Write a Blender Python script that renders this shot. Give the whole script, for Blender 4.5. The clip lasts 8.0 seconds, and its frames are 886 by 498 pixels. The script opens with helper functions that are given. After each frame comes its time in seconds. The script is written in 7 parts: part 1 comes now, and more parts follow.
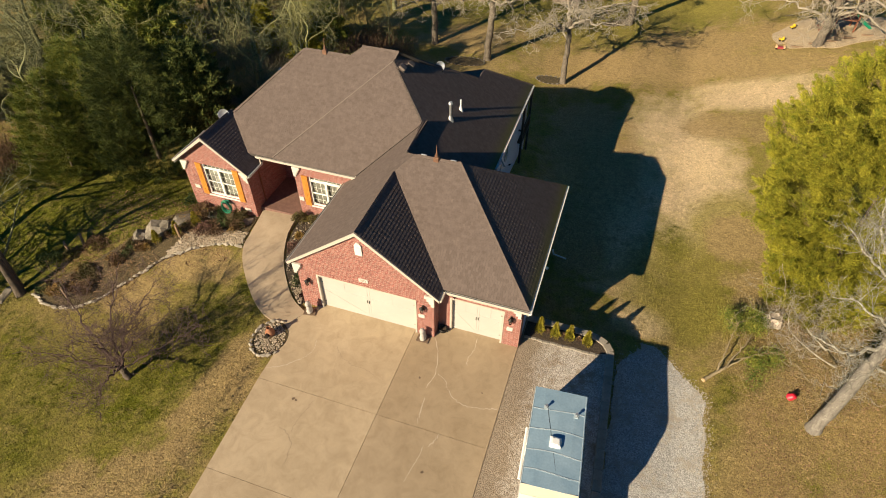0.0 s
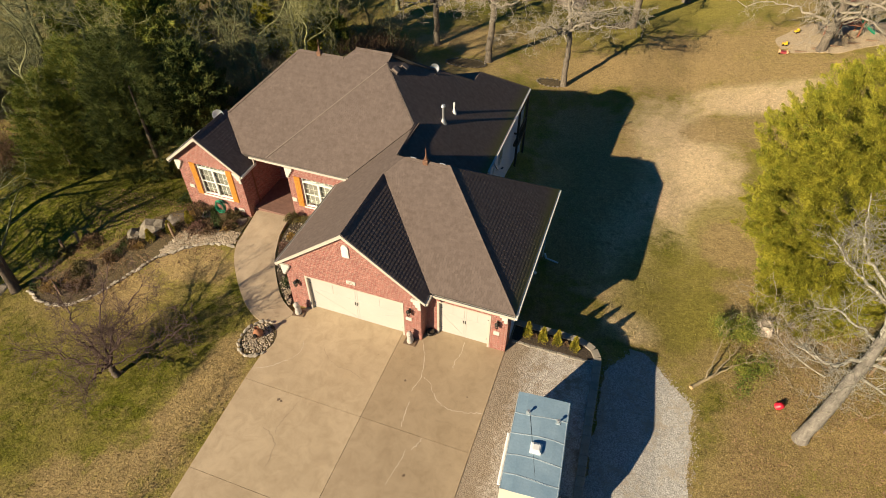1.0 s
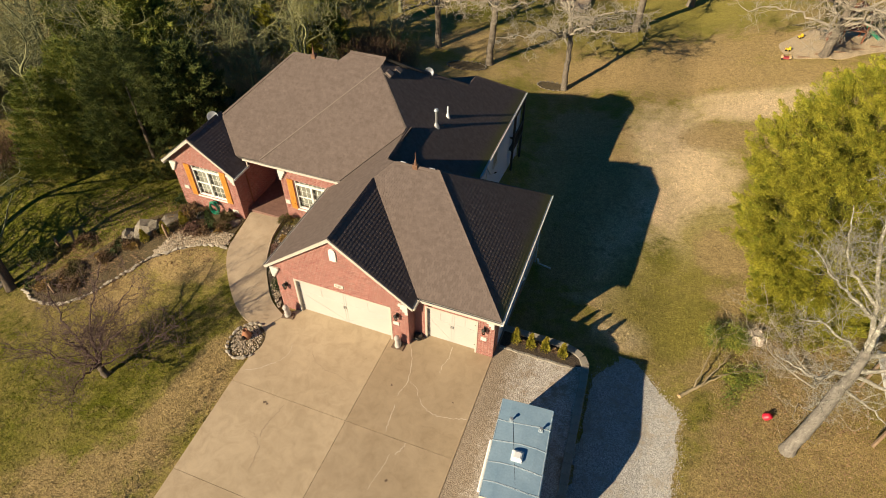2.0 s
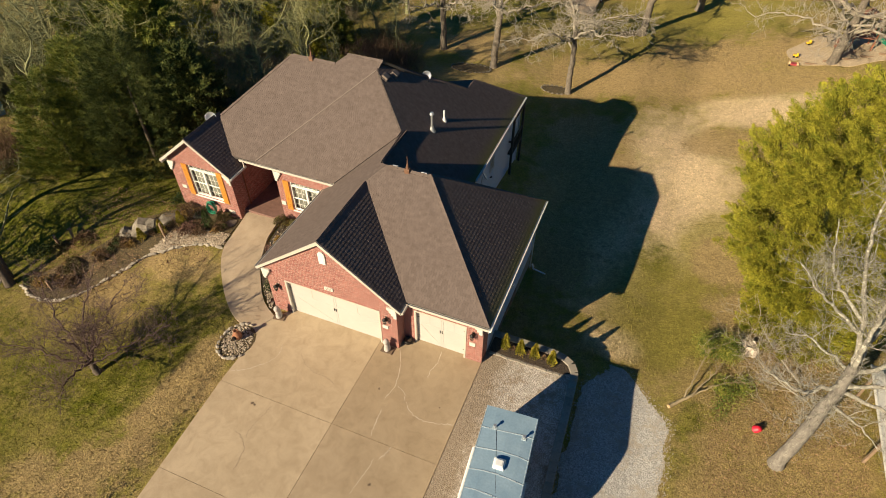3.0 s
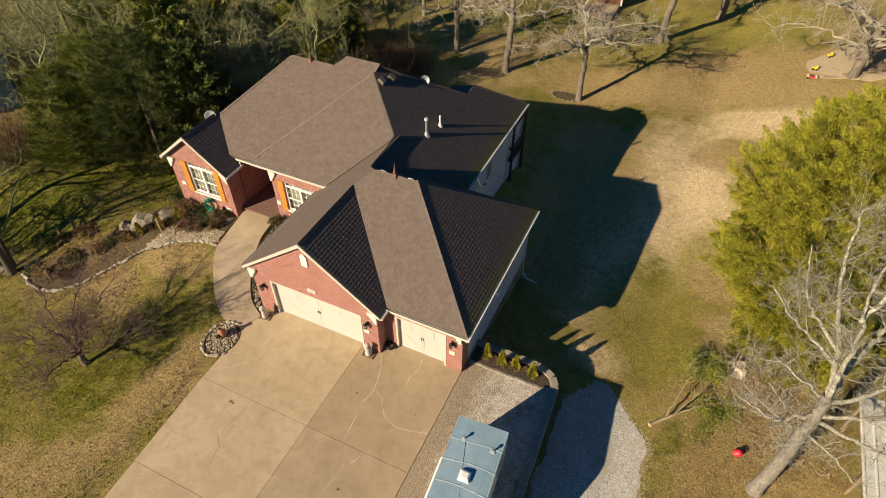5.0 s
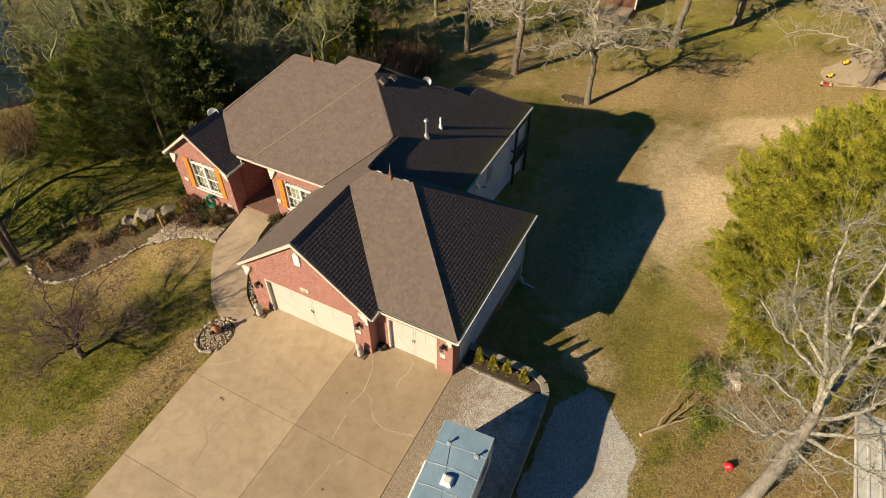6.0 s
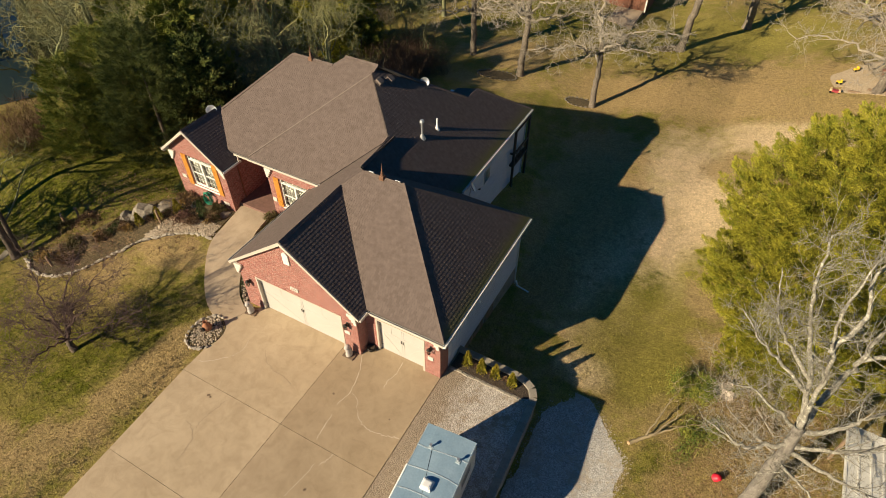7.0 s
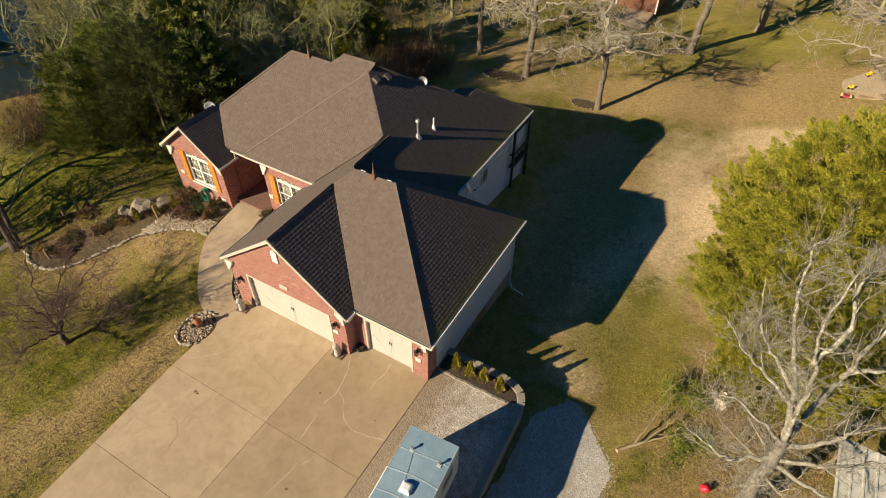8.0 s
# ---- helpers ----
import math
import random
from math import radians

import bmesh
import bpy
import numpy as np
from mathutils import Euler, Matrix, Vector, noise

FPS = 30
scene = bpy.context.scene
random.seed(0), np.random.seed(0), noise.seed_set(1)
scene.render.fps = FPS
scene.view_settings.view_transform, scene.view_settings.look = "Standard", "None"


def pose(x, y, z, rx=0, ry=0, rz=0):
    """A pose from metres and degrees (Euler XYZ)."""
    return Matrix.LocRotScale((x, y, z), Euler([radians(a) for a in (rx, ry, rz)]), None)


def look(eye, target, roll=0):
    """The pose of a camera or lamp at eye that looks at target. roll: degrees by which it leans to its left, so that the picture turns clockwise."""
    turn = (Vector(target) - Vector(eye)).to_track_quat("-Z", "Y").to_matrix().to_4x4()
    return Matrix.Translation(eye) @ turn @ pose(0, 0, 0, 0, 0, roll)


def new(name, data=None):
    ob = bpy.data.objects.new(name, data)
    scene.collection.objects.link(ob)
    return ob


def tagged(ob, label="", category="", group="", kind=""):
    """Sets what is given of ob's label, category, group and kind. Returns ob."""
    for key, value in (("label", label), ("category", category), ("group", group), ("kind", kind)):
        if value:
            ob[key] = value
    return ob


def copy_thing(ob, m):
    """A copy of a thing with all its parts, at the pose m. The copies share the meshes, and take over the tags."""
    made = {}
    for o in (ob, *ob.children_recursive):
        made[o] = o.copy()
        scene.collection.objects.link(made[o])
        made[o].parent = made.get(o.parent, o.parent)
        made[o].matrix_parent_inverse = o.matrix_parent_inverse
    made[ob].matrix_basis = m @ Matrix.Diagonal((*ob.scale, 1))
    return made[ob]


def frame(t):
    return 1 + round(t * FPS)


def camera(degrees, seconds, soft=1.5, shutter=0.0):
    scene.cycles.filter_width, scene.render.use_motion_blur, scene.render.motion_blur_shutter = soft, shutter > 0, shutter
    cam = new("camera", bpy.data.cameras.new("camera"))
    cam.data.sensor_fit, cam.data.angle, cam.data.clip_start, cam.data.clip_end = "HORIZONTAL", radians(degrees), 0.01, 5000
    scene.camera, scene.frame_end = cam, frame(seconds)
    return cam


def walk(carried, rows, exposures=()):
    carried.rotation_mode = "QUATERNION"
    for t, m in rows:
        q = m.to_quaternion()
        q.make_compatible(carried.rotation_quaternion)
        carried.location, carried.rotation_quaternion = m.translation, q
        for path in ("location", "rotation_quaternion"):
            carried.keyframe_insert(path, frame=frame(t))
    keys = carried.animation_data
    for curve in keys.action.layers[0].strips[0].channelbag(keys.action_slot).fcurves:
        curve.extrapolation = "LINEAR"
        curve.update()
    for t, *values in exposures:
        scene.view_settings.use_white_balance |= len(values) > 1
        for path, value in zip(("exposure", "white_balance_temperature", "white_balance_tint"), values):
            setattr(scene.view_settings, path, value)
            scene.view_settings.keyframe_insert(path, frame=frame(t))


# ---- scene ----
cam = camera(73.7, 8.0, soft=0.95)
PATH = [
    (0, (1.899, -16.908, 22.653), (1.448, -15.549, 21.257), 0.3),
    (0.5, (2.304, -16.715, 22.684), (1.841, -15.359, 21.289), 0.3),
    (1, (2.738, -16.503, 22.745), (2.261, -15.152, 21.349), 0.3),
    (1.5, (3.115, -16.282, 22.817), (2.627, -14.935, 21.422), 0.3),
    (3, (4.307, -15.547, 23.002), (3.772, -14.217, 21.607), 0.3),
    (3.5, (4.676, -15.303, 23.05), (4.124, -13.979, 21.656), 0.3),
    (4, (5.076, -15.06, 23.091), (4.511, -13.743, 21.696), 0.3),
    (4.5, (5.446, -14.806, 23.134), (4.863, -13.497, 21.739), 0.3),
    (6, (6.622, -13.996, 23.18), (5.971, -12.719, 21.785), 0.3),
    (6.5, (7.006, -13.702, 23.171), (6.341, -12.432, 21.776), 0.4),
    (7, (7.382, -13.388, 23.136), (6.697, -12.129, 21.741), 0.4),
    (7.5, (7.763, -13.054, 23.035), (7.058, -11.804, 21.642), 0.3),
    (8, (8.165, -12.719, 22.983), (7.442, -11.48, 21.588), 0.3),
]
walk(cam, [(t, look(eye, target, roll)) for t, eye, target, roll in PATH], [(0.0, 0.84, 5900, 5), (8.0, 0.77, 5900, 5)])


# ---- world, sun, exposure ----
SUN_AZ, SUN_EL = 60.6, 24.7          # shadows run this many degrees from +x towards +y
world = bpy.data.worlds.new("world")
scene.world = world
world.use_nodes = True
wn = world.node_tree
sky = wn.nodes.new("ShaderNodeTexSky")
sky.sky_type, sky.sun_disc = "NISHITA", False
sky.ozone_density, sky.air_density, sky.dust_density = 7.0, 1.2, 0.0
sky.sun_elevation, sky.sun_rotation = radians(SUN_EL), radians(270 - SUN_AZ)
tint = wn.nodes.new("ShaderNodeMix")
tint.data_type, tint.blend_type = "RGBA", "MULTIPLY"
tint.inputs["Factor"].default_value = 1.0
wn.links.new(sky.outputs[0], tint.inputs["A"])
tint.inputs["B"].default_value = (0.28, 0.89, 1.04, 1.0)
wn.links.new(tint.outputs["Result"], wn.nodes["Background"].inputs[0])
wn.nodes["Background"].inputs[1].default_value = 0.0295
sun = new("sun", bpy.data.lights.new("sun", "SUN"))
sun.data.energy, sun.data.angle, sun.data.color = 5.5, radians(0.5), (1.0, 0.76, 0.475)
sun.matrix_world = look((-60, -100, 60), (-60 + math.cos(radians(SUN_AZ)), -100 + math.sin(radians(SUN_AZ)), 60 - math.tan(radians(SUN_EL))))

# ---- helpers for building ----
RNG = np.random.default_rng(7)


def S(v):
    v = min(1.0, max(0.0, v))
    return v * v * (3 - 2 * v)


def ground_z(x, y):
    """The lie of the land: level at the drive, falling to the left, and to a hollow behind the house."""
    left = -0.15 * max(0.0, -11.5 - x) * (1 - 0.62 * S((y + 3.0) / 6.0)) - 4.4 * S((y - 13) / 22)
    rise = (0.17 + 0.14 * S(y / 40)) * max(0.0, x - 7.5)
    right = -1.0 - 1.05 * S((y - 1) / 11) - 0.62 * S((y - 9) / 14) - 1.0 * S((y - 22) / 14) + rise / (1 + 0.02 * rise)
    right -= min(2.0, 0.2 * max(0.0, 2.4 - x)) * S((y - 15) / 15) + 0.6 * S((y - 40) / 18)
    w = S((x + 1.0) / 4.0) if y < 2 else S((x + 10) / (12 - 1.0 * S((y - 2) / 5)))
    z = left * (1 - w) + right * w
    if -11.2 < x < 1.5 and y < 1.0:
        z -= 0.10
    return z


def mesh_of(name, verts, faces, material=None, smooth=False):
    me = bpy.data.meshes.new(name)
    me.from_pydata([tuple(map(float, v)) for v in verts], [], [tuple(map(int, f)) for f in faces])
    me.update()
    if material:
        me.materials.append(material)
    if smooth:
        me.shade_smooth()
    return me


def part(name, bm, material, parent=None, label="", smooth=False):
    """Links a bmesh, a mesh or (verts, faces) as one mesh object, under a thing or a part."""
    if isinstance(bm, tuple):
        me = mesh_of(name, bm[0], bm[1], material, smooth)
    elif isinstance(bm, bmesh.types.BMesh):
        me = bpy.data.meshes.new(name)
        bm.to_mesh(me)
        bm.free()
        me.materials.append(material)
        if smooth:
            me.shade_smooth()
    else:
        me = bm
    ob = new(name, me)
    if parent:
        ob.parent = parent
    if label:
        ob["label"] = label
    return ob


def thing(name, label, category, at=(0, 0, 0), group="", kind="", turn=0):
    ob = new(name)
    ob.empty_display_size = 0.3
    ob.matrix_basis = pose(*at, 0, 0, turn)
    return tagged(ob, label, category, group, kind)


def add_box(bm, x0, y0, z0, x1, y1, z1, bevel=0.0, m=None):
    g = bmesh.ops.create_cube(bm, size=1)
    vs = g["verts"]
    for v in vs:
        v.co = Vector(((x0 + x1) / 2 + v.co.x * (x1 - x0), (y0 + y1) / 2 + v.co.y * (y1 - y0), (z0 + z1) / 2 + v.co.z * (z1 - z0)))
    if bevel:
        es = {e for v in vs for e in v.link_edges}
        r = bmesh.ops.bevel(bm, geom=list(es), offset=bevel, segments=1, affect="EDGES", profile=0.5)
        vs = list({v for f in r["faces"] for v in f.verts} | {v for v in vs if v.is_valid})
    if m is not None:
        bmesh.ops.transform(bm, matrix=m, verts=[v for v in vs if v.is_valid])
    return vs


def box(*a, bevel=0.0, m=None):
    bm = bmesh.new()
    add_box(bm, *a, bevel=bevel, m=m)
    return bm


def add_cyl(bm, p0, p1, r0, r1=None, n=10, caps=True):
    p0, p1 = Vector(p0), Vector(p1)
    d = p1 - p0
    g = bmesh.ops.create_cone(bm, cap_ends=caps, segments=n, radius1=r0, radius2=r0 if r1 is None else r1, depth=d.length)
    bmesh.ops.transform(bm, matrix=Matrix.Translation((p0 + p1) / 2) @ d.to_track_quat("Z", "Y").to_matrix().to_4x4(), verts=g["verts"])
    return g["verts"]


def cyl(*a, **k):
    bm = bmesh.new()
    add_cyl(bm, *a, **k)
    return bm


def lathe(profile, n=16, at=(0, 0, 0)):
    """A turned shape from (radius, height) pairs."""
    vs, fs = [], []
    for r, z in profile:
        for k in range(n):
            a = 2 * math.pi * k / n
            vs.append((at[0] + r * math.cos(a), at[1] + r * math.sin(a), at[2] + z))
    for j in range(len(profile) - 1):
        for k in range(n):
            a, b = j * n + k, j * n + (k + 1) % n
            fs.append((a, b, b + n, a + n))
    fs.append(tuple(range(n))[::-1])
    fs.append(tuple(range((len(profile) - 1) * n, len(profile) * n)))
    return vs, fs


def prism(poly, low):
    """A solid under a polygon of 3D points, thickened by the vector low."""
    n, low = len(poly), Vector(low)
    vs = [Vector(p) for p in poly] + [Vector(p) + low for p in poly]
    fs = [tuple(range(n)), tuple(range(2 * n - 1, n - 1, -1))] + [(k, k + n, (k + 1) % n + n, (k + 1) % n) for k in range(n)]
    bm = bmesh.new()
    bv = [bm.verts.new(v) for v in vs]
    for f in fs:
        bm.faces.new([bv[k] for k in f])
    bmesh.ops.recalc_face_normals(bm, faces=bm.faces)
    return bm


# ---- materials ----
def nodes_of(name):
    m = bpy.data.materials.new(name)
    m.use_nodes = True
    return m, m.node_tree, m.node_tree.nodes["Principled BSDF"]


def add_noise(nt, scale, detail=4, rough=0.6, dist=0.0, squash=None):
    tc = nt.nodes.new("ShaderNodeTexCoord")
    n = nt.nodes.new("ShaderNodeTexNoise")
    n.inputs["Scale"].default_value, n.inputs["Detail"].default_value = scale, detail
    n.inputs["Roughness"].default_value, n.inputs["Distortion"].default_value = rough, dist
    if squash:
        mp = nt.nodes.new("ShaderNodeMapping")
        mp.inputs["Scale"].default_value = squash
        nt.links.new(tc.outputs["Object"], mp.inputs[0])
        nt.links.new(mp.outputs[0], n.inputs["Vector"])
    else:
        nt.links.new(tc.outputs["Object"], n.inputs["Vector"])
    return n.outputs[0]


def ramp(nt, fac, stops):
    r = nt.nodes.new("ShaderNodeValToRGB")
    el = r.color_ramp.elements
    el[0].position, el[0].color = stops[0][0], (*stops[0][1], 1)
    el[1].position, el[1].color = stops[-1][0], (*stops[-1][1], 1)
    for p, c in stops[1:-1]:
        e = el.new(p)
        e.color = (*c, 1)
    nt.links.new(fac, r.inputs[0])
    return r.outputs[0]


def grey(v):
    return (v, v, v)


def maths(nt, op, a, b=0.0, clamp=False):
    n = nt.nodes.new("ShaderNodeMath")
    n.operation, n.use_clamp = op, clamp
    for k, v in ((0, a), (1, b)):
        if isinstance(v, (int, float)):
            n.inputs[k].default_value = v
        else:
            nt.links.new(v, n.inputs[k])
    return n.outputs[0]


def mix(nt, a, b, fac, mode="MIX"):
    n = nt.nodes.new("ShaderNodeMix")
    n.data_type, n.blend_type = "RGBA", mode
    for k, v in ((6, a), (7, b)):
        if isinstance(v, tuple):
            n.inputs[k].default_value = (*v, 1)
        else:
            nt.links.new(v, n.inputs[k])
    if isinstance(fac, (int, float)):
        n.inputs[0].default_value = fac
    else:
        nt.links.new(fac, n.inputs[0])
    return n.outputs[2]


def bump(nt, bsdf, height, strength=0.3, dist=0.02):
    b = nt.nodes.new("ShaderNodeBump")
    b.inputs["Strength"].default_value, b.inputs["Distance"].default_value = strength, dist
    nt.links.new(height, b.inputs["Height"])
    nt.links.new(b.outputs[0], bsdf.inputs["Normal"])


def coords(nt):
    tc = nt.nodes.new("ShaderNodeTexCoord")
    sp = nt.nodes.new("ShaderNodeSeparateXYZ")
    nt.links.new(tc.outputs["Object"], sp.inputs[0])
    return sp.outputs


def blob(nt, xyz, warp, cx, cy, rx, ry, soft=0.5):
    """1 inside a ragged oval of the plan, 0 outside."""
    a = maths(nt, "DIVIDE", maths(nt, "SUBTRACT", xyz[0], cx), rx)
    b = maths(nt, "DIVIDE", maths(nt, "SUBTRACT", xyz[1], cy), ry)
    d = maths(nt, "ADD", maths(nt, "MULTIPLY", a, a), maths(nt, "MULTIPLY", b, b))
    d = maths(nt, "ADD", d, maths(nt, "MULTIPLY", maths(nt, "SUBTRACT", warp, 0.5), 6.5))
    return maths(nt, "MULTIPLY", maths(nt, "SUBTRACT", 1 + soft / 2, d), 1 / soft, True)


def simple(name, dark, light, scale=6.0, rough=0.7, metal=0.0, fine=60.0, relief=0.2, dist=0.01, island=0.0, rand=0.0, contrast=0.5):
    """A material with large and fine variation between two colours."""
    m, nt, bsdf = nodes_of(name)
    big = add_noise(nt, scale)
    small = add_noise(nt, fine, 3)
    c = ramp(nt, big, [(0.3, dark), (0.7, light)])
    c = mix(nt, c, ramp(nt, small, [(0.25, grey(0.55)), (0.75, grey(1.35))]), contrast, "MULTIPLY")
    if island or rand:
        if island:
            g = nt.nodes.new("ShaderNodeNewGeometry").outputs["Random Per Island"]
        else:
            g = nt.nodes.new("ShaderNodeObjectInfo").outputs["Random"]
        k = island or rand
        c = mix(nt, c, ramp(nt, g, [(0.0, grey(1 - k)), (1.0, grey(1 + k))]), 1.0, "MULTIPLY")
    nt.links.new(c, bsdf.inputs["Base Color"])
    bsdf.inputs["Roughness"].default_value, bsdf.inputs["Metallic"].default_value = rough, metal
    if relief:
        bump(nt, bsdf, small, relief, dist)
    return m


def shingle_material(name, single=False, moss=None):
    """Brown asphalt shingles, each a little different; moss: the eave's x, near which green algae grows."""
    m, nt, bsdf = nodes_of(name)
    if single:
        g = nt.nodes.new("ShaderNodeObjectInfo").outputs["Random"]
    else:
        g = nt.nodes.new("ShaderNodeNewGeometry").outputs["Random Per Island"]
    c = ramp(nt, g, [(0.0, (0.123, 0.097, 0.087)), (0.35, (0.130, 0.103, 0.093)), (0.7, (0.136, 0.108, 0.098)), (1.0, (0.144, 0.114, 0.103))])
    if single:
        big = nt.nodes.new("ShaderNodeObjectInfo").outputs["Random"]
    else:
        big = add_noise(nt, 3.4, 5, 0.75, squash=(0.6, 1.4, 1.4))
    c = mix(nt, c, ramp(nt, big, [(0.3, grey(0.84)), (0.7, grey(1.16))]), 0.2 if single else 0.95, "MULTIPLY")
    grain = add_noise(nt, 90, 3)
    c = mix(nt, c, ramp(nt, grain, [(0.3, grey(0.7)), (0.7, grey(1.3))]), 0.7, "MULTIPLY")
    if moss is not None:
        xyz = coords(nt)
        near = maths(nt, "MULTIPLY", maths(nt, "SUBTRACT", xyz[0], moss - 0.75), 1.5, True)
        patch = maths(nt, "MULTIPLY", maths(nt, "MULTIPLY", near, near), maths(nt, "MULTIPLY", add_noise(nt, 2.2, 4, squash=(1, 0.35, 1)), 1.7), True)
        c = mix(nt, c, (0.16, 0.145, 0.06), patch)
    nt.links.new(c, bsdf.inputs["Base Color"])
    bsdf.inputs["Roughness"].default_value = 0.92
    bsdf.inputs["Specular IOR Level"].default_value = 0.08
    bump(nt, bsdf, grain, 0.2, 0.004)
    return m


def brick_material():
    """Running-bond brick in real courses on walls that face either way."""
    m, nt, bsdf = nodes_of("red_brick")
    tc = nt.nodes.new("ShaderNodeTexCoord")
    sp, sn = nt.nodes.new("ShaderNodeSeparateXYZ"), nt.nodes.new("ShaderNodeSeparateXYZ")
    nt.links.new(tc.outputs["Object"], sp.inputs[0])
    nt.links.new(tc.outputs["Normal"], sn.inputs[0])
    side = maths(nt, "GREATER_THAN", maths(nt, "ABSOLUTE", sn.outputs[0]), 0.5)
    u = maths(nt, "ADD", maths(nt, "MULTIPLY", sp.outputs[1], side), maths(nt, "MULTIPLY", sp.outputs[0], maths(nt, "SUBTRACT", 1.0, side)))
    cb = nt.nodes.new("ShaderNodeCombineXYZ")
    nt.links.new(u, cb.inputs[0])
    nt.links.new(sp.outputs[2], cb.inputs[1])
    br = nt.nodes.new("ShaderNodeTexBrick")
    nt.links.new(cb.outputs[0], br.inputs["Vector"])
    for k, v in (("Scale", 1.0), ("Mortar Size", 0.009), ("Mortar Smooth", 0.15), ("Brick Width", 0.21), ("Row Height", 0.075), ("Bias", 0.0)):
        br.inputs[k].default_value = v
    br.inputs["Color1"].default_value, br.inputs["Color2"].default_value = (0.20, 0.058, 0.049, 1), (0.305, 0.108, 0.09, 1)
    br.inputs["Mortar"].default_value = (0.37, 0.27, 0.23, 1)
    blot = add_noise(nt, 7.0, 4, squash=(1, 1, 2.4))
    c = mix(nt, br.outputs["Color"], ramp(nt, blot, [(0.3, grey(0.6)), (0.52, grey(1.0)), (0.72, (1.5, 1.5, 1.48))]), 0.9, "MULTIPLY")
    nt.links.new(c, bsdf.inputs["Base Color"])
    bsdf.inputs["Roughness"].default_value = 0.88
    inv = maths(nt, "SUBTRACT", 1.0, br.outputs["Fac"])
    bump(nt, bsdf, inv, 0.6, 0.008)
    return m


def lawn_material():
    """Dormant lawn: straw, brown thatch and green patches that grow where they grow."""
    m, nt, bsdf = nodes_of("winter_lawn")
    xyz = coords(nt)
    warp, warp2 = add_noise(nt, 0.22, 5, 0.65), add_noise(nt, 0.9, 4, 0.65)
    mid = add_noise(nt, 3.2, 5, 0.7)
    w = maths(nt, "ADD", maths(nt, "MULTIPLY", warp, 0.42), maths(nt, "ADD", maths(nt, "MULTIPLY", warp2, 0.33), maths(nt, "MULTIPLY", mid, 0.25)))
    fine = add_noise(nt, 17, 5, 0.75)
    base = ramp(nt, w, [(0.38, (0.305, 0.225, 0.105)), (0.46, (0.268, 0.207, 0.08)), (0.53, (0.218, 0.184, 0.05)), (0.63, (0.16, 0.152, 0.026))])
    straw = (0.57, 0.445, 0.275)
    green = ramp(nt, mid, [(0.3, (0.062, 0.076, 0.006)), (0.7, (0.128, 0.128, 0.012))])
    tuft = ramp(nt, add_noise(nt, 1.7, 6, 0.8), [(0.4, grey(0.25)), (0.58, grey(1.0))])
    dirt = (0.30, 0.225, 0.10)
    c = base
    for cx, cy, rx, ry in STRAW:
        c = mix(nt, c, straw, maths(nt, "MULTIPLY", blob(nt, xyz, w, cx, cy, rx, ry, 1.7), 0.8))
    for cx, cy, rx, ry in GREEN:
        c = mix(nt, c, green, maths(nt, "MULTIPLY", maths(nt, "MULTIPLY", blob(nt, xyz, w, cx, cy, rx, ry, 1.1), 0.9), tuft))
    for cx, cy, rx, ry in OLIVE:
        c = mix(nt, c, (0.235, 0.205, 0.045), maths(nt, "MULTIPLY", blob(nt, xyz, w, cx, cy, rx, ry, 1.2), 0.75))
    for cx, cy, rx, ry in TAN:
        c = mix(nt, c, (0.325, 0.238, 0.112), maths(nt, "MULTIPLY", blob(nt, xyz, w, cx, cy, rx, ry, 0.9), 0.85))
    for cx, cy, rx, ry in DIRT:
        c = mix(nt, c, dirt, maths(nt, "MULTIPLY", blob(nt, xyz, w, cx, cy, rx, ry, 1.0), 0.7))
    c = mix(nt, c, ramp(nt, mid, [(0.28, grey(0.62)), (0.5, grey(1.0)), (0.74, grey(1.3))]), 0.8, "MULTIPLY")
    c = mix(nt, c, ramp(nt, fine, [(0.3, grey(0.42)), (0.5, grey(1.0)), (0.7, grey(1.62))]), 1.0, "MULTIPLY")
    c = mix(nt, c, ramp(nt, add_noise(nt, 7.5, 4, 0.7), [(0.32, grey(0.72)), (0.5, grey(1.0)), (0.68, grey(1.25))]), 0.9, "MULTIPLY")
    g = nt.nodes.new("ShaderNodeNewGeometry").outputs["Random Per Island"]
    c = mix(nt, c, ramp(nt, g, [(0.0, grey(0.82)), (1.0, grey(1.28))]), 0.9, "MULTIPLY")
    nt.links.new(c, bsdf.inputs["Base Color"])
    bsdf.inputs["Roughness"].default_value, bsdf.inputs["Specular IOR Level"].default_value = 1.0, 0.1
    bump(nt, bsdf, fine, 0.9, 0.06)
    return m


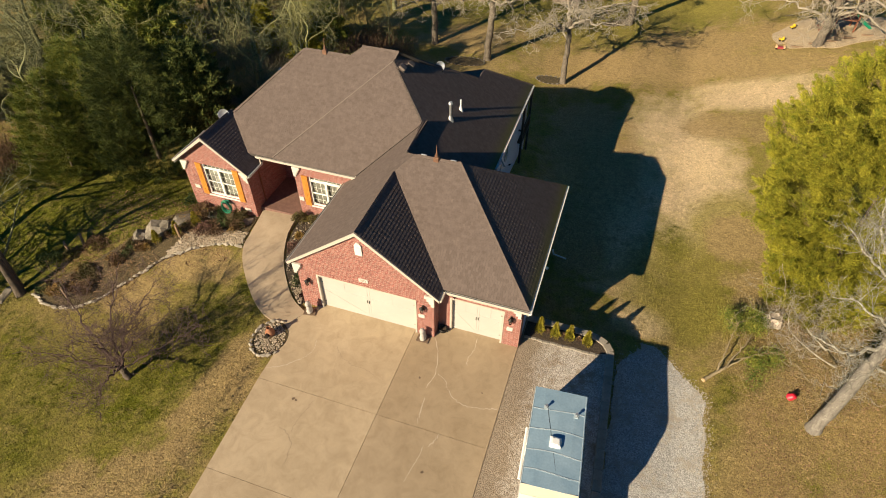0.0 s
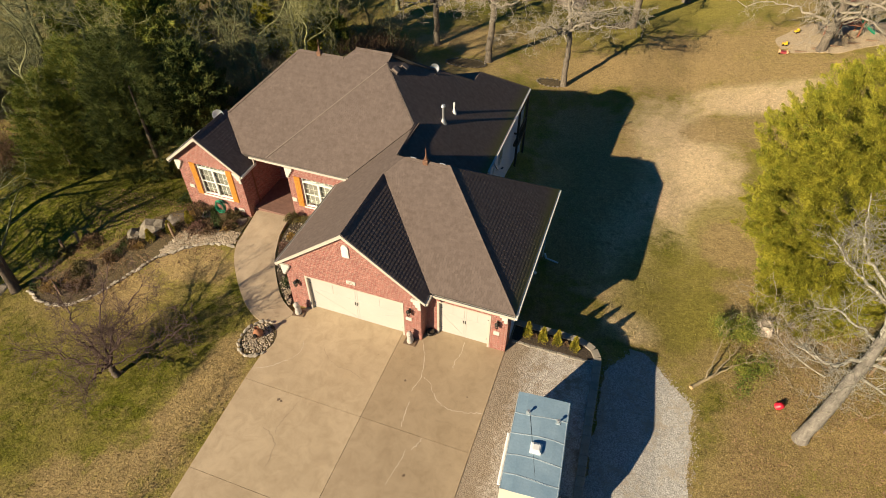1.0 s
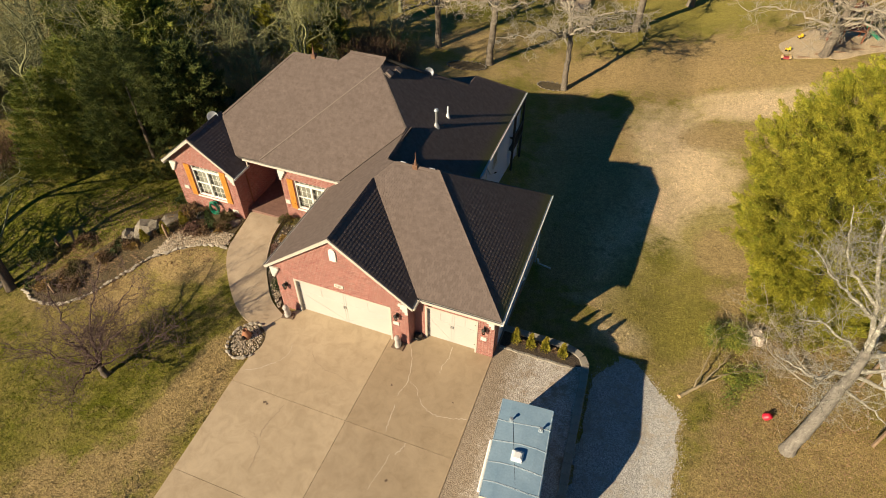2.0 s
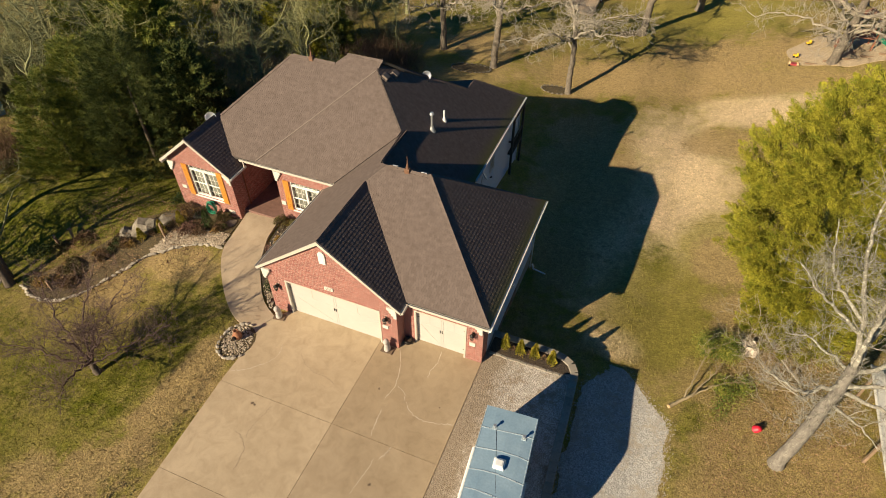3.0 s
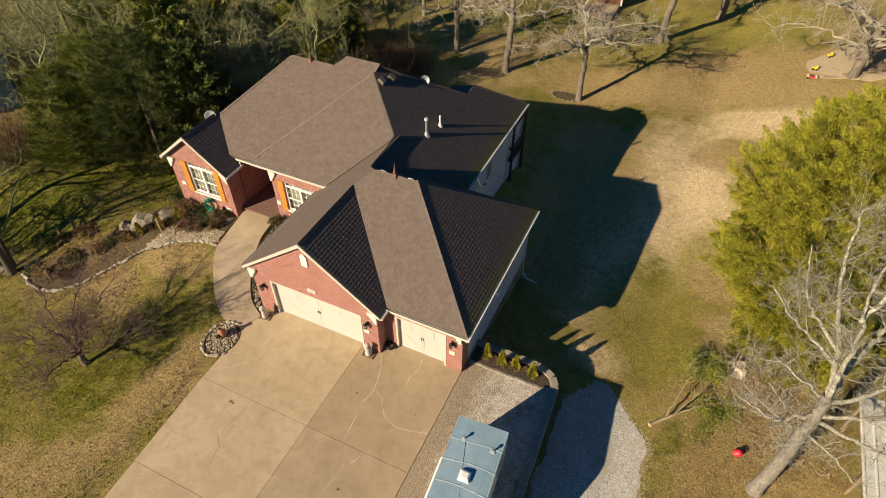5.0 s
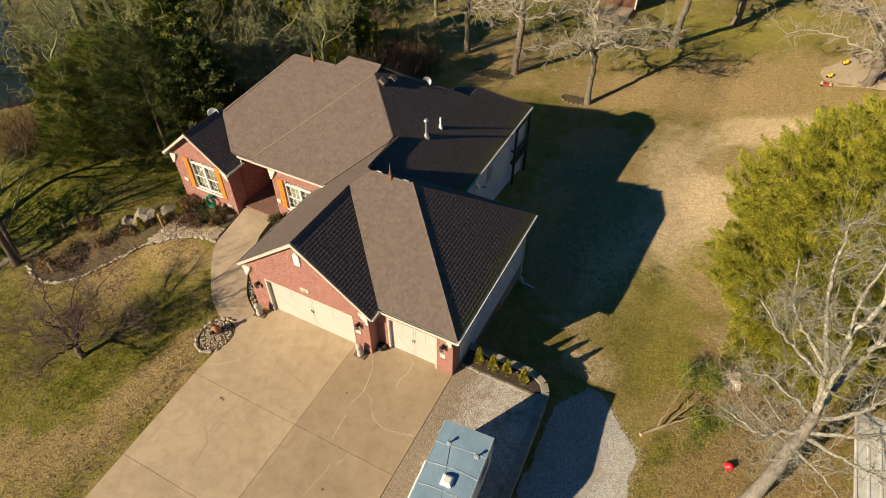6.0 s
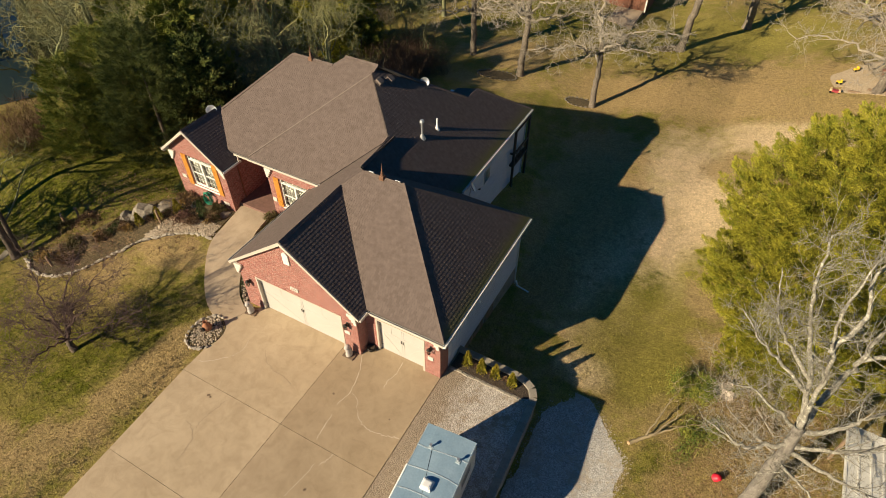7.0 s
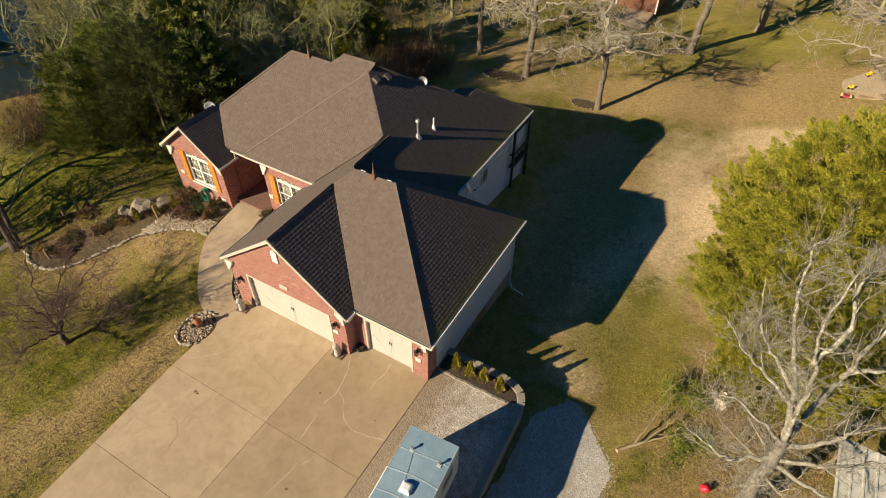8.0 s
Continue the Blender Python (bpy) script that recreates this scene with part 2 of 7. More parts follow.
def stone_ground(name, cols, scale, rough=0.95, relief=0.8, dirt=None, xsoil=None):
    """Loose stones: a cell pattern with shade between the stones."""
    m, nt, bsdf = nodes_of(name)
    tc = nt.nodes.new("ShaderNodeTexCoord")
    v = nt.nodes.new("ShaderNodeTexVoronoi")
    v.inputs["Scale"].default_value = scale
    nt.links.new(tc.outputs["Object"], v.inputs["Vector"])
    sep = nt.nodes.new("ShaderNodeSeparateColor")
    nt.links.new(v.outputs["Color"], sep.inputs[0])
    c = ramp(nt, sep.outputs[0], [(0.0, cols[0]), (0.5, cols[1]), (1.0, cols[2])])
    c = mix(nt, c, ramp(nt, v.outputs["Distance"], [(0.25, grey(1.1)), (0.8, grey(0.45))]), 0.7, "MULTIPLY")
    big = add_noise(nt, 0.9, 5, 0.65)
    if dirt:
        patchy = maths(nt, "ADD", maths(nt, "MULTIPLY", big, 0.45), maths(nt, "MULTIPLY", add_noise(nt, 3.0, 5, 0.75), 0.55))
        mask = maths(nt, "MULTIPLY", maths(nt, "SUBTRACT", patchy, 0.49), 8.0, True)
        if xsoil is not None:
            xyz = coords(nt)
            strip = maths(nt, "SUBTRACT", 1.0, maths(nt, "MULTIPLY", maths(nt, "SUBTRACT", maths(nt, "ADD", xyz[0], maths(nt, "MULTIPLY", patchy, 4.0)), xsoil + 1.2), 1.1, True), True)
            mask = maths(nt, "MAXIMUM", maths(nt, "MULTIPLY", mask, 0.8), maths(nt, "MULTIPLY", strip, 0.75))
        c = mix(nt, c, dirt, mask)
    mid = add_noise(nt, 6, 4, 0.7)
    c = mix(nt, c, ramp(nt, mid, [(0.3, grey(0.75)), (0.7, grey(1.2))]), 0.8, "MULTIPLY")
    nt.links.new(c, bsdf.inputs["Base Color"])
    bsdf.inputs["Roughness"].default_value = rough
    bump(nt, bsdf, maths(nt, "SUBTRACT", 1.0, v.outputs["Distance"]), relief, 0.03)
    return m


def concrete_material(name, lo, hi, stain=True):
    m, nt, bsdf = nodes_of(name)
    big, mid, fine = add_noise(nt, 0.28, 5, 0.6, 0.6), add_noise(nt, 1.7, 5, 0.7, 0.8), add_noise(nt, 45, 3)
    c = ramp(nt, big, [(0.32, lo), (0.66, hi)])
    c = mix(nt, c, ramp(nt, mid, [(0.3, (0.8, 0.78, 0.74)), (0.55, grey(1.0)), (0.75, (1.1, 1.09, 1.06))]), 0.8, "MULTIPLY")
    if stain:
        streak = add_noise(nt, 0.7, 4, 0.6, 1.5, squash=(1.0, 0.45, 1.0))
        c = mix(nt, c, (0.27, 0.2, 0.125), maths(nt, "MULTIPLY", maths(nt, "SUBTRACT", streak, 0.57), 2.4, True))
        spot = add_noise(nt, 2.6, 2, 0.4)
        c = mix(nt, c, (0.1, 0.07, 0.045), maths(nt, "MULTIPLY", maths(nt, "SUBTRACT", spot, 0.755), 9.0, True))
        o = nt.nodes.new("ShaderNodeObjectInfo").outputs["Random"]
        c = mix(nt, c, ramp(nt, o, [(0.0, (0.93, 0.91, 0.88)), (1.0, (1.04, 1.04, 1.04))]), 1.0, "MULTIPLY")
    c = mix(nt, c, ramp(nt, fine, [(0.3, grey(0.85)), (0.7, grey(1.12))]), 0.7, "MULTIPLY")
    nt.links.new(c, bsdf.inputs["Base Color"])
    bsdf.inputs["Roughness"].default_value = 0.85
    bump(nt, bsdf, fine, 0.15, 0.005)
    return m


def bark_material(name, dark, light, pale, patchy=0.55):
    m, nt, bsdf = nodes_of(name)
    n = add_noise(nt, 9, 5, 0.7, squash=(1, 1, 0.35))
    lich = add_noise(nt, 9.0, 5, 0.7)
    c = ramp(nt, n, [(0.32, dark), (0.68, light)])
    c = mix(nt, c, pale, maths(nt, "MULTIPLY", maths(nt, "SUBTRACT", lich, patchy), 5.0, True))
    nt.links.new(c, bsdf.inputs["Base Color"])
    bsdf.inputs["Roughness"].default_value = 0.92
    bump(nt, bsdf, n, 0.6, 0.02)
    return m


def foliage_material(name, dark, light, dry, amount=0.25):
    m, nt, bsdf = nodes_of(name)
    g = nt.nodes.new("ShaderNodeNewGeometry").outputs["Random Per Island"]
    n = add_noise(nt, 2.4, 4, 0.65)
    c = ramp(nt, n, [(0.4, dark), (0.58, light)])
    c = mix(nt, c, dry, maths(nt, "MULTIPLY", maths(nt, "SUBTRACT", g, 1 - amount), 2.0, True))
    c = mix(nt, c, ramp(nt, g, [(0.0, grey(0.72)), (1.0, grey(1.25))]), 0.9, "MULTIPLY")
    nt.links.new(c, bsdf.inputs["Base Color"])
    bsdf.inputs["Roughness"].default_value, bsdf.inputs["Specular IOR Level"].default_value = 0.75, 0.25
    bsdf.inputs["Transmission Weight"].default_value = 0.0
    return m


def glass_material():
    m, nt, bsdf = nodes_of("window_glass")
    bsdf.inputs["Base Color"].default_value = (0.8, 0.85, 0.85, 1)
    bsdf.inputs["Roughness"].default_value, bsdf.inputs["Transmission Weight"].default_value, bsdf.inputs["IOR"].default_value = 0.02, 1.0, 1.5
    return m


STRAW = [(7.0, 21.5, 3.0, 8.5), (8.6, 19.5, 2.6, 6.0), (6.0, 27.0, 3.0, 5.0), (11.4, 33.2, 4.0, 2.7), (15.2, 34.0, 3.2, 2.3), (12.5, 31.5, 3.0, 2.0), (4.0, 14.0, 2.6, 6.5), (5.6, 4.6, 1.2, 1.0)]
GREEN = [(-14.7, -3.6, 2.4, 4.4), (-17.0, -7.2, 3.0, 2.2), (-15.4, -8.6, 1.6, 1.3), (-20.0, -11.0, 3.2, 1.8), (-20.0, -7.8, 1.8, 1.6), (-26.0, -8.0, 5.0, 3.0), (-27.0, 3.0, 8.0, 4.0), (-34.0, 2.0, 9.0, 6.0), (-23.5, 5.0, 5.0, 3.0), (-29.5, -1.0, 4.0, 3.5),
         (9.5, -0.6, 0.6, 3.4), (6.8, 12.4, 1.2, 2.0), (-15.0, 51.0, 7.0, 6.0), (-50.0, 20.0, 12.0, 8.0)]
OLIVE = [(7.6, 8.8, 3.0, 4.2), (10.4, 7.0, 2.4, 2.2), (8.8, 5.2, 1.6, 1.8), (9.8, 15.0, 2.0, 3.0), (2.7, 53.7, 6.0, 5.0), (9.0, 56.0, 6.0, 5.0), (-3.0, 50.0, 6.0, 6.0)]
TAN = [(1.0, 19.0, 3.6, 8.0), (1.5, 10.0, 1.8, 3.0), (0.0, 27.0, 3.0, 3.0), (12.5, 38.0, 6.0, 2.4), (10.0, 44.0, 6.0, 4.5), (9.5, 27.5, 2.5, 2.5), (-18.2, 0.4, 2.6, 1.3), (-20.5, -2.2, 1.7, 1.5), (-12.1, -7.0, 1.1, 4.4), (-13.0, -11.0, 2.0, 2.2), (-14.9, -11.6, 1.6, 1.4), (6.1, 40.0, 5.5, 4.0), (3.0, 37.0, 5.0, 3.2), (-2.0, 37.5, 7.0, 4.0), (-14.0, 40.0, 5.0, 3.0), (11.6, 8.4, 1.8, 2.6), (10.4, 13.2, 1.6, 2.2)]
DIRT = [(9.2, 3.4, 0.8, 1.3), (10.8, -4.0, 2.2, 4.0), (12.8, 4.4, 2.6, 4.0), (13.5, 0.0, 3.0, 3.5), (11.5, -4.0, 2.2, 3.0), (13.0, 27.0, 3.0, 3.0), (15.5, 41.0, 4.0, 2.5), (-13.0, 33.5, 4.0, 1.6)]

M_SHINGLE = shingle_material("brown_shingle")
M_SHINGLE_R = shingle_material("brown_shingle_mossy_main", moss=-3.75)
M_SHINGLE_G = shingle_material("brown_shingle_mossy_garage", moss=0.3)
M_SHINGLE_1 = shingle_material("brown_shingle_tab", single=True)
M_CAPS = simple("pale_cap_shingle", (0.155, 0.124, 0.108), (0.178, 0.143, 0.124), 4, 0.9, fine=60)
M_UNDER = simple("roof_felt", (0.05, 0.045, 0.04), (0.07, 0.06, 0.055), 2, 0.95)
M_CREAM = simple("cream_trim_paint", (0.45, 0.41, 0.355), (0.52, 0.475, 0.415), 1.5, 0.55, relief=0.04, contrast=0.15)
M_DOOR = simple("cream_garage_door_paint", (0.43, 0.412, 0.39), (0.465, 0.447, 0.425), 0.8, 0.5, relief=0.03, contrast=0.1)
M_WHITE = simple("white_paint", (0.62, 0.61, 0.58), (0.70, 0.69, 0.66), 2, 0.5, relief=0.04, contrast=0.15)
M_STONEW = simple("cast_stone", (0.5, 0.47, 0.42), (0.62, 0.59, 0.54), 9, 0.8, fine=80, relief=0.3)
M_SIDING = simple("pale_siding", (0.56, 0.60, 0.66), (0.63, 0.67, 0.73), 0.7, 0.6, relief=0.05, contrast=0.2)
M_FOUND = simple("foundation_concrete", (0.22, 0.22, 0.18), (0.34, 0.33, 0.28), 1.6, 0.9)
M_BRICK = brick_material()
M_CONC = concrete_material("tan_concrete", (0.41, 0.32, 0.212), (0.475, 0.375, 0.255))
M_CONC_B = concrete_material("tan_concrete_older", (0.335, 0.258, 0.168), (0.405, 0.317, 0.214))
M_WALK = concrete_material("walk_concrete", (0.36, 0.28, 0.195), (0.44, 0.35, 0.25), False)
M_FILL = simple("crack_filler", (0.49, 0.40, 0.31), (0.58, 0.49, 0.39), 3, 0.8, relief=0.1)
M_CRACK = simple("crack_shade", (0.31, 0.238, 0.162), (0.35, 0.27, 0.185), 3, 0.9, relief=0.0)
M_LAWN = lawn_material()
M_GRAVEL = stone_ground("pad_gravel", ((0.35, 0.305, 0.265), (0.57, 0.51, 0.455), (0.72, 0.665, 0.61)), 24, relief=0.6, dirt=(0.22, 0.16, 0.095), xsoil=1.55)
M_GRAVEL2 = stone_ground("lane_gravel", ((0.30, 0.285, 0.27), (0.475, 0.46, 0.44), (0.63, 0.615, 0.595)), 26, relief=0.4, dirt=(0.34, 0.30, 0.245))
M_MULCH = stone_ground("dark_mulch", ((0.035, 0.025, 0.018), (0.07, 0.05, 0.035), (0.12, 0.09, 0.06)), 30)
M_LEAFBED = stone_ground("leafy_bed_soil", ((0.045, 0.034, 0.016), (0.095, 0.072, 0.032), (0.18, 0.13, 0.06)), 22)
M_SAND = stone_ground("play_sand", ((0.44, 0.34, 0.225), (0.5, 0.40, 0.27), (0.56, 0.455, 0.32)), 18, relief=0.3)
M_BLOCK = simple("retaining_block", (0.24, 0.21, 0.175), (0.33, 0.30, 0.25), 4, 0.92, fine=40, relief=0.4, rand=0.12)
M_ROCK = simple("river_rock", (0.27, 0.215, 0.15), (0.47, 0.40, 0.31), 2.5, 0.85, fine=30, relief=0.2, island=0.3)
M_EDGE = simple("edging_stone", (0.34, 0.295, 0.235), (0.52, 0.465, 0.385), 6, 0.88, fine=35, relief=0.4, rand=0.18)
M_BOULDER = simple("weathered_boulder", (0.12, 0.105, 0.08), (0.30, 0.26, 0.21), 3.4, 0.9, fine=22, relief=0.7, dist=0.05)
M_TROOF = simple("trailer_roof_coating", (0.21, 0.31, 0.41), (0.28, 0.385, 0.485), 1.4, 0.42, fine=14, relief=0.12, contrast=0.25)
M_TSEAM = simple("trailer_sealant", (0.34, 0.42, 0.48), (0.46, 0.53, 0.57), 9, 0.5, relief=0.1)
M_TBODY = simple("trailer_side_skin", (0.68, 0.68, 0.66), (0.76, 0.76, 0.74), 1.5, 0.4, relief=0.05, contrast=0.15)
M_TCREAM = simple("trailer_cream_front", (0.72, 0.63, 0.48), (0.78, 0.7, 0.55), 1.5, 0.4, relief=0.03, contrast=0.1)
M_BLUEROOF = simple("blue_grey_metal_roof", (0.10, 0.20, 0.28), (0.14, 0.26, 0.36), 0.8, 0.55, relief=0.05, contrast=0.2)
M_TIN = simple("weathered_white_tin", (0.52, 0.51, 0.48), (0.7, 0.69, 0.66), 1.3, 0.55, fine=20, relief=0.08, contrast=0.3)
M_RUBBER = simple("rubber", (0.018, 0.018, 0.018), (0.03, 0.03, 0.03), 5, 0.85)
M_STEEL = simple("galvanised_steel", (0.50, 0.51, 0.53), (0.62, 0.63, 0.65), 6, 0.4, 0.7, relief=0.05)
M_PVC = simple("white_pvc", (0.76, 0.76, 0.76), (0.83, 0.83, 0.83), 3, 0.4, relief=0.02, contrast=0.1)
M_COPPER = simple("rusty_flashing", (0.13, 0.065, 0.04), (0.22, 0.12, 0.075), 7, 0.7, 0.2)
M_BLACK = simple("black_iron", (0.015, 0.014, 0.013), (0.03, 0.028, 0.026), 8, 0.5, 0.6)
M_SHUT = simple("orange_stained_wood", (0.42, 0.17, 0.02), (0.55, 0.25, 0.04), 4, 0.5, fine=30, relief=0.15)
M_PORCH = simple("red_brown_porch_paver", (0.15, 0.085, 0.068), (0.22, 0.125, 0.10), 5, 0.75)
M_DARKWOOD = simple("dark_stained_wood", (0.035, 0.026, 0.02), (0.065, 0.05, 0.04), 5, 0.6)
M_GLASS = glass_material()
M_ROOM = simple("dim_room_plaster", (0.20, 0.18, 0.15), (0.26, 0.23, 0.19), 1, 0.9)
M_BLIND = simple("pale_window_blind", (0.12, 0.115, 0.10), (0.17, 0.16, 0.14), 2, 0.8)
M_STATUE = simple("weathered_white_cast", (0.34, 0.31, 0.29), (0.54, 0.51, 0.48), 7, 0.75, fine=50, relief=0.3)
M_SLATE = simple("brown_slate", (0.11, 0.075, 0.05), (0.18, 0.125, 0.085), 6, 0.8)
M_TERRA = simple("terracotta", (0.24, 0.10, 0.05), (0.34, 0.155, 0.08), 6, 0.8)
M_HOSE = simple("green_hose", (0.01, 0.20, 0.11), (0.02, 0.30, 0.18), 6, 0.4, relief=0.02)
M_RED = simple("red_plastic", (0.50, 0.012, 0.03), (0.62, 0.02, 0.05), 4, 0.4, relief=0.02)
M_OLDRED = simple("faded_dark_red_plastic", (0.26, 0.03, 0.04), (0.36, 0.06, 0.07), 4, 0.55, relief=0.02)
M_YELLOW = simple("yellow_plastic", (0.7, 0.45, 0.02), (0.8, 0.55, 0.03), 4, 0.4, relief=0.02)
M_TOYGREEN = simple("green_plastic", (0.0, 0.17, 0.09), (0.01, 0.24, 0.13), 4, 0.4, relief=0.02)
M_TIMBER = simple("weathered_timber", (0.17, 0.115, 0.07), (0.30, 0.21, 0.14), 4, 0.85, fine=26, relief=0.3)
M_REDWOOD = simple("red_brown_boards", (0.19, 0.07, 0.035), (0.28, 0.11, 0.06), 4, 0.75, fine=26, relief=0.2)
M_BROWNWALL = simple("brown_painted_boards", (0.12, 0.05, 0.03), (0.17, 0.075, 0.045), 3, 0.75, fine=26, relief=0.2)
M_BARK = bark_material("grey_oak_bark", (0.085, 0.07, 0.055), (0.20, 0.17, 0.135), (0.31, 0.275, 0.22), 0.55)
M_BARKW = bark_material("lichen_white_bark", (0.14, 0.125, 0.10), (0.30, 0.28, 0.235), (0.52, 0.505, 0.43), 0.49)
M_BARKT = bark_material("grey_trunk_bark", (0.13, 0.115, 0.10), (0.26, 0.235, 0.205), (0.38, 0.36, 0.32), 0.56)
M_BARKD = bark_material("dark_bark", (0.07, 0.052, 0.04), (0.15, 0.115, 0.085), (0.26, 0.23, 0.16), 0.6)
M_BARKG = bark_material("forest_bark", (0.15, 0.15, 0.055), (0.32, 0.305, 0.12), (0.45, 0.45, 0.25), 0.5)
M_BARKO = bark_material("pale_oak_limb_bark", (0.19, 0.165, 0.13), (0.40, 0.355, 0.285), (0.54, 0.495, 0.41), 0.52)
M_BARKL = bark_material("lichened_grey_green_bark", (0.10, 0.104, 0.046), (0.22, 0.225, 0.11), (0.40, 0.42, 0.27), 0.56)
M_TWIG = bark_material("purple_brown_twigs", (0.075, 0.048, 0.046), (0.14, 0.09, 0.084), (0.20, 0.14, 0.125), 0.6)
M_BRUSH = simple("dead_brush", (0.19, 0.15, 0.085), (0.36, 0.29, 0.18), 1.5, 0.95, relief=0, island=0.3)
M_RUSSET = simple("russet_thicket_twigs", (0.10, 0.06, 0.035), (0.21, 0.13, 0.075), 1.5, 0.95, relief=0, island=0.3)
M_GREYTWIG = simple("pale_dead_twigs", (0.26, 0.215, 0.18), (0.45, 0.385, 0.325), 1.5, 0.95, relief=0, island=0.3)
M_CUT = simple("fresh_cut_wood", (0.55, 0.36, 0.18), (0.66, 0.46, 0.26), 12, 0.8)
M_STUMP = simple("bleached_split_wood", (0.36, 0.30, 0.25), (0.55, 0.48, 0.41), 9, 0.9, fine=30, relief=0.5)
# cedar greens with sunlit, half-sunlit and shaded tone put into the base colours
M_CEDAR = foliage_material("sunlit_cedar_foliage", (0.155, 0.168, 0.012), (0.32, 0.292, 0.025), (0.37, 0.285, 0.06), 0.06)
# shaded green, with sun-caught olive and rust tips in its lighter colours
M_CEDAR_D = foliage_material("dark_cedar_foliage_lit_tips", (0.030, 0.052, 0.012), (0.105, 0.122, 0.024), (0.20, 0.15, 0.045), 0.18)
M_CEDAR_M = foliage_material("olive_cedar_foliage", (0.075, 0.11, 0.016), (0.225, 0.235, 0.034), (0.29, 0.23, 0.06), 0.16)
M_ARBOR = foliage_material("arborvitae_foliage", (0.2, 0.19, 0.014), (0.34, 0.28, 0.028), (0.24, 0.19, 0.05), 0.15)
M_SHRUB = foliage_material("olive_shrub_leaves", (0.07, 0.065, 0.02), (0.15, 0.125, 0.05), (0.16, 0.10, 0.05), 0.3)
M_SHRUBG = foliage_material("green_shrub_leaves", (0.03, 0.055, 0.015), (0.08, 0.11, 0.03), (0.14, 0.12, 0.05), 0.2)
M_SHRUBB = foliage_material("brown_winter_shrub", (0.09, 0.055, 0.03), (0.19, 0.12, 0.065), (0.26, 0.17, 0.09), 0.3)
M_SHRUBR = foliage_material("russet_winter_shrub", (0.10, 0.05, 0.04), (0.2, 0.115, 0.085), (0.26, 0.17, 0.11), 0.3)
M_SHRUBY = foliage_material("yellow_winter_grass_clump", (0.22, 0.14, 0.03), (0.36, 0.24, 0.07), (0.3, 0.2, 0.1), 0.3)
M_STRAW = simple("dry_straw_grass", (0.2, 0.145, 0.06), (0.38, 0.28, 0.13), 1.2, 0.95, relief=0, island=0.35)
M_LITTER = simple("fallen_leaves", (0.16, 0.09, 0.045), (0.34, 0.22, 0.12), 2.0, 0.9, relief=0, island=0.4)

# ---- ground ----
def spread(a, b, lo, hi, step, n0, n1):
    return np.unique(np.concatenate([np.linspace(a, lo, n0), np.arange(lo, hi, step), np.linspace(hi, b, n1)]))


xs = spread(-420, 420, -46, 40, 0.6, 22, 24)
ys = spread(-300, 720, -24, 66, 0.6, 16, 34)


def hummock(x, y):
    return 0.05 * noise.noise((x * 0.35, y * 0.35, 0.0)) + 0.025 * noise.noise((x * 1.1, y * 1.1, 3.0))


gv = [(x, y, ground_z(x, y) + (hummock(x, y) if not (-12 < x < 9.2 and y < 3.6) else 0)) for y in ys for x in xs]
gf = [(j * len(xs) + i, j * len(xs) + i + 1, (j + 1) * len(xs) + i + 1, (j + 1) * len(xs) + i) for j in range(len(ys) - 1) for i in range(len(xs) - 1)]
ground = part("ground", (gv, gf), M_LAWN, smooth=True)
tagged(ground, "winter lawn with green and straw-coloured patches", "ground", kind="structure")


def catmull(pts, n=8):
    """A smooth line through a few points."""
    p = [Vector(pts[0]) * 2 - Vector(pts[1])] + [Vector(q) for q in pts] + [Vector(pts[-1]) * 2 - Vector(pts[-2])]
    out = []
    for a, b, c, d in zip(p, p[1:], p[2:], p[3:]):
        for k in range(n):
            t = k / n
            out.append(0.5 * ((2 * b) + (c - a) * t + (2 * a - 5 * b + 4 * c - d) * t * t + (3 * b - a - 3 * c + d) * t ** 3))
    return out + [p[-2]]


def band(left, right, lift, n=6, depth=0.15, zf=ground_z):
    """A strip of paving or soil between two plan lines with equally many points, laid over the land, with a real edge."""
    vs, fs = [], []
    for a, b in zip(left, right):
        for k in range(n + 1):
            q = a.lerp(b, k / n)
            vs.append((q.x, q.y, zf(q.x, q.y) + lift))
    rows = len(left)
    for j in range(rows - 1):
        for k in range(n):
            i = j * (n + 1) + k
            fs.append((i, i + 1, i + n + 2, i + n + 1))
    rim = [k for k in range(n + 1)] + [j * (n + 1) + n for j in range(1, rows)] + [(rows - 1) * (n + 1) + k for k in range(n - 1, -1, -1)] + [j * (n + 1) for j in range(rows - 2, 0, -1)]
    base = len(vs)
    vs += [(vs[i][0], vs[i][1], vs[i][2] - depth) for i in rim]
    m = len(rim)
    fs += [(rim[k], base + k, base + (k + 1) % m, rim[(k + 1) % m]) for k in range(m)]
    return vs, fs


# driveway slabs with open joints
drive = thing("driveway", "tan concrete driveway with saw-cut joints and patched cracks", "driveway", kind="structure")


def edge_x(y):
    return -10.68 + 0.058 * (-4.3 - y)


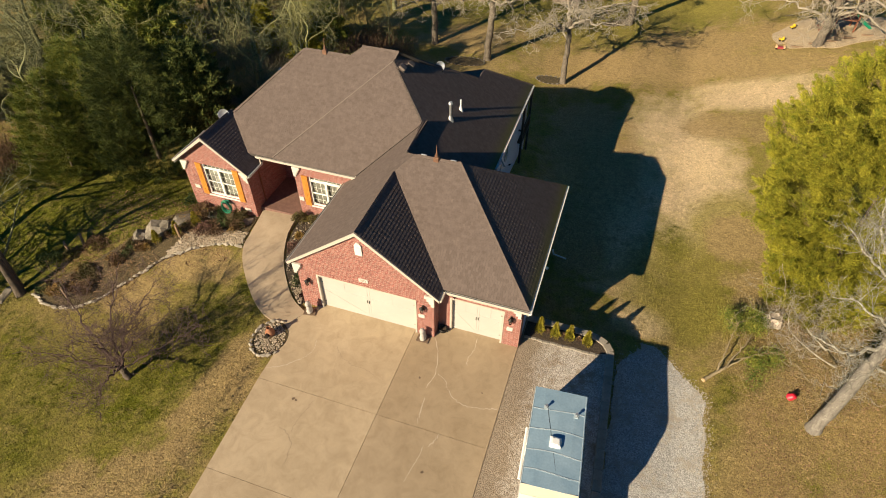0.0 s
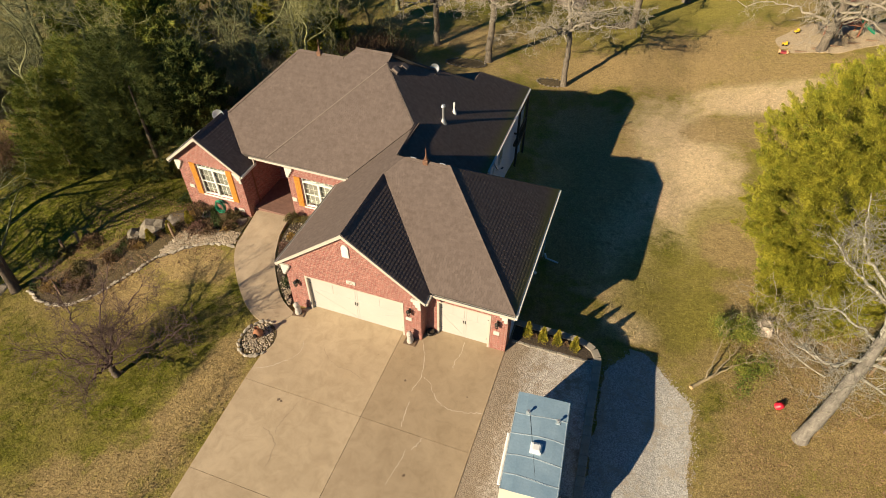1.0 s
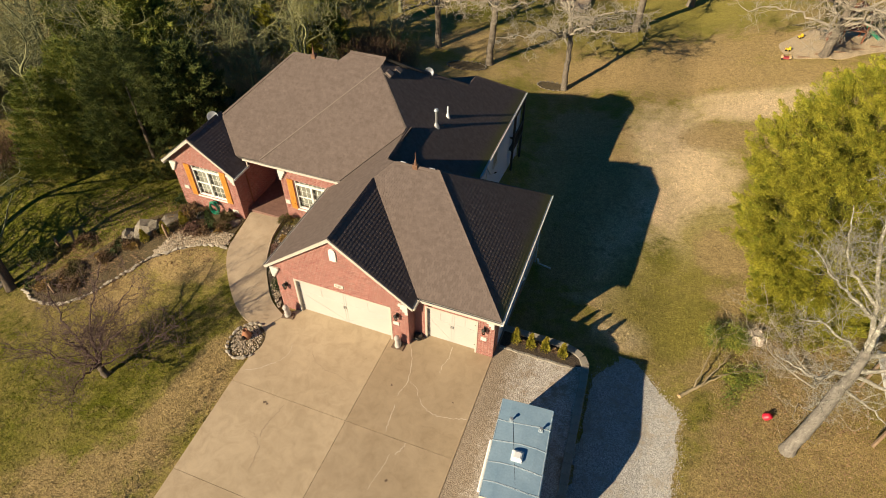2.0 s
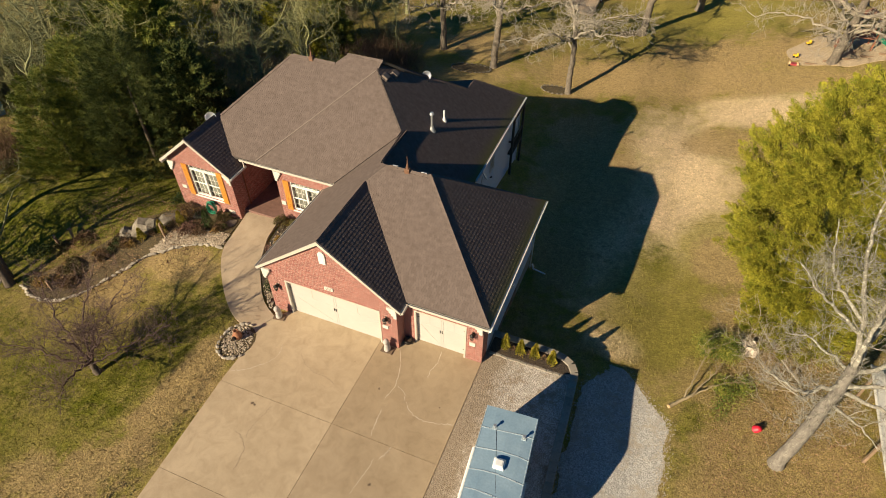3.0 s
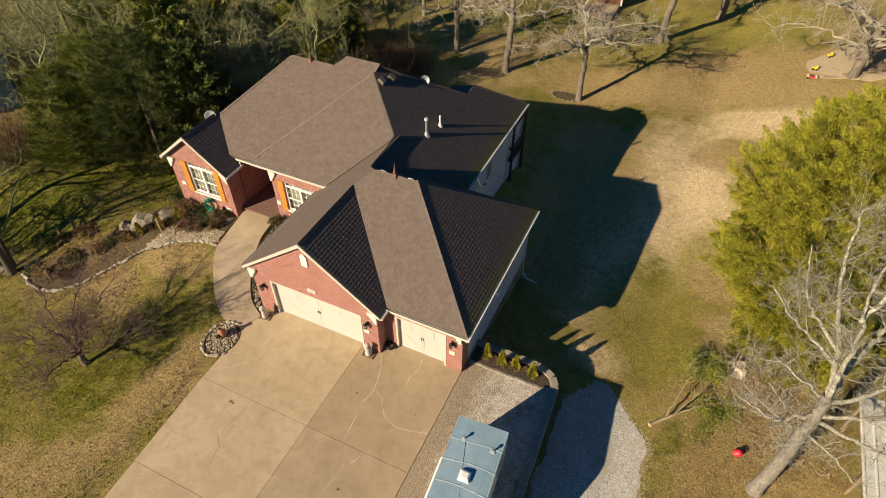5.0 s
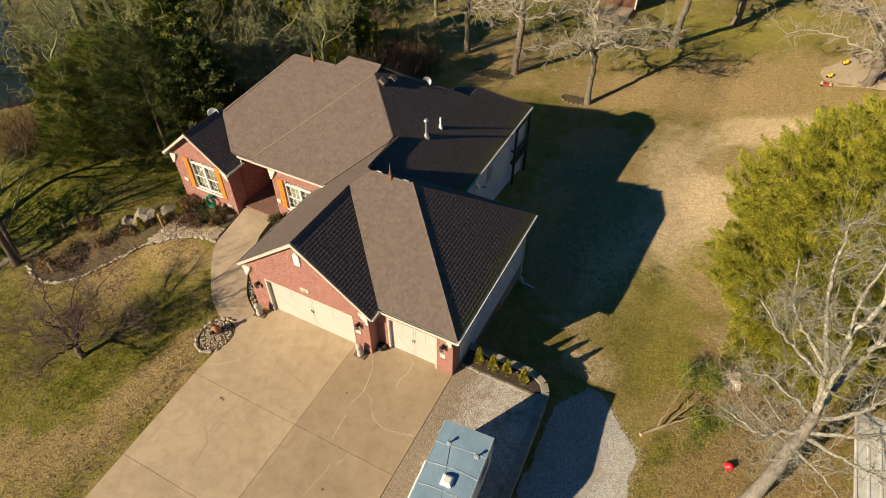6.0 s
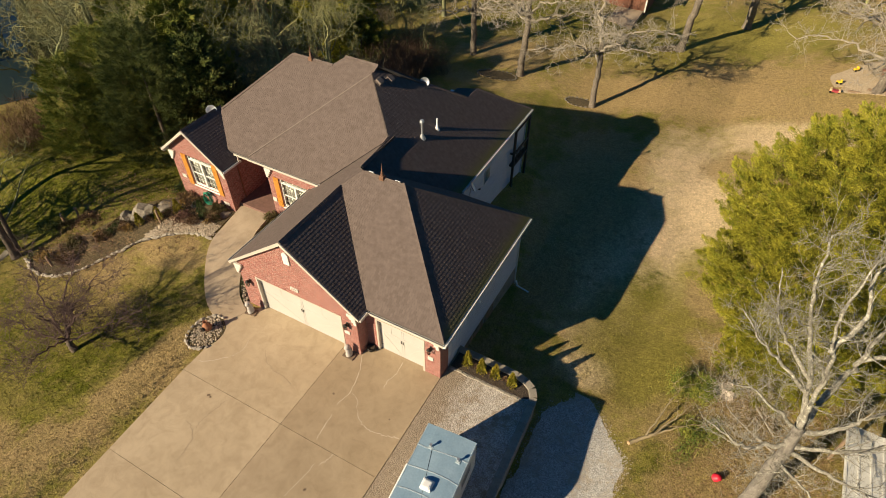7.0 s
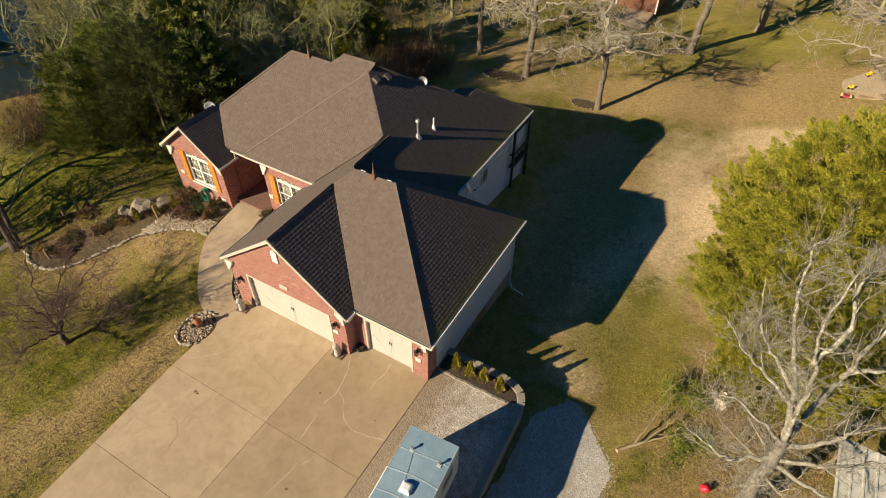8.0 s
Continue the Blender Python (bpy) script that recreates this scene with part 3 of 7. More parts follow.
for j, (y1, y0) in enumerate([(-0.42, -5.34), (-5.355, -9.66), (-9.675, -13.6), (-13.615, -16.6), (-16.615, -22), (-22.02, -30)]):
    for x0, x1 in ((None, -4.9), (-4.885, 0.0)):
        a, b = (edge_x(y1), edge_x(y0)) if x0 is None else (x0, x0)
        top = 0.0
        p = [(a, y1, top), (b, y0, top), (x1, y0, top), (x1, y1, top)]
        if j == 0 and x0 is None:
            p = [(-10.4, -1.3, top), (-10.95, -2.35, top), (-10.62, -4.2, top), (b, y0, top), (x1, y0, top), (x1, y1, top), (-9.8, y1, top)]
        if j == 0 and x0 is not None:
            p = [(x0, -0.42, top), (x0, y0, top), (x1, y0, top), (x1, 0.28, top), (-3.95, 0.28, top), (-3.95, -0.42, top)]
        part("slab", prism(p, (0, 0, -0.22)), M_CONC if x0 is None else M_CONC_B, drive)


def ribbon(pts, width, z, seed):
    """A thin uneven line of filler along a crack."""
    rng = np.random.default_rng(seed)
    line = catmull([(x, y, 0) for x, y in pts], 7)
    bm = bmesh.new()
    prev = None
    for i, q in enumerate(line):
        d = (line[min(i + 1, len(line) - 1)] - line[max(i - 1, 0)]).normalized()
        s = Vector((-d.y, d.x, 0)) * width * rng.uniform(0.35, 0.75) * (0.4 if i in (0, len(line) - 1) else 1)
        q = q + Vector((*rng.normal(0, 0.022, 2), 0))
        row = [bm.verts.new((q.x + s.x, q.y + s.y, z)), bm.verts.new((q.x - s.x, q.y - s.y, z))]
        if prev:
            bm.faces.new((prev[0], prev[1], row[1], row[0]))
        prev = row
    return bm


FILLED = [[(-3.82, -0.73), (-3.43, -1.52), (-3.2, -2.53), (-3.31, -3.44)], [(-1.96, -0.1), (-1.88, -0.8), (-2.01, -1.34), (-1.96, -1.72)],
          [(-2.42, -3.19), (-1.98, -3.58), (-1.31, -3.76), (-0.59, -3.62), (-0.06, -3.44)], [(-3.19, -3.91), (-3.18, -4.51), (-3.05, -5.18)],
          [(-2.07, -5.4), (-2.12, -5.64), (-2.33, -6.03)], [(-10.5, -4.75), (-9.85, -4.36), (-9.28, -3.81)]]
OPEN = [[(-8.06, -2.68), (-7.57, -3.09), (-6.91, -3.4), (-6.23, -3.42), (-5.71, -3.6)], [(-7.73, -5.53), (-7.85, -6.18), (-7.97, -6.89), (-7.89, -7.27)], [(-8.51, -7.16), (-7.99, -7.39), (-7.7, -7.68), (-7.58, -8.11), (-7.52, -8.62)]]
FAINT = [[(-9.28, -3.81), (-8.99, -3.21), (-9.16, -2.54)], [(-3.07, -2.58), (-2.68, -2.78), (-2.42, -3.19)], [(-2.48, -6.08), (-2.58, -6.8), (-2.73, -7.73)]]
for k, c in enumerate(FILLED):
    part("crack_filler", ribbon(c, 0.027, 0.004, k), M_FILL, drive, "pale mortar smeared along a crack")
for k, c in enumerate(OPEN):
    part("crack", ribbon(c, 0.016, 0.004, 20 + k), M_CRACK, drive, "dark open hairline crack")
for k, c in enumerate(FAINT):
    part("crack_filler", ribbon(c, 0.018, 0.004, 40 + k), M_FILL, drive)

for k, (x, y, r) in enumerate([(-8.62, -5.8, 0.07), (-8.48, -5.83, 0.06), (-3.78, -3.03, 0.05), (-2.18, -7.11, 0.06), (-0.9, -2.9, 0.04)]):
    p = [(x + r * (1 + 0.3 * math.sin(3 * a + k)) * math.cos(a), y + r * (1 + 0.3 * math.sin(2 * a + 2 * k)) * math.sin(a), 0.005) for a in np.linspace(0, 5.7, 10)]
    part("stain", prism(p, (0, 0, -0.002)), M_SLATE, drive, "dark oil drip on the concrete")

# front walk
wl = catmull([(-16.55, 5.1, 0), (-16.38, 4.25, 0), (-16.2, 2.9, 0), (-16.0, 1.9, 0), (-15.2, 0.6, 0), (-13.6, -1.1, 0), (-12.2, -2.1, 0), (-10.98, -2.4, 0)])
wr = catmull([(-14.22, 5.1, 0), (-14.22, 4.6, 0), (-14.15, 3.9, 0), (-14.0, 3.2, 0), (-13.35, 1.7, 0), (-12.4, 0.35, 0), (-11.5, -0.65, 0), (-10.42, -1.3, 0)])


def walk_z(x, y):
    k = S((-10.6 - x) / 2.0)
    return -0.03 * (1 - k) + (ground_z(x, y) * 0.75 + 0.02) * k + 0.12 * S((y - 2.5) / 2.2)


walkway = part("walkway", band(wl, wr, 0.03, 8, 0.5, walk_z), M_WALK, smooth=False)
tagged(walkway, "curved pale concrete walk from driveway to porch", "walkway", kind="structure")

# pad and lane
pad = part("gravel_pad", prism([(0.01, -30, -0.02), (5.0, -30, -0.02), (4.6, -9, -0.02), (4.2, 0.6, -0.02), (4.0, 1.3, -0.02), (3.3, 1.75, -0.02), (0.0, 1.8, -0.02), (0.01, 0.3, -0.02)], (0, 0, -1.6)), M_GRAVEL)
tagged(pad, "pale gravel parking pad with brown soil showing", "gravel pad", kind="structure")
def ragged(v):
    return 0.16 * noise.noise((v * 0.9, 0, 0)) + 0.10 * noise.noise((v * 3.1, 4, 0)) + 0.07 * noise.noise((v * 8.0, 9, 0))


YL = np.linspace(-30, 3.0, 300)
ll = [Vector((4.66 + 1.3 * ragged(y + 50) + (1.0 * S((y - 1.0) / 2.0) if y > 1.0 else 0), y + 0.3 * ragged(y * 3 + 9), 0)) for y in YL]
lr = [Vector((8.62 + ragged(y) - (0.6 * max(0, y - 0.2) ** 1.3 if y > 0.2 else 0), y + 0.3 * ragged(y * 3), 0)) for y in YL]
lane = part("gravel_lane", band(ll, lr, 0.022, 10, 0.12), M_GRAVEL2)
tagged(lane, "white gravel lane on lower ground", "gravel lane", kind="structure")
sandpit = part("sand_patch", band([Vector((18.6 - 4.4 * math.sin(a), 43.6 - 3.6 * math.cos(a) + 0.4 * math.sin(5 * a), 0)) for a in np.linspace(0.05, math.pi - 0.05, 24)],
                                  [Vector((18.6 + 4.8 * math.sin(a), 43.6 - 3.6 * math.cos(a) + 0.5 * math.sin(4 * a), 0)) for a in np.linspace(0.05, math.pi - 0.05, 24)], 0.025, 8, 0.05), M_SAND)
tagged(sandpit, "pale sand under the play set", "sand", kind="structure")

# ---- house: roofs and walls ----
house = thing("house", "single-storey red brick house with brown shingle hip roofs", "house")


def main_right(x):
    return 7.72 - 0.75 * (x + 10.0)


def main_front(y):
    return 3.5 + 0.83 * (y - 5.5)


R_A = [(-10.05, 10.5), (-7.6, 8.1), (-3.75, 8.1), (-3.75, 14.97), (-6.45, 14.97), (-10.1, 11.3)]
R_C = [(-7.6, 8.1), (-7.35, 5.0), (-3.75, 5.0), (-3.75, 8.1)]
R_B = [(-6.45, 14.97), (-3.75, 14.97), (-3.75, 18.95), (-6.43, 16.22)]
F_A = [(-20.05, 5.5), (-10.39, 5.5), (-7.6, 8.1), (-10.05, 10.47), (-15.38, 10.47)]
F_B = [(-15.4, 5.42), (-10.45, 5.42), (-7.6, 8.1), (-10.05, 10.47)]
F_C = [(-12.61, 10.47), (-10.05, 10.47), (-9.9, 10.97), (-12.0, 10.97)]
# each roof plane: outline, shingle material, whether its tabs show
PLANES = {
    "garage_front": ([(-3.62, -0.2, 2.96), (0.3, -0.2, 2.96), (-4.3, 4.42, 6.5), (-6.58, 4.42, 6.5), (-7.35, 3.63, 5.89)], M_SHINGLE),
    "garage_right": ([(0.3, -0.2, 2.96), (0.3, 9.05, 2.96), (-4.3, 4.42, 6.5)], M_SHINGLE_G),
    "garage_back": ([(0.3, 9.05, 2.96), (-7.4, 9.05, 2.96), (-6.58, 4.42, 6.5), (-4.3, 4.42, 6.5)], M_SHINGLE),
    "garage_left": ([(-11.08, -0.85, 2.96), (-7.35, -0.85, 5.89), (-7.35, 5.5, 5.89), (-11.08, 5.5, 2.96)], M_SHINGLE),
    "garage_left_back": ([(-7.35, 5.5, 5.89), (-7.35, 8.34, 5.89), (-10.42, 5.5, 3.478)], M_SHINGLE),
    "garage_peak": ([(-7.35, 3.63, 5.89), (-6.58, 4.42, 6.5), (-7.35, 5.22, 5.89)], M_SHINGLE),
    "gable_right": ([(-7.35, -0.85, 5.89), (-3.62, -0.85, 2.96), (-3.62, -0.2, 2.96), (-7.35, 3.63, 5.89)], M_SHINGLE),
    "main_right": ([(x, y, main_right(x)) for x, y in R_A], M_SHINGLE_R),
    "main_right_front": ([(x, y, main_right(x)) for x, y in R_C], M_SHINGLE_R),
    "main_right_back": ([(x, y, main_right(x)) for x, y in R_B], M_SHINGLE_R),
    "main_front": ([(x, y, main_front(y)) for x, y in F_A], M_SHINGLE),
    "main_front_over": ([(x, y, main_front(y) + 0.09) for x, y in F_B], M_SHINGLE),
    "main_front_top": ([(x, y, main_front(y)) for x, y in F_C], M_SHINGLE),
    "main_left": ([(-20.05, 5.5, 3.5), (-15.38, 10.47, 7.62), (-20.05, 15.5, 3.5)], M_SHINGLE),
    "main_back": ([(-20.05, 15.5, 3.5), (-15.38, 10.47, 7.62), (-12.6, 10.47, 7.62), (-8.0, 15.5, 3.5)], M_SHINGLE),
    "crown_back": ([(-12.61, 10.47, 7.62), (-12.0, 10.97, 8.04), (-9.9, 10.97, 8.04), (-8.0, 13.2, 6.2), (-10.5, 13.2, 6.2)], M_SHINGLE),
    "back_valley": ([(-10.1, 11.3, 7.78), (-6.45, 14.97, 5.06), (-9.4, 15.6, 3.9)], M_SHINGLE),
    "wing_left": ([(-6.45, 14.97, 5.05), (-6.43, 16.22, 5.04), (-9.2, 18.95, 3.0), (-9.2, 15.5, 3.2)], M_SHINGLE),
    "wing_back": ([(-6.43, 16.22, 5.04), (-3.75, 18.95, 3.03), (-9.2, 18.95, 3.0)], M_SHINGLE),
    "left_gable_right": ([(-18.78, 4.2, 4.93), (-16.37, 4.2, 3.0), (-16.37, 5.75, 3.0), (-18.78, 7.3, 4.93)], M_SHINGLE),
    "left_gable_left": ([(-18.78, 4.2, 4.93), (-18.78, 7.3, 4.93), (-21.13, 7.3, 3.0), (-21.13, 4.2, 3.0)], M_SHINGLE),
}
ROOF = {}
for name, (p, mat) in PLANES.items():
    ROOF[name] = part("roof", prism(p, (0, 0, -0.13)), M_UNDER, house)


def solid_wall(*a, mat=None):
    return part("wall", box(*a), mat or M_BRICK, house)


def clean_wall(u0, u1, z0, z1, y0, thick, holes):
    """A wall facing the front, one shell with openings through it and reveals."""
    us = sorted({u0, u1, *[h[0] for h in holes], *[h[1] for h in holes]})
    zs = sorted({z0, z1, *[h[2] for h in holes], *[h[3] for h in holes]})
    bm = bmesh.new()
    grid = {}

    def vert(i, j, k):
        if (i, j, k) not in grid:
            grid[i, j, k] = bm.verts.new((us[i], y0 + k * thick, zs[j]))
        return grid[i, j, k]

    full = {(i, j) for i in range(len(us) - 1) for j in range(len(zs) - 1)
            if not any(h[0] <= us[i] and us[i + 1] <= h[1] and h[2] <= zs[j] and zs[j + 1] <= h[3] for h in holes)}
    for i, j in full:
        for k in (0, 1):
            bm.faces.new([vert(i, j, k), vert(i + 1, j, k), vert(i + 1, j + 1, k), vert(i, j + 1, k)])
        for di, dj, e in ((-1, 0, ((i, j), (i, j + 1))), (1, 0, ((i + 1, j), (i + 1, j + 1))), (0, -1, ((i, j), (i + 1, j))), (0, 1, ((i, j + 1), (i + 1, j + 1)))):
            if (i + di, j + dj) not in full:
                (a, b), (c, d) = e
                bm.faces.new([vert(a, b, 0), vert(c, d, 0), vert(c, d, 1), vert(a, b, 1)])
    bmesh.ops.recalc_face_normals(bm, faces=bm.faces)
    return part("wall", bm, M_BRICK, house)


GD = (-9.72, -4.82, 0.0, 2.28)       # double garage door opening
SD = (-3.28, -0.86, 0.0, 2.24)       # single garage door opening
W1 = (-19.56, -17.62, 0.72, 2.86)    # gable window
W2 = (-13.36, -11.35, 0.78, 2.80)    # front window
clean_wall(-10.78, -3.9, -0.3, 2.96, -0.68, 0.3, [(GD[0], GD[1], -0.3, GD[3])])
part("wall", prism([(-10.95, -0.68, 2.96), (-3.75, -0.68, 2.96), (-7.35, -0.68, 5.76)], (0, 0.3, 0)), M_BRICK, house)
solid_wall(-4.2, -0.38, -0.3, -3.9, 0.0, 2.9)
clean_wall(-3.9, 0.0, -0.3, 2.86, 0.0, 0.3, [(SD[0], SD[1], -0.3, SD[3])])
solid_wall(-0.3, 0.3, -0.5, 0.0, 0.75, 2.86)
part("wall", box(-0.3, 0.75, -0.5, -0.01, 8.75, 2.86), M_SIDING, house, "pale lap siding in shade")
part("foundation", box(-0.32, 0.75, -3.4, -0.03, 8.75, -0.5), M_FOUND, house)
part("wall", box(-3.9, 8.45, -3.4, -0.3, 8.75, 2.86), M_SIDING, house)
solid_wall(-10.78, -0.38, -0.6, -10.48, 5.42, 2.86)
part("wall", box(-4.25, 8.75, -4.8, -3.95, 18.7, 2.95), M_SIDING, house, "tall pale siding wall above the sloping yard")
part("wall", box(-9.2, 18.4, -6.0, -4.25, 18.7, 2.95), M_SIDING, house)
part("wall", box(-20.55, 14.9, -6.0, -9.2, 15.2, 3.3), M_SIDING, house)
part("wall", box(-9.5, 15.2, -6.0, -9.2, 18.7, 2.95), M_SIDING, house)
solid_wall(-20.85, 4.8, -1.6, -20.55, 15.2, 2.95)
clean_wall(-20.85, -16.65, -1.2, 2.98, 4.5, 0.3, [W1])
part("wall", prism([(-20.98, 4.5, 2.98), (-16.5, 4.5, 2.98), (-18.78, 4.5, 4.8)], (0, 0.3, 0)), M_BRICK, house)
solid_wall(-16.95, 4.8, -0.8, -16.65, 8.0, 2.95)
clean_wall(-14.2, -10.48, -0.6, 3.42, 5.42, 0.3, [W2])
solid_wall(-14.2, 5.72, -0.6, -13.9, 8.0, 3.4)
clean_wall(-16.65, -14.2, -0.4, 3.6, 8.0, 0.3, [(-15.95, -14.95, 0.14, 2.25)])
part("ceiling", box(-16.65, 5.55, 3.3, -14.2, 8.0, 3.36), M_CREAM, house)
part("room_wall", box(-20.4, 7.4, -0.2, -17.1, 7.5, 3.0), M_ROOM, house)
part("room_wall", box(-13.8, 8.6, -0.2, -10.6, 8.7, 3.4), M_ROOM, house)
part("room_floor", box(-20.5, 4.85, -0.1, -17.0, 14.8, 0.12), M_ROOM, house)
part("room_floor", box(-13.85, 5.75, -0.1, -4.3, 14.8, 0.12), M_ROOM, house)
porch = part("porch_floor", box(-16.65, 4.95, -0.4, -14.2, 8.0, 0.13, bevel=0.01), M_PORCH, house, "red-brown paved porch floor")
fd = part("front_door", box(-15.95, 8.06, 0.14, -14.95, 8.12, 2.25, bevel=0.005), M_DARKWOOD, house, "dark wooden front door in deep shade")
for z0, z1 in ((0.35, 1.05), (1.2, 2.1)):
    for x0 in (-15.85, -15.4):
        part("panel", box(x0, 8.045, z0, x0 + 0.36, 8.07, z1, bevel=0.01), M_DARKWOOD, fd)
part("handle", cyl((-15.05, 8.0, 1.1), (-15.05, 8.06, 1.1), 0.03, n=8), M_STEEL, fd)


# ---- house: trim, gutters, ornaments ----
def rake(p0, p1, y, drop=0.17, thick=0.05):
    """A sloping bargeboard from the eave point p0 to the peak p1 on the plane y."""
    (x0, z0), (x1, z1) = p0, p1
    return prism([(x0, y, z0 + 0.02), (x1, y, z1 + 0.02), (x1, y, z1 - drop), (x0, y, z0 - drop * 0.75)], (0, thick, 0))


for (xl, xm, xr, ze, zp, y) in ((-11.1, -7.35, -3.6, 2.94, 5.87, -0.9), (-21.16, -18.78, -16.34, 2.98, 4.91, 4.15)):
    part("bargeboard", rake((xl, ze), (xm, zp), y), M_CREAM, house, "cream painted bargeboard")
    part("bargeboard", rake((xr, ze), (xm, zp), y), M_CREAM, house, "cream painted bargeboard")
    for a, b in ((xl, xm), (xr, xm)):
        part("soffit", prism([(a, y + 0.05, ze - 0.16), (b, y + 0.05, zp - 0.18), (b, y + 0.36, zp - 0.18), (a, y + 0.36, ze - 0.16)], (0, 0, 0.02)), M_CREAM, house)


def gutter(p0, p1, out, mat=M_CREAM):
    """An open K-profile gutter along an eave, hung on a fascia board."""
    p0, p1, o = Vector(p0), Vector(p1), Vector(out)
    bm = bmesh.new()
    for a, b, c, d in ((-0.03, 0.0, -0.2, 0.01), (0.0, 0.115, -0.125, -0.02), (0.1, 0.118, -0.125, 0.012)):
        vs = [p0 + o * a + Vector((0, 0, c)), p0 + o * b + Vector((0, 0, c)), p0 + o * b + Vector((0, 0, d)), p0 + o * a + Vector((0, 0, d))]
        ws = [v + (p1 - p0) for v in vs]
        q = [bm.verts.new(v) for v in vs + ws]
        for f in ((0, 1, 2, 3), (7, 6, 5, 4), (0, 4, 5, 1), (1, 5, 6, 2), (2, 6, 7, 3), (3, 7, 4, 0)):
            bm.faces.new([q[k] for k in f])
    bmesh.ops.recalc_face_normals(bm, faces=bm.faces)
    return part("gutter", bm, mat, house)


def downspout(x, y, z0, z1, mat=M_CREAM):
    bm = bmesh.new()
    add_box(bm, x - 0.035, y - 0.03, z0, x + 0.035, y + 0.03, z1, bevel=0.01)
    return part("downspout", bm, mat, house)


gutter((-3.6, -0.2, 2.94), (0.3, -0.2, 2.94), (0, -1, 0))
gutter((0.3, -0.3, 2.94), (0.3, 9.05, 2.94), (1, 0, 0), M_WHITE)
gutter((-3.6, -0.85, 2.94), (-3.6, -0.2, 2.94), (1, 0, 0))
gutter((-11.08, 5.4, 2.94), (-11.08, -0.85, 2.94), (-1, 0, 0))
gutter((-16.5, 5.5, 3.46), (-14.2, 5.5, 3.46), (0, -1, 0))
gutter((-15.4, 5.42, 3.52), (-10.4, 5.42, 3.52), (0, -1, 0))
gutter((-3.75, 9.2, 3.02), (-3.75, 18.95, 3.02), (1, 0, 0), M_WHITE)
gutter((-16.37, 4.2, 2.97), (-16.37, 5.6, 2.97), (1, 0, 0), M_WHITE)
gutter((-21.13, 7.3, 2.97), (-21.13, 4.2, 2.97), (-1, 0, 0), M_WHITE)
downspout(-16.6, 5.5, 0.0, 2.7, M_REDWOOD)
downspout(-16.2, 5.36, 3.0, 3.4)
downspout(-10.62, 5.36, 0.2, 3.4)
downspout(0.06, 8.6, -2.4, 2.85, M_WHITE)
downspout(-3.9, 18.55, -2.8, 2.95, M_WHITE)


def corbel(x, y, z, side):
    """Stepped cast-stone blocks under a gable end."""
    bm = bmesh.new()
    for k in range(4):
        w = 0.46 - 0.10 * k
        a, b = sorted((x, x + side * w))
        add_box(bm, a, y - 0.09 + 0.012 * k, z - 0.17 * (k + 1), b, y + 0.02, z - 0.17 * k - 0.004, bevel=0.012)
    return part("corbel", bm, M_STONEW, house, "stepped white cast-stone corbel")


corbel(-10.92, -0.72, 2.86, 1)
corbel(-3.86, -0.72, 2.92, -1)
corbel(-0.02, -0.04, 2.82, -1)
corbel(-20.9, 4.46, 2.9, 1)
corbel(-16.62, 4.46, 2.9, -1)
corbel(-14.22, 5.38, 3.36, 1)

# arched gable vent
out = [(-7.52, 4.42), (-7.18, 4.42), (-7.18, 4.95)] + [(-7.35 + 0.17 * math.cos(a), 4.95 + 0.2 * math.sin(a)) for a in np.linspace(0.3, math.pi - 0.3, 7)] + [(-7.52, 4.95)]
vent = part("gable_vent", prism([(x, -0.74, z) for x, z in out], (0, 0.08, 0)), M_WHITE, house, "white arched gable vent")
for k in range(7):
    part("louver", box(-7.49, -0.752, 4.46 + 0.07 * k, -7.21, -0.738, 4.5 + 0.07 * k), M_WHITE, vent)


def plate(x, y, z, w=0.3, h=0.2, bars=0):
    p = part("accent_stone", box(x - w / 2, y - 0.05, z - h / 2, x + w / 2, y + 0.02, z + h / 2, bevel=0.01), M_STONEW, house, "pale cast-stone accent block")
    for k in range(bars):
        part("bar", box(x - w * 0.32, y - 0.056, z + 0.035 - 0.075 * k, x + w * 0.32, y - 0.049, z + 0.06 - 0.075 * k), M_SLATE, p)
    return p


plate(-7.3, -0.68, 2.78, 0.46, 0.2, 2)
plate(-4.5, -0.68, 1.36)
plate(-0.48, 0.0, 1.22, 0.28, 0.22)
plate(-20.3, 4.5, 1.1, 0.34, 0.22)
plate(-17.2, 4.5, 0.12, 0.4, 0.2)
plate(-14.0, 5.42, 1.1, 0.3, 0.26)


def lantern(x, y, z):
    t = part("wall_lantern", box(x - 0.06, y - 0.03, z - 0.16, x + 0.06, y + 0.005, z + 0.16, bevel=0.012), M_BLACK, house, "black iron carriage lantern")
    part("arm", cyl((x, y, z + 0.1), (x, y - 0.17, z + 0.17), 0.018, n=6), M_BLACK, t)
    part("lamp_glass", cyl((x, y - 0.19, z - 0.14), (x, y - 0.19, z + 0.1), 0.065, 0.09, 8), M_GLASS, t)
    part("cap", cyl((x, y - 0.19, z + 0.1), (x, y - 0.19, z + 0.22), 0.12, 0.02, 8), M_BLACK, t)
    part("base", cyl((x, y - 0.19, z - 0.2), (x, y - 0.19, z - 0.14), 0.03, 0.075, 8), M_BLACK, t)
    for k in range(4):
        a = math.pi / 4 + k * math.pi / 2
        part("bar", cyl((x + 0.07 * math.cos(a), y - 0.19 + 0.07 * math.sin(a), z - 0.14), (x + 0.095 * math.cos(a), y - 0.19 + 0.095 * math.sin(a), z + 0.1), 0.009, n=4), M_BLACK, t)


lantern(-10.25, -0.68, 1.8)
lantern(-4.42, -0.68, 1.98)
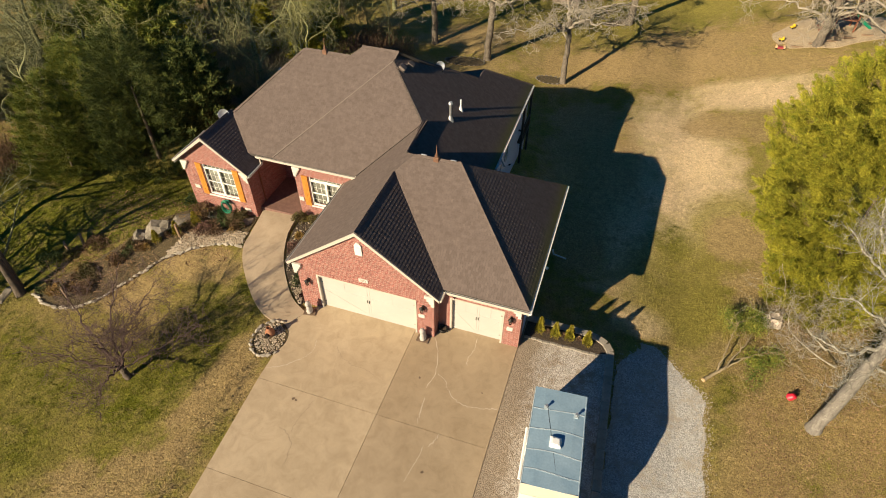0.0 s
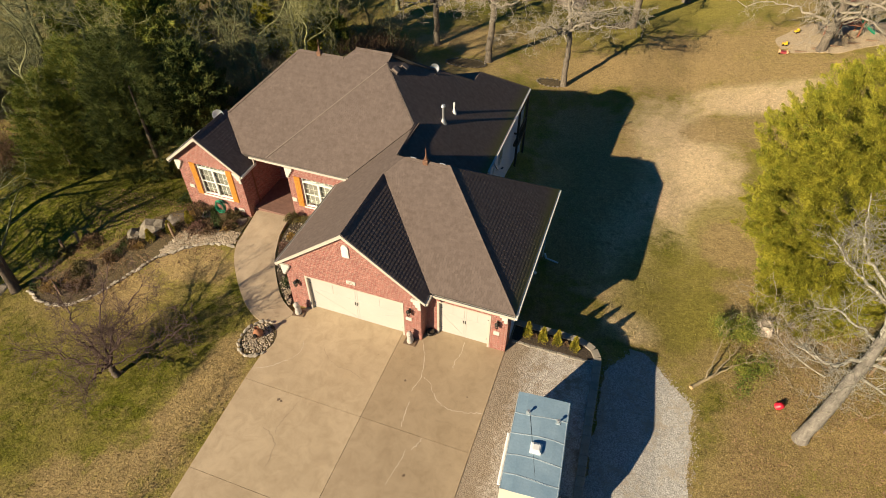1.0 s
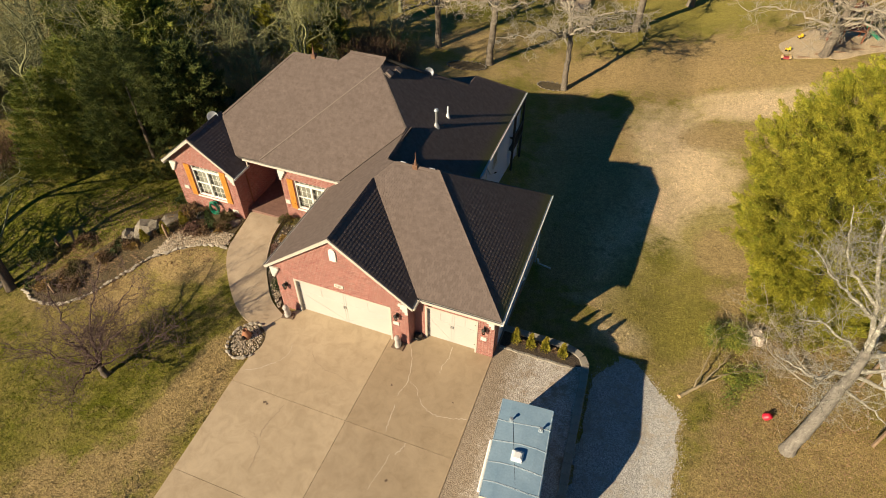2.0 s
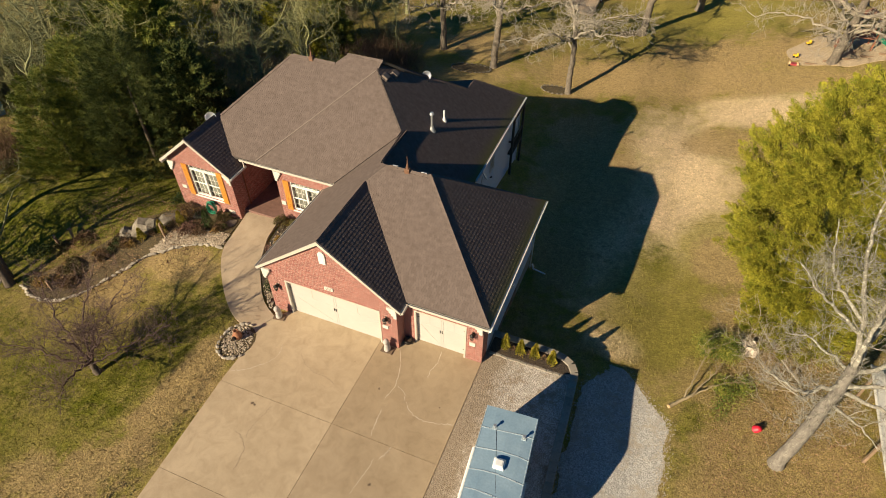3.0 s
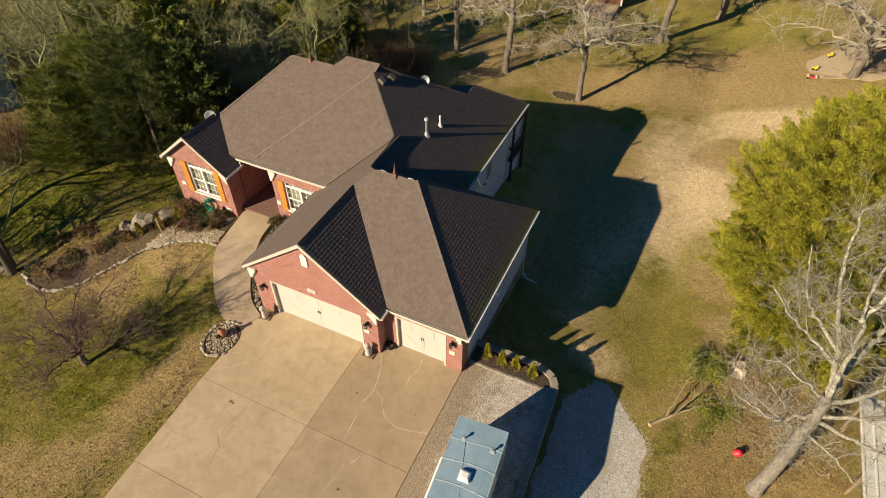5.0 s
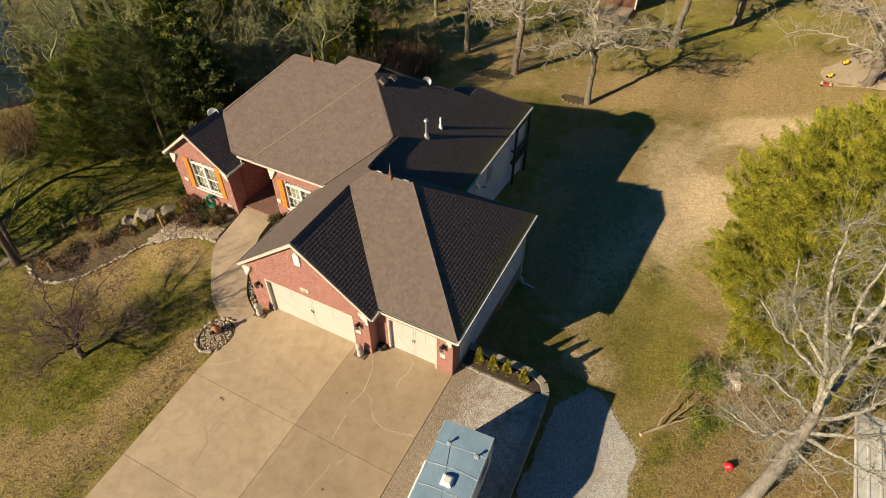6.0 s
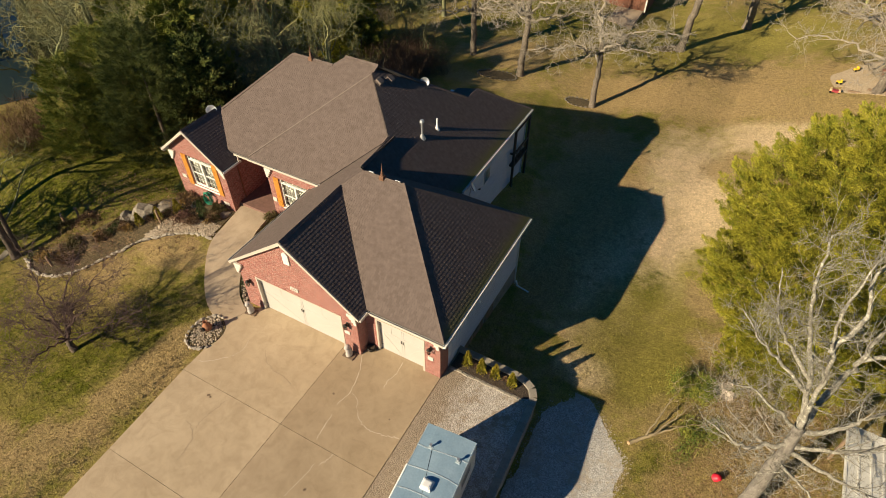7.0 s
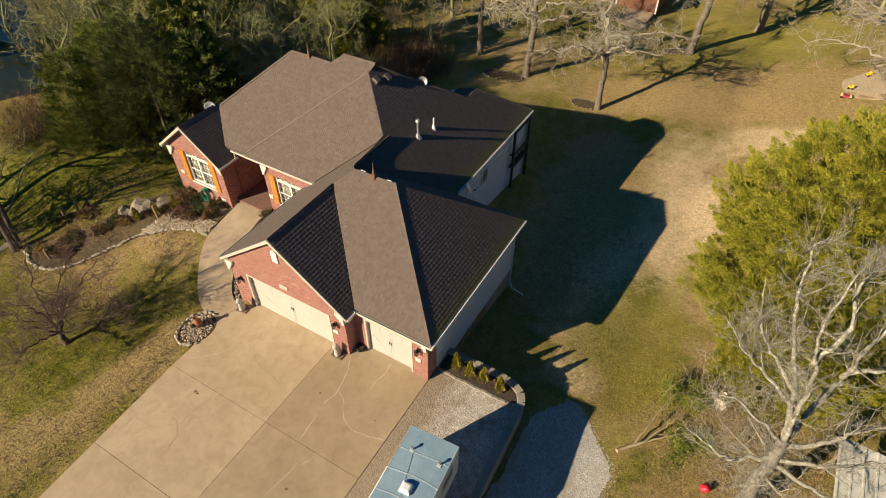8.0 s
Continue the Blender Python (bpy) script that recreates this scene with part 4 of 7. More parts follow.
lantern(-0.46, 0.0, 1.95)


def garage_door(o, y, leaves):
    x0, x1, z0, z1 = o
    d = part("garage_door", box(x0 + 0.02, y + 0.16, 0.005, x1 - 0.02, y + 0.21, z1 - 0.02), M_DOOR, house, "cream carriage-style garage door, closed")
    w = (x1 - x0 - 0.04) / leaves
    zr = 1.28
    for k in range(leaves):
        a, b = x0 + 0.02 + k * w, x0 + 0.02 + (k + 1) * w
        for u0, u1, v0, v1 in ((a + 0.006, a + 0.10, 0.02, z1 - 0.03), (b - 0.10, b - 0.006, 0.02, z1 - 0.03)):
            part("stile", box(u0, y + 0.15, v0, u1, y + 0.16, v1, bevel=0.004), M_DOOR, d)
        for v0, v1 in ((0.02, 0.13), (zr, zr + 0.1), (z1 - 0.14, z1 - 0.03)):
            part("rail", box(a + 0.104, y + 0.15, v0, b - 0.104, y + 0.16, v1, bevel=0.004), M_DOOR, d)
        part("muntin", box((a + b) / 2 - 0.03, y + 0.15, zr + 0.104, (a + b) / 2 + 0.03, y + 0.16, z1 - 0.144, bevel=0.003), M_DOOR, d)
        s = 1 if k % 2 == 0 else -1
        p0, p1 = ((a + 0.12, zr - 0.04), (b - 0.12, 0.15))
        if s < 0:
            p0, p1 = ((b - 0.12, zr - 0.04), (a + 0.12, 0.15))
        part("brace", prism([(p0[0] - 0.05, y + 0.151, p0[1]), (p0[0] + 0.05, y + 0.151, p0[1]), (p1[0] + 0.05, y + 0.151, p1[1]), (p1[0] - 0.05, y + 0.151, p1[1])], (0, 0.009, 0)), M_DOOR, d)
    for k in range(1, leaves, 2):
        m = x0 + 0.02 + k * w
        for s in (-1, 1):
            part("handle", box(m + s * 0.05 - 0.011, y + 0.118, 1.04, m + s * 0.05 + 0.011, y + 0.148, 1.24, bevel=0.005), M_BLACK, d, "black iron pull")
    for s, x in ((-1, x0), (1, x1)):
        for z in (0.35, 1.75):
            a, b = sorted((x - s * 0.03, x - s * 0.12))
            part("hinge", box(a, y + 0.14, z, b, y + 0.148, z + 0.03), M_BLACK, d)
    # jambs and head
    part("door_frame", box(x0 - 0.0, y - 0.015, 0.0, x0 + 0.02, y + 0.2, z1), M_CREAM, house)
    part("door_frame", box(x1 - 0.02, y - 0.015, 0.0, x1, y + 0.2, z1), M_CREAM, house)
    part("door_frame", box(x0, y - 0.015, z1 - 0.02, x1, y + 0.2, z1), M_CREAM, house)
    part("casing", box(x0 - 0.07, y - 0.02, 0.0, x0 - 0.002, y + 0.0, z1 + 0.07), M_CREAM, house)
    part("casing", box(x1 + 0.002, y - 0.02, 0.0, x1 + 0.07, y + 0.0, z1 + 0.07), M_CREAM, house)
    part("casing", box(x0 - 0.002, y - 0.02, z1 + 0.002, x1 + 0.002, y + 0.0, z1 + 0.07), M_CREAM, house)


garage_door(GD, -0.68, 2)
garage_door(SD, 0.0, 2)


def window(o, y, shutter=True, hide_right=False):
    """Twin sash window under a gridded transom, with panes, bars, sill and board shutters."""
    x0, x1, z0, z1 = o
    zt = z1 - 0.3
    xm = (x0 + x1) / 2
    bm = bmesh.new()
    for a in ((x0, z0, x0 + 0.07, z1), (x1 - 0.07, z0, x1, z1), (x0 + 0.07, z0, x1 - 0.07, z0 + 0.07), (x0 + 0.07, z1 - 0.05, x1 - 0.07, z1), (x0 + 0.07, zt - 0.05, x1 - 0.07, zt + 0.05), (xm - 0.06, z0 + 0.07, xm + 0.06, zt - 0.05)):
        add_box(bm, a[0], y + 0.05, a[1], a[2], y + 0.15, a[3])
    w = part("window", bm, M_WHITE, house, "white-framed twin sash window with a gridded transom")
    zm = (z0 + zt) / 2
    for a, b in ((x0 + 0.07, xm - 0.06), (xm + 0.06, x1 - 0.07)):
        part("meeting_rail", box(a, y + 0.075, zm - 0.03, b, y + 0.125, zm + 0.03), M_WHITE, w)
        for c, d in ((z0 + 0.07, zm - 0.03), (zm + 0.03, zt - 0.05)):
            g = part("pane", box(a, y + 0.1, c, b, y + 0.106, d), M_GLASS, w)
            g.visible_shadow = False
            if c > 0:
                for k in (1, 2):
                    u = a + (b - a) * k / 3
                    part("muntin", box(u - 0.008, y + 0.09, c, u + 0.008, y + 0.099, d), M_WHITE, w)
                part("muntin", box(a, y + 0.088, (c + d) / 2 - 0.008, b, y + 0.0895, (c + d) / 2 + 0.008), M_WHITE, w)
    g = part("pane", box(x0 + 0.07, y + 0.1, zt + 0.05, x1 - 0.07, y + 0.106, z1 - 0.05), M_GLASS, w)
    g.visible_shadow = False
    for k in range(1, 7):
        u = x0 + 0.07 + (x1 - x0 - 0.14) * k / 7
        part("muntin", box(u - 0.009, y + 0.09, zt + 0.05, u + 0.009, y + 0.099, z1 - 0.05), M_WHITE, w)
    part("sill", box(x0 - 0.06, y - 0.07, z0 - 0.07, x1 + 0.06, y + 0.05, z0 - 0.002, bevel=0.008), M_WHITE, w)
    part("blind", box(x0 + 0.09, y + 0.22, z0 + 0.12, x1 - 0.09, y + 0.23, z1 - 0.06), M_BLIND, w)
    if shutter:
        for a, b in ((x0 - 0.42, x0 - 0.04), (x1 + 0.04, x1 + 0.42)):
            if b > -11.1 and hide_right:
                b = -11.02
            s = part("shutter", box(a, y - 0.035, z0 - 0.05, b, y - 0.004, z1 + 0.02, bevel=0.005), M_SHUT, house, "orange-stained board shutter")
            for k in range(4):
                u = a + (b - a) * k / 4
                part("board", box(u + 0.005, y - 0.05, z0 - 0.05, u + (b - a) / 4 - 0.005, y - 0.036, z1 + 0.02), M_SHUT, s)
            for z in (z0 + 0.25, z1 - 0.3):
                part("batten", box(a + 0.01, y - 0.068, z, b - 0.01, y - 0.051, z + 0.1), M_SHUT, s)


window(W1, 4.5)
window(W2, 5.42, True, True)
sw = part("window", box(-3.97, 12.5, 1.25, -3.9, 13.2, 2.15), M_WHITE, house, "small side window in shade")
part("pane", box(-3.925, 12.56, 1.31, -3.885, 13.14, 2.09), M_GLASS, sw)
part("sill", box(-3.98, 12.46, 1.2, -3.84, 13.24, 1.25), M_WHITE, sw)
for k in range(13):                  # lap edges of the siding
    part("siding_board", box(-0.012, 0.76, -0.45 + 0.25 * k, 0.006, 8.75, -0.43 + 0.25 * k), M_SIDING, house)
for k in range(29):
    part("siding_board", box(-3.952, 8.76, -4.6 + 0.26 * k, -3.934, 18.7, -4.58 + 0.26 * k), M_SIDING, house)
for y0, y1 in ((2.2, 3.3), (3.5, 4.6), (4.8, 5.8)):
    part("skirt_panel", box(-0.028, y0, -2.2, 0.0, y1, -0.62, bevel=0.004), M_TIMBER, house, "weathered timber skirting panel")


# ---- roof fittings ----
def on_right(x):
    return main_right(x) + 0.02


def pipe_vent(x, y, z, h, r, mat, label, cap=True):
    p = part("roof_vent", cyl((x, y, z - 0.1), (x, y, z + h), r, n=12), mat, house, label)
    part("flashing", cyl((x, y, z - 0.14), (x, y, z + 0.2), r * 3.2, r * 1.1, 12), mat, p)
    if cap:
        part("cap", cyl((x, y, z + h - 0.02), (x, y, z + h + 0.1), r * 2.1, r * 1.3, 12), mat, p)


part("seam_flashing", prism([(-15.42, 5.5, main_front(5.5) + 0.125), (-10.08, 10.46, main_front(10.46) + 0.125), (-10.03, 10.435, main_front(10.435) + 0.125), (-15.37, 5.475, main_front(5.475) + 0.125)], (0, 0, -0.06)), M_CAPS, house, "raised shingle seam across the front slope")
for x in (-6.4, -4.95):
    part("ridge_flashing", box(x + 0.1, 4.46, 6.5, x + 0.38, 4.52, 6.545, bevel=0.006), M_STEEL, house, "white strip of ridge flashing")
pipe_vent(-6.6, 9.88, on_right(-6.6), 0.95, 0.065, M_STEEL, "galvanised flue pipe with a cap")
pipe_vent(-6.42, 11.2, on_right(-6.42), 0.62, 0.05, M_PVC, "white plastic vent pipe", False)
for x, y, z in ((-5.5, 4.4, 6.48), (-14.1, 10.45, 7.6)):
    f = part("finial_vent", box(x - 0.13, y - 0.13, z - 0.12, x + 0.13, y + 0.13, z + 0.16, bevel=0.02), M_COPPER, house, "rust-brown ridge vent with a spike")
    part("neck", cyl((x, y, z + 0.15), (x, y, z + 0.42), 0.09, 0.035, 8), M_COPPER, f)
    part("spike", cyl((x, y, z + 0.42), (x, y, z + 0.8), 0.025, 0.01, 6), M_COPPER, f)
for x, y in ((-9.55, 10.45), (-9.35, 11.2)):
    z = on_right(x)
    bm = bmesh.new()
    add_box(bm, -0.18, -0.18, 0.0, 0.18, 0.18, 0.15, bevel=0.02)
    bmesh.ops.transform(bm, matrix=pose(x, y, z, 0, 36.9, 0), verts=bm.verts)
    b = part("box_vent", bm, M_CAPS, house, "brown metal box vent")
    bm = bmesh.new()
    add_box(bm, -0.24, -0.24, -0.01, 0.22, 0.22, 0.012)
    bmesh.ops.transform(bm, matrix=pose(x, y, z + 0.01, 0, 36.9, 0), verts=bm.verts)
    part("flange", bm, M_CAPS, b)


def satellite_dish(at, turn, size, label):
    t = thing("satellite_dish", label, "satellite dish", at, turn=turn)
    prof = [(0.01, 0.0), (0.12, 0.012), (0.25, 0.05), (0.36, 0.11), (0.37, 0.11), (0.26, 0.036), (0.12, -0.004), (0.01, -0.015)]
    vs, fs = lathe([(r * size / 0.36, z * size / 0.36) for r, z in prof], 20)
    m = pose(0, 0, 0.55, 62, 0, 0)
    part("reflector", ([m @ Vector(v) for v in vs], fs), M_STEEL, t, "pale grey reflector", True)
    part("mast", cyl((0, 0.12, -0.1), (0, 0.06, 0.5), 0.03, n=8), M_STEEL, t)
    part("arm", cyl((0, 0.02, 0.3), (0, -0.42, 0.42), 0.018, n=6), M_STEEL, t)
    part("receiver", cyl((0, -0.36, 0.4), (0, -0.48, 0.46), 0.04, n=8), M_BLACK, t)
    return t


satellite_dish((-18.95, 6.7, 4.3), 40, 0.3, "grey satellite dish on the gable ridge")
satellite_dish((-8.3, 13.1, 5.9), 35, 0.27, "satellite dish on the back of the roof")
satellite_dish((-3.5, 9.9, 2.35), 120, 0.3, "small satellite dish under the eave of the siding wall")
lamp = part("eave_lamp", cyl((0.38, 2.86, 2.78), (0.5, 2.86, 2.68), 0.05, 0.08, 8), M_WHITE, house, "white floodlight under the eave")
part("mount", box(0.3, 2.8, 2.76, 0.4, 2.92, 2.86), M_WHITE, lamp)

# back balcony in dark timber
deck = thing("balcony", "dark timber balcony on posts behind the house", "balcony", (-4.25, 17.4, 0))
for x, y in ((0.55, -0.95), (0.55, 1.3), (-0.5, 1.3)):
    part("post", box(x - 0.07, y - 0.07, -3.6, x + 0.07, y + 0.07, 2.7), M_DARKWOOD, deck)
part("floor", box(-0.5, -1.0, 0.0, 0.62, 1.36, 0.14), M_DARKWOOD, deck)
for z in (0.95, 2.6):
    part("rail", box(0.5, -0.88, z, 0.6, 1.23, z + 0.09), M_DARKWOOD, deck)
    part("rail", box(-0.5, -1.0, z, 0.48, -0.9, z + 0.09), M_DARKWOOD, deck)
for k in range(9):
    y = -0.75 + 0.22 * k
    part("baluster", box(0.53, y, 0.14, 0.57, y + 0.04, 0.95), M_DARKWOOD, deck)

# ---- things by the house ----
for x, y, turn in ((-10.2, -1.22, 10), (-4.36, -0.98, 0)):
    b = thing("slate_paver", "brown slate slab under a white statue", "paver", (x, y, 0), "statues at the garage", turn=turn)
    part("slab", box(-0.3, -0.2, 0, 0.3, 0.2, 0.05, bevel=0.012), M_SLATE, b)
    vs, fs = lathe([(0.15, 0), (0.19, 0.04), (0.2, 0.12), (0.165, 0.24), (0.175, 0.36), (0.19, 0.45), (0.13, 0.54), (0.12, 0.58), (0.155, 0.66), (0.165, 0.74), (0.13, 0.82), (0.05, 0.86)], 14)
    vs = [(v[0] * (1 + 0.12 * math.sin(9 * v[2])) * 0.75, v[1] * 1.0 - 0.08 * S((v[2] - 0.5) / 0.2), v[2] * 0.94) for v in vs]
    st = part("statue", (vs, fs), M_STATUE, smooth=True)
    st.matrix_basis = pose(x, y, 0.05, 0, 0, turn)
    tagged(st, "weathered white seated garden statue by a garage pier", "statue", "statues at the garage")

pot = thing("flower_pot", "black glazed pot in the corner by the garage", "pot", (-3.62, -0.22, 0))
part("bowl", lathe([(0.11, 0), (0.19, 0.08), (0.22, 0.2), (0.2, 0.27), (0.17, 0.25), (0.15, 0.16)], 16), M_BLACK, pot, smooth=True)
part("soil", cyl((0, 0, 0.15), (0, 0, 0.2), 0.165, n=14), M_MULCH, pot)

ch = thing("chiminea", "terracotta chiminea on the river-rock island", "chiminea", (-11.3, -3.1, walk_z(-11.3, -3.1)))
part("body", lathe([(0.1, 0.08), (0.2, 0.14), (0.24, 0.26), (0.19, 0.4), (0.1, 0.5), (0.085, 0.6), (0.12, 0.64), (0.09, 0.64), (0.07, 0.5)], 18), M_TERRA, ch, smooth=True)
part("mouth", cyl((0, -0.18, 0.3), (0, -0.28, 0.31), 0.11, 0.1, 12), M_BLACK, ch)
for k in range(3):
    a = 2 * math.pi * k / 3
    part("leg", cyl((0.2 * math.cos(a), 0.2 * math.sin(a), 0), (0.13 * math.cos(a), 0.13 * math.sin(a), 0.2), 0.02, n=6), M_BLACK, ch)

# garden hose on its hanger, at the gable wall
hs = thing("garden_hose", "coiled green garden hose hung on the brick wall", "hose", (-18.5, 4.4, 0.25))
for k in range(7):
    vs, fs = [], []
    R, n, mseg = 0.36 + 0.02 * math.sin(k * 2.1), 26, 6
    for i in range(n):
        a = 2 * math.pi * i / n
        for j in range(mseg):
            b = 2 * math.pi * j / mseg
            r = R * (1 + 0.1 * math.sin(a * 2 + k)) + 0.018 * math.cos(b)
            vs.append((r * math.cos(a) * 0.8, -0.05 - 0.035 * k + 0.018 * math.sin(b), r * math.sin(a) * 1.15 - 0.05))
    fs = [(i * mseg + j, ((i + 1) % n) * mseg + j, ((i + 1) % n) * mseg + (j + 1) % mseg, i * mseg + (j + 1) % mseg) for i in range(n) for j in range(mseg)]
    part("coil", (vs, fs), M_HOSE, hs, smooth=True)
part("hanger", box(-0.16, -0.28, 0.22, 0.16, 0.09, 0.28, bevel=0.01), M_BLACK, hs)

# drain pipe on the grass behind the garage
dp = thing("drain_pipe", "white plastic drain pipe lying on the grass", "pipe", (0.25, 8.4, ground_z(0.8, 8.4) + 0.06))
part("pipe", cyl((0, 0, 0.12), (0.8, -0.1, 0.05), 0.045, n=10), M_PVC, dp, smooth=True)
part("elbow", cyl((-0.05, 0.05, 0.4), (0.05, 0, 0.1), 0.055, n=10), M_PVC, dp, smooth=True)

# ---- travel trailer ----
trailer = thing("travel_trailer", "small travel trailer with a pale blue coated roof on gravel", "trailer", (2.5, -5.3, -0.02), turn=4.5)
bm = bmesh.new()
prof = [(-2.75, 0.5), (-3.0, 0.9), (-2.95, 1.5), (-2.3, 2.17), (-1.98, 2.25), (2.0, 2.25), (2.04, 2.2), (2.04, 0.45), (1.0, 0.42), (-0.2, 0.42)]
part("body", prism([(-1.0, y, z) for y, z in prof], (2.0, 0, 0)), M_TBODY, trailer, "pale aluminium side skin")
cols = [(-1.02, 2.325), (-0.6, 2.35), (0.0, 2.36), (0.6, 2.35), (1.02, 2.325)]
ysr = [-2.0, -1.0, 0.0, 1.0, 2.05]
vs = [(x, y, z + 0.006 * math.sin(3 * x + 2 * y)) for y in ysr for x, z in cols] + [(x, y, z - 0.05) for y in ysr for x, z in cols]
nn = len(cols)
fs = [(j * nn + i, j * nn + i + 1, (j + 1) * nn + i + 1, (j + 1) * nn + i) for j in range(4) for i in range(4)]
off = nn * 5
rim = list(range(nn)) + [j * nn + nn - 1 for j in range(1, 5)] + [4 * nn + i for i in range(nn - 2, -1, -1)] + [j * nn for j in range(3, 0, -1)]
fs += [(rim[k], rim[k] + off, rim[(k + 1) % len(rim)] + off, rim[(k + 1) % len(rim)]) for k in range(len(rim))]
troof = part("roof", (vs, fs), M_TROOF, trailer, "dull blue-grey elastomeric roof coating")
for k, y in enumerate((1.15, 0.28, -0.62, -1.4)):
    part("seam", prism([(x, y + 0.05 * math.sin(2.5 * x + k), z + 0.012) for x, z in cols] + [(x, y + 0.05 * math.sin(2.5 * x + k) - 0.035, z + 0.012) for x, z in cols[::-1]], (0, 0, -0.02)), M_TSEAM, troof)
for x in (-1.0, 0.99):
    part("edge_trim", box(x - 0.012, -2.0, 2.27, x + 0.012, 2.05, 2.335, bevel=0.006), M_TSEAM, troof)
part("cable", cyl((-0.42, 1.1, 2.362), (0.3, -2.0, 2.345), 0.008, n=5), M_BLACK, troof)
hat = part("roof_vent", box(-0.2, -0.42, 2.34, 0.2, -0.02, 2.42, bevel=0.01), M_PVC, trailer, "white plastic roof vent lid")
lidm = bmesh.new()
gq = bmesh.ops.create_cube(lidm, size=1)
for q in gq["verts"]:
    k = 0.46 if q.co.z < 0 else 0.27
    q.co = Vector((q.co.x * k, q.co.y * k - 0.22, 2.42 + (0.1 if q.co.z > 0 else 0.0)))
bmesh.ops.bevel(lidm, geom=lidm.edges[:], offset=0.02, segments=2, affect="EDGES")
part("lid", lidm, M_PVC, hat)
for x, y in ((-0.5, 1.18), (0.66, 1.08)):
    v = part("stack_vent", cyl((x, y, 2.3), (x, y, 2.5), 0.035, n=8), M_STEEL, trailer)
    part("cap", cyl((x, y, 2.5), (x, y, 2.54), 0.06, n=8), M_STEEL, v)
    part("flange", box(x - 0.09, y - 0.09, 2.335, x + 0.09, y + 0.09, 2.365, bevel=0.008), M_TSEAM, v)
part("front_skin", prism([(-1.005, -1.99, 2.335), (1.005, -1.99, 2.335), (1.005, -2.32, 2.215), (-1.005, -2.32, 2.215)], (0, 0, 0.012)), M_TCREAM, trailer, "cream painted front curve")
part("front_skin", prism([(-1.005, -2.32, 2.225), (1.005, -2.32, 2.225), (1.005, -2.97, 1.505), (-1.005, -2.97, 1.505)], (0, 0, 0.012)), M_TCREAM, trailer, "cream painted front curve")
aw = part("awning", cyl((-1.09, -1.7, 1.98), (-1.09, 0.35, 1.98), 0.055, n=10), M_PVC, trailer, "rolled white awning")
part("bracket", box(-1.1, 0.3, 1.5, -1.0, 0.36, 2.0), M_STEEL, aw)
for x in (-1.015, 1.005):
    for y0, y1 in ((-1.5, -0.6), (0.6, 1.5)):
        w = part("window", box(x, y0, 1.25, x + 0.012, y1, 1.8, bevel=0.003), M_STEEL, trailer)
        part("pane", box(x - 0.004, y0 + 0.05, 1.3, x + 0.016, y1 - 0.05, 1.75), M_GLASS, w)
for x in (-0.99, 0.83):
    w = part("wheel", cyl((x, -0.3, 0.34), (x + 0.18, -0.3, 0.34), 0.34, n=18), M_RUBBER, trailer, "black tyre")
    part("rim", cyl((x - 0.01, -0.3, 0.34), (x + 0.19, -0.3, 0.34), 0.19, n=14), M_STEEL, w)
part("fender", prism([(1.0, -0.75, 0.62), (1.12, -0.75, 0.62), (1.12, 0.15, 0.62), (1.0, 0.15, 0.62)], (0, 0, 0.14)), M_TBODY, trailer)
part("hitch", box(-0.06, -4.0, 0.42, 0.06, -2.7, 0.52), M_STEEL, trailer)
part("jack", cyl((0, -3.7, 0.02), (0, -3.7, 0.6), 0.035, n=8), M_STEEL, trailer)
part("door", box(-1.025, -0.35, 0.5, -1.0, 0.3, 2.15, bevel=0.004), M_TBODY, trailer)


# ---- planting ----
def leaf_mass(seed, count, size, place, lift=0.35):
    """Small pointed leaves; place(rng) gives a centre and the way outward there."""
    rng = np.random.default_rng(seed)
    vs, fs = [], []
    for _ in range(count):
        c, o = place(rng)
        o = o + rng.normal(0, 0.45, 3) + np.array((0, 0, lift))
        o /= np.linalg.norm(o) + 1e-9
        s = np.cross(o, rng.normal(0, 1, 3))
        s /= np.linalg.norm(s) + 1e-9
        L = size * rng.uniform(0.6, 1.4)
        n = len(vs)
        vs += [c - o * L * 0.3, c + o * L * 0.25 + s * L * 0.3, c + o * L * 0.7, c + o * L * 0.2 - s * L * 0.3]
        fs.append((n, n + 1, n + 2, n + 3))
    return vs, fs


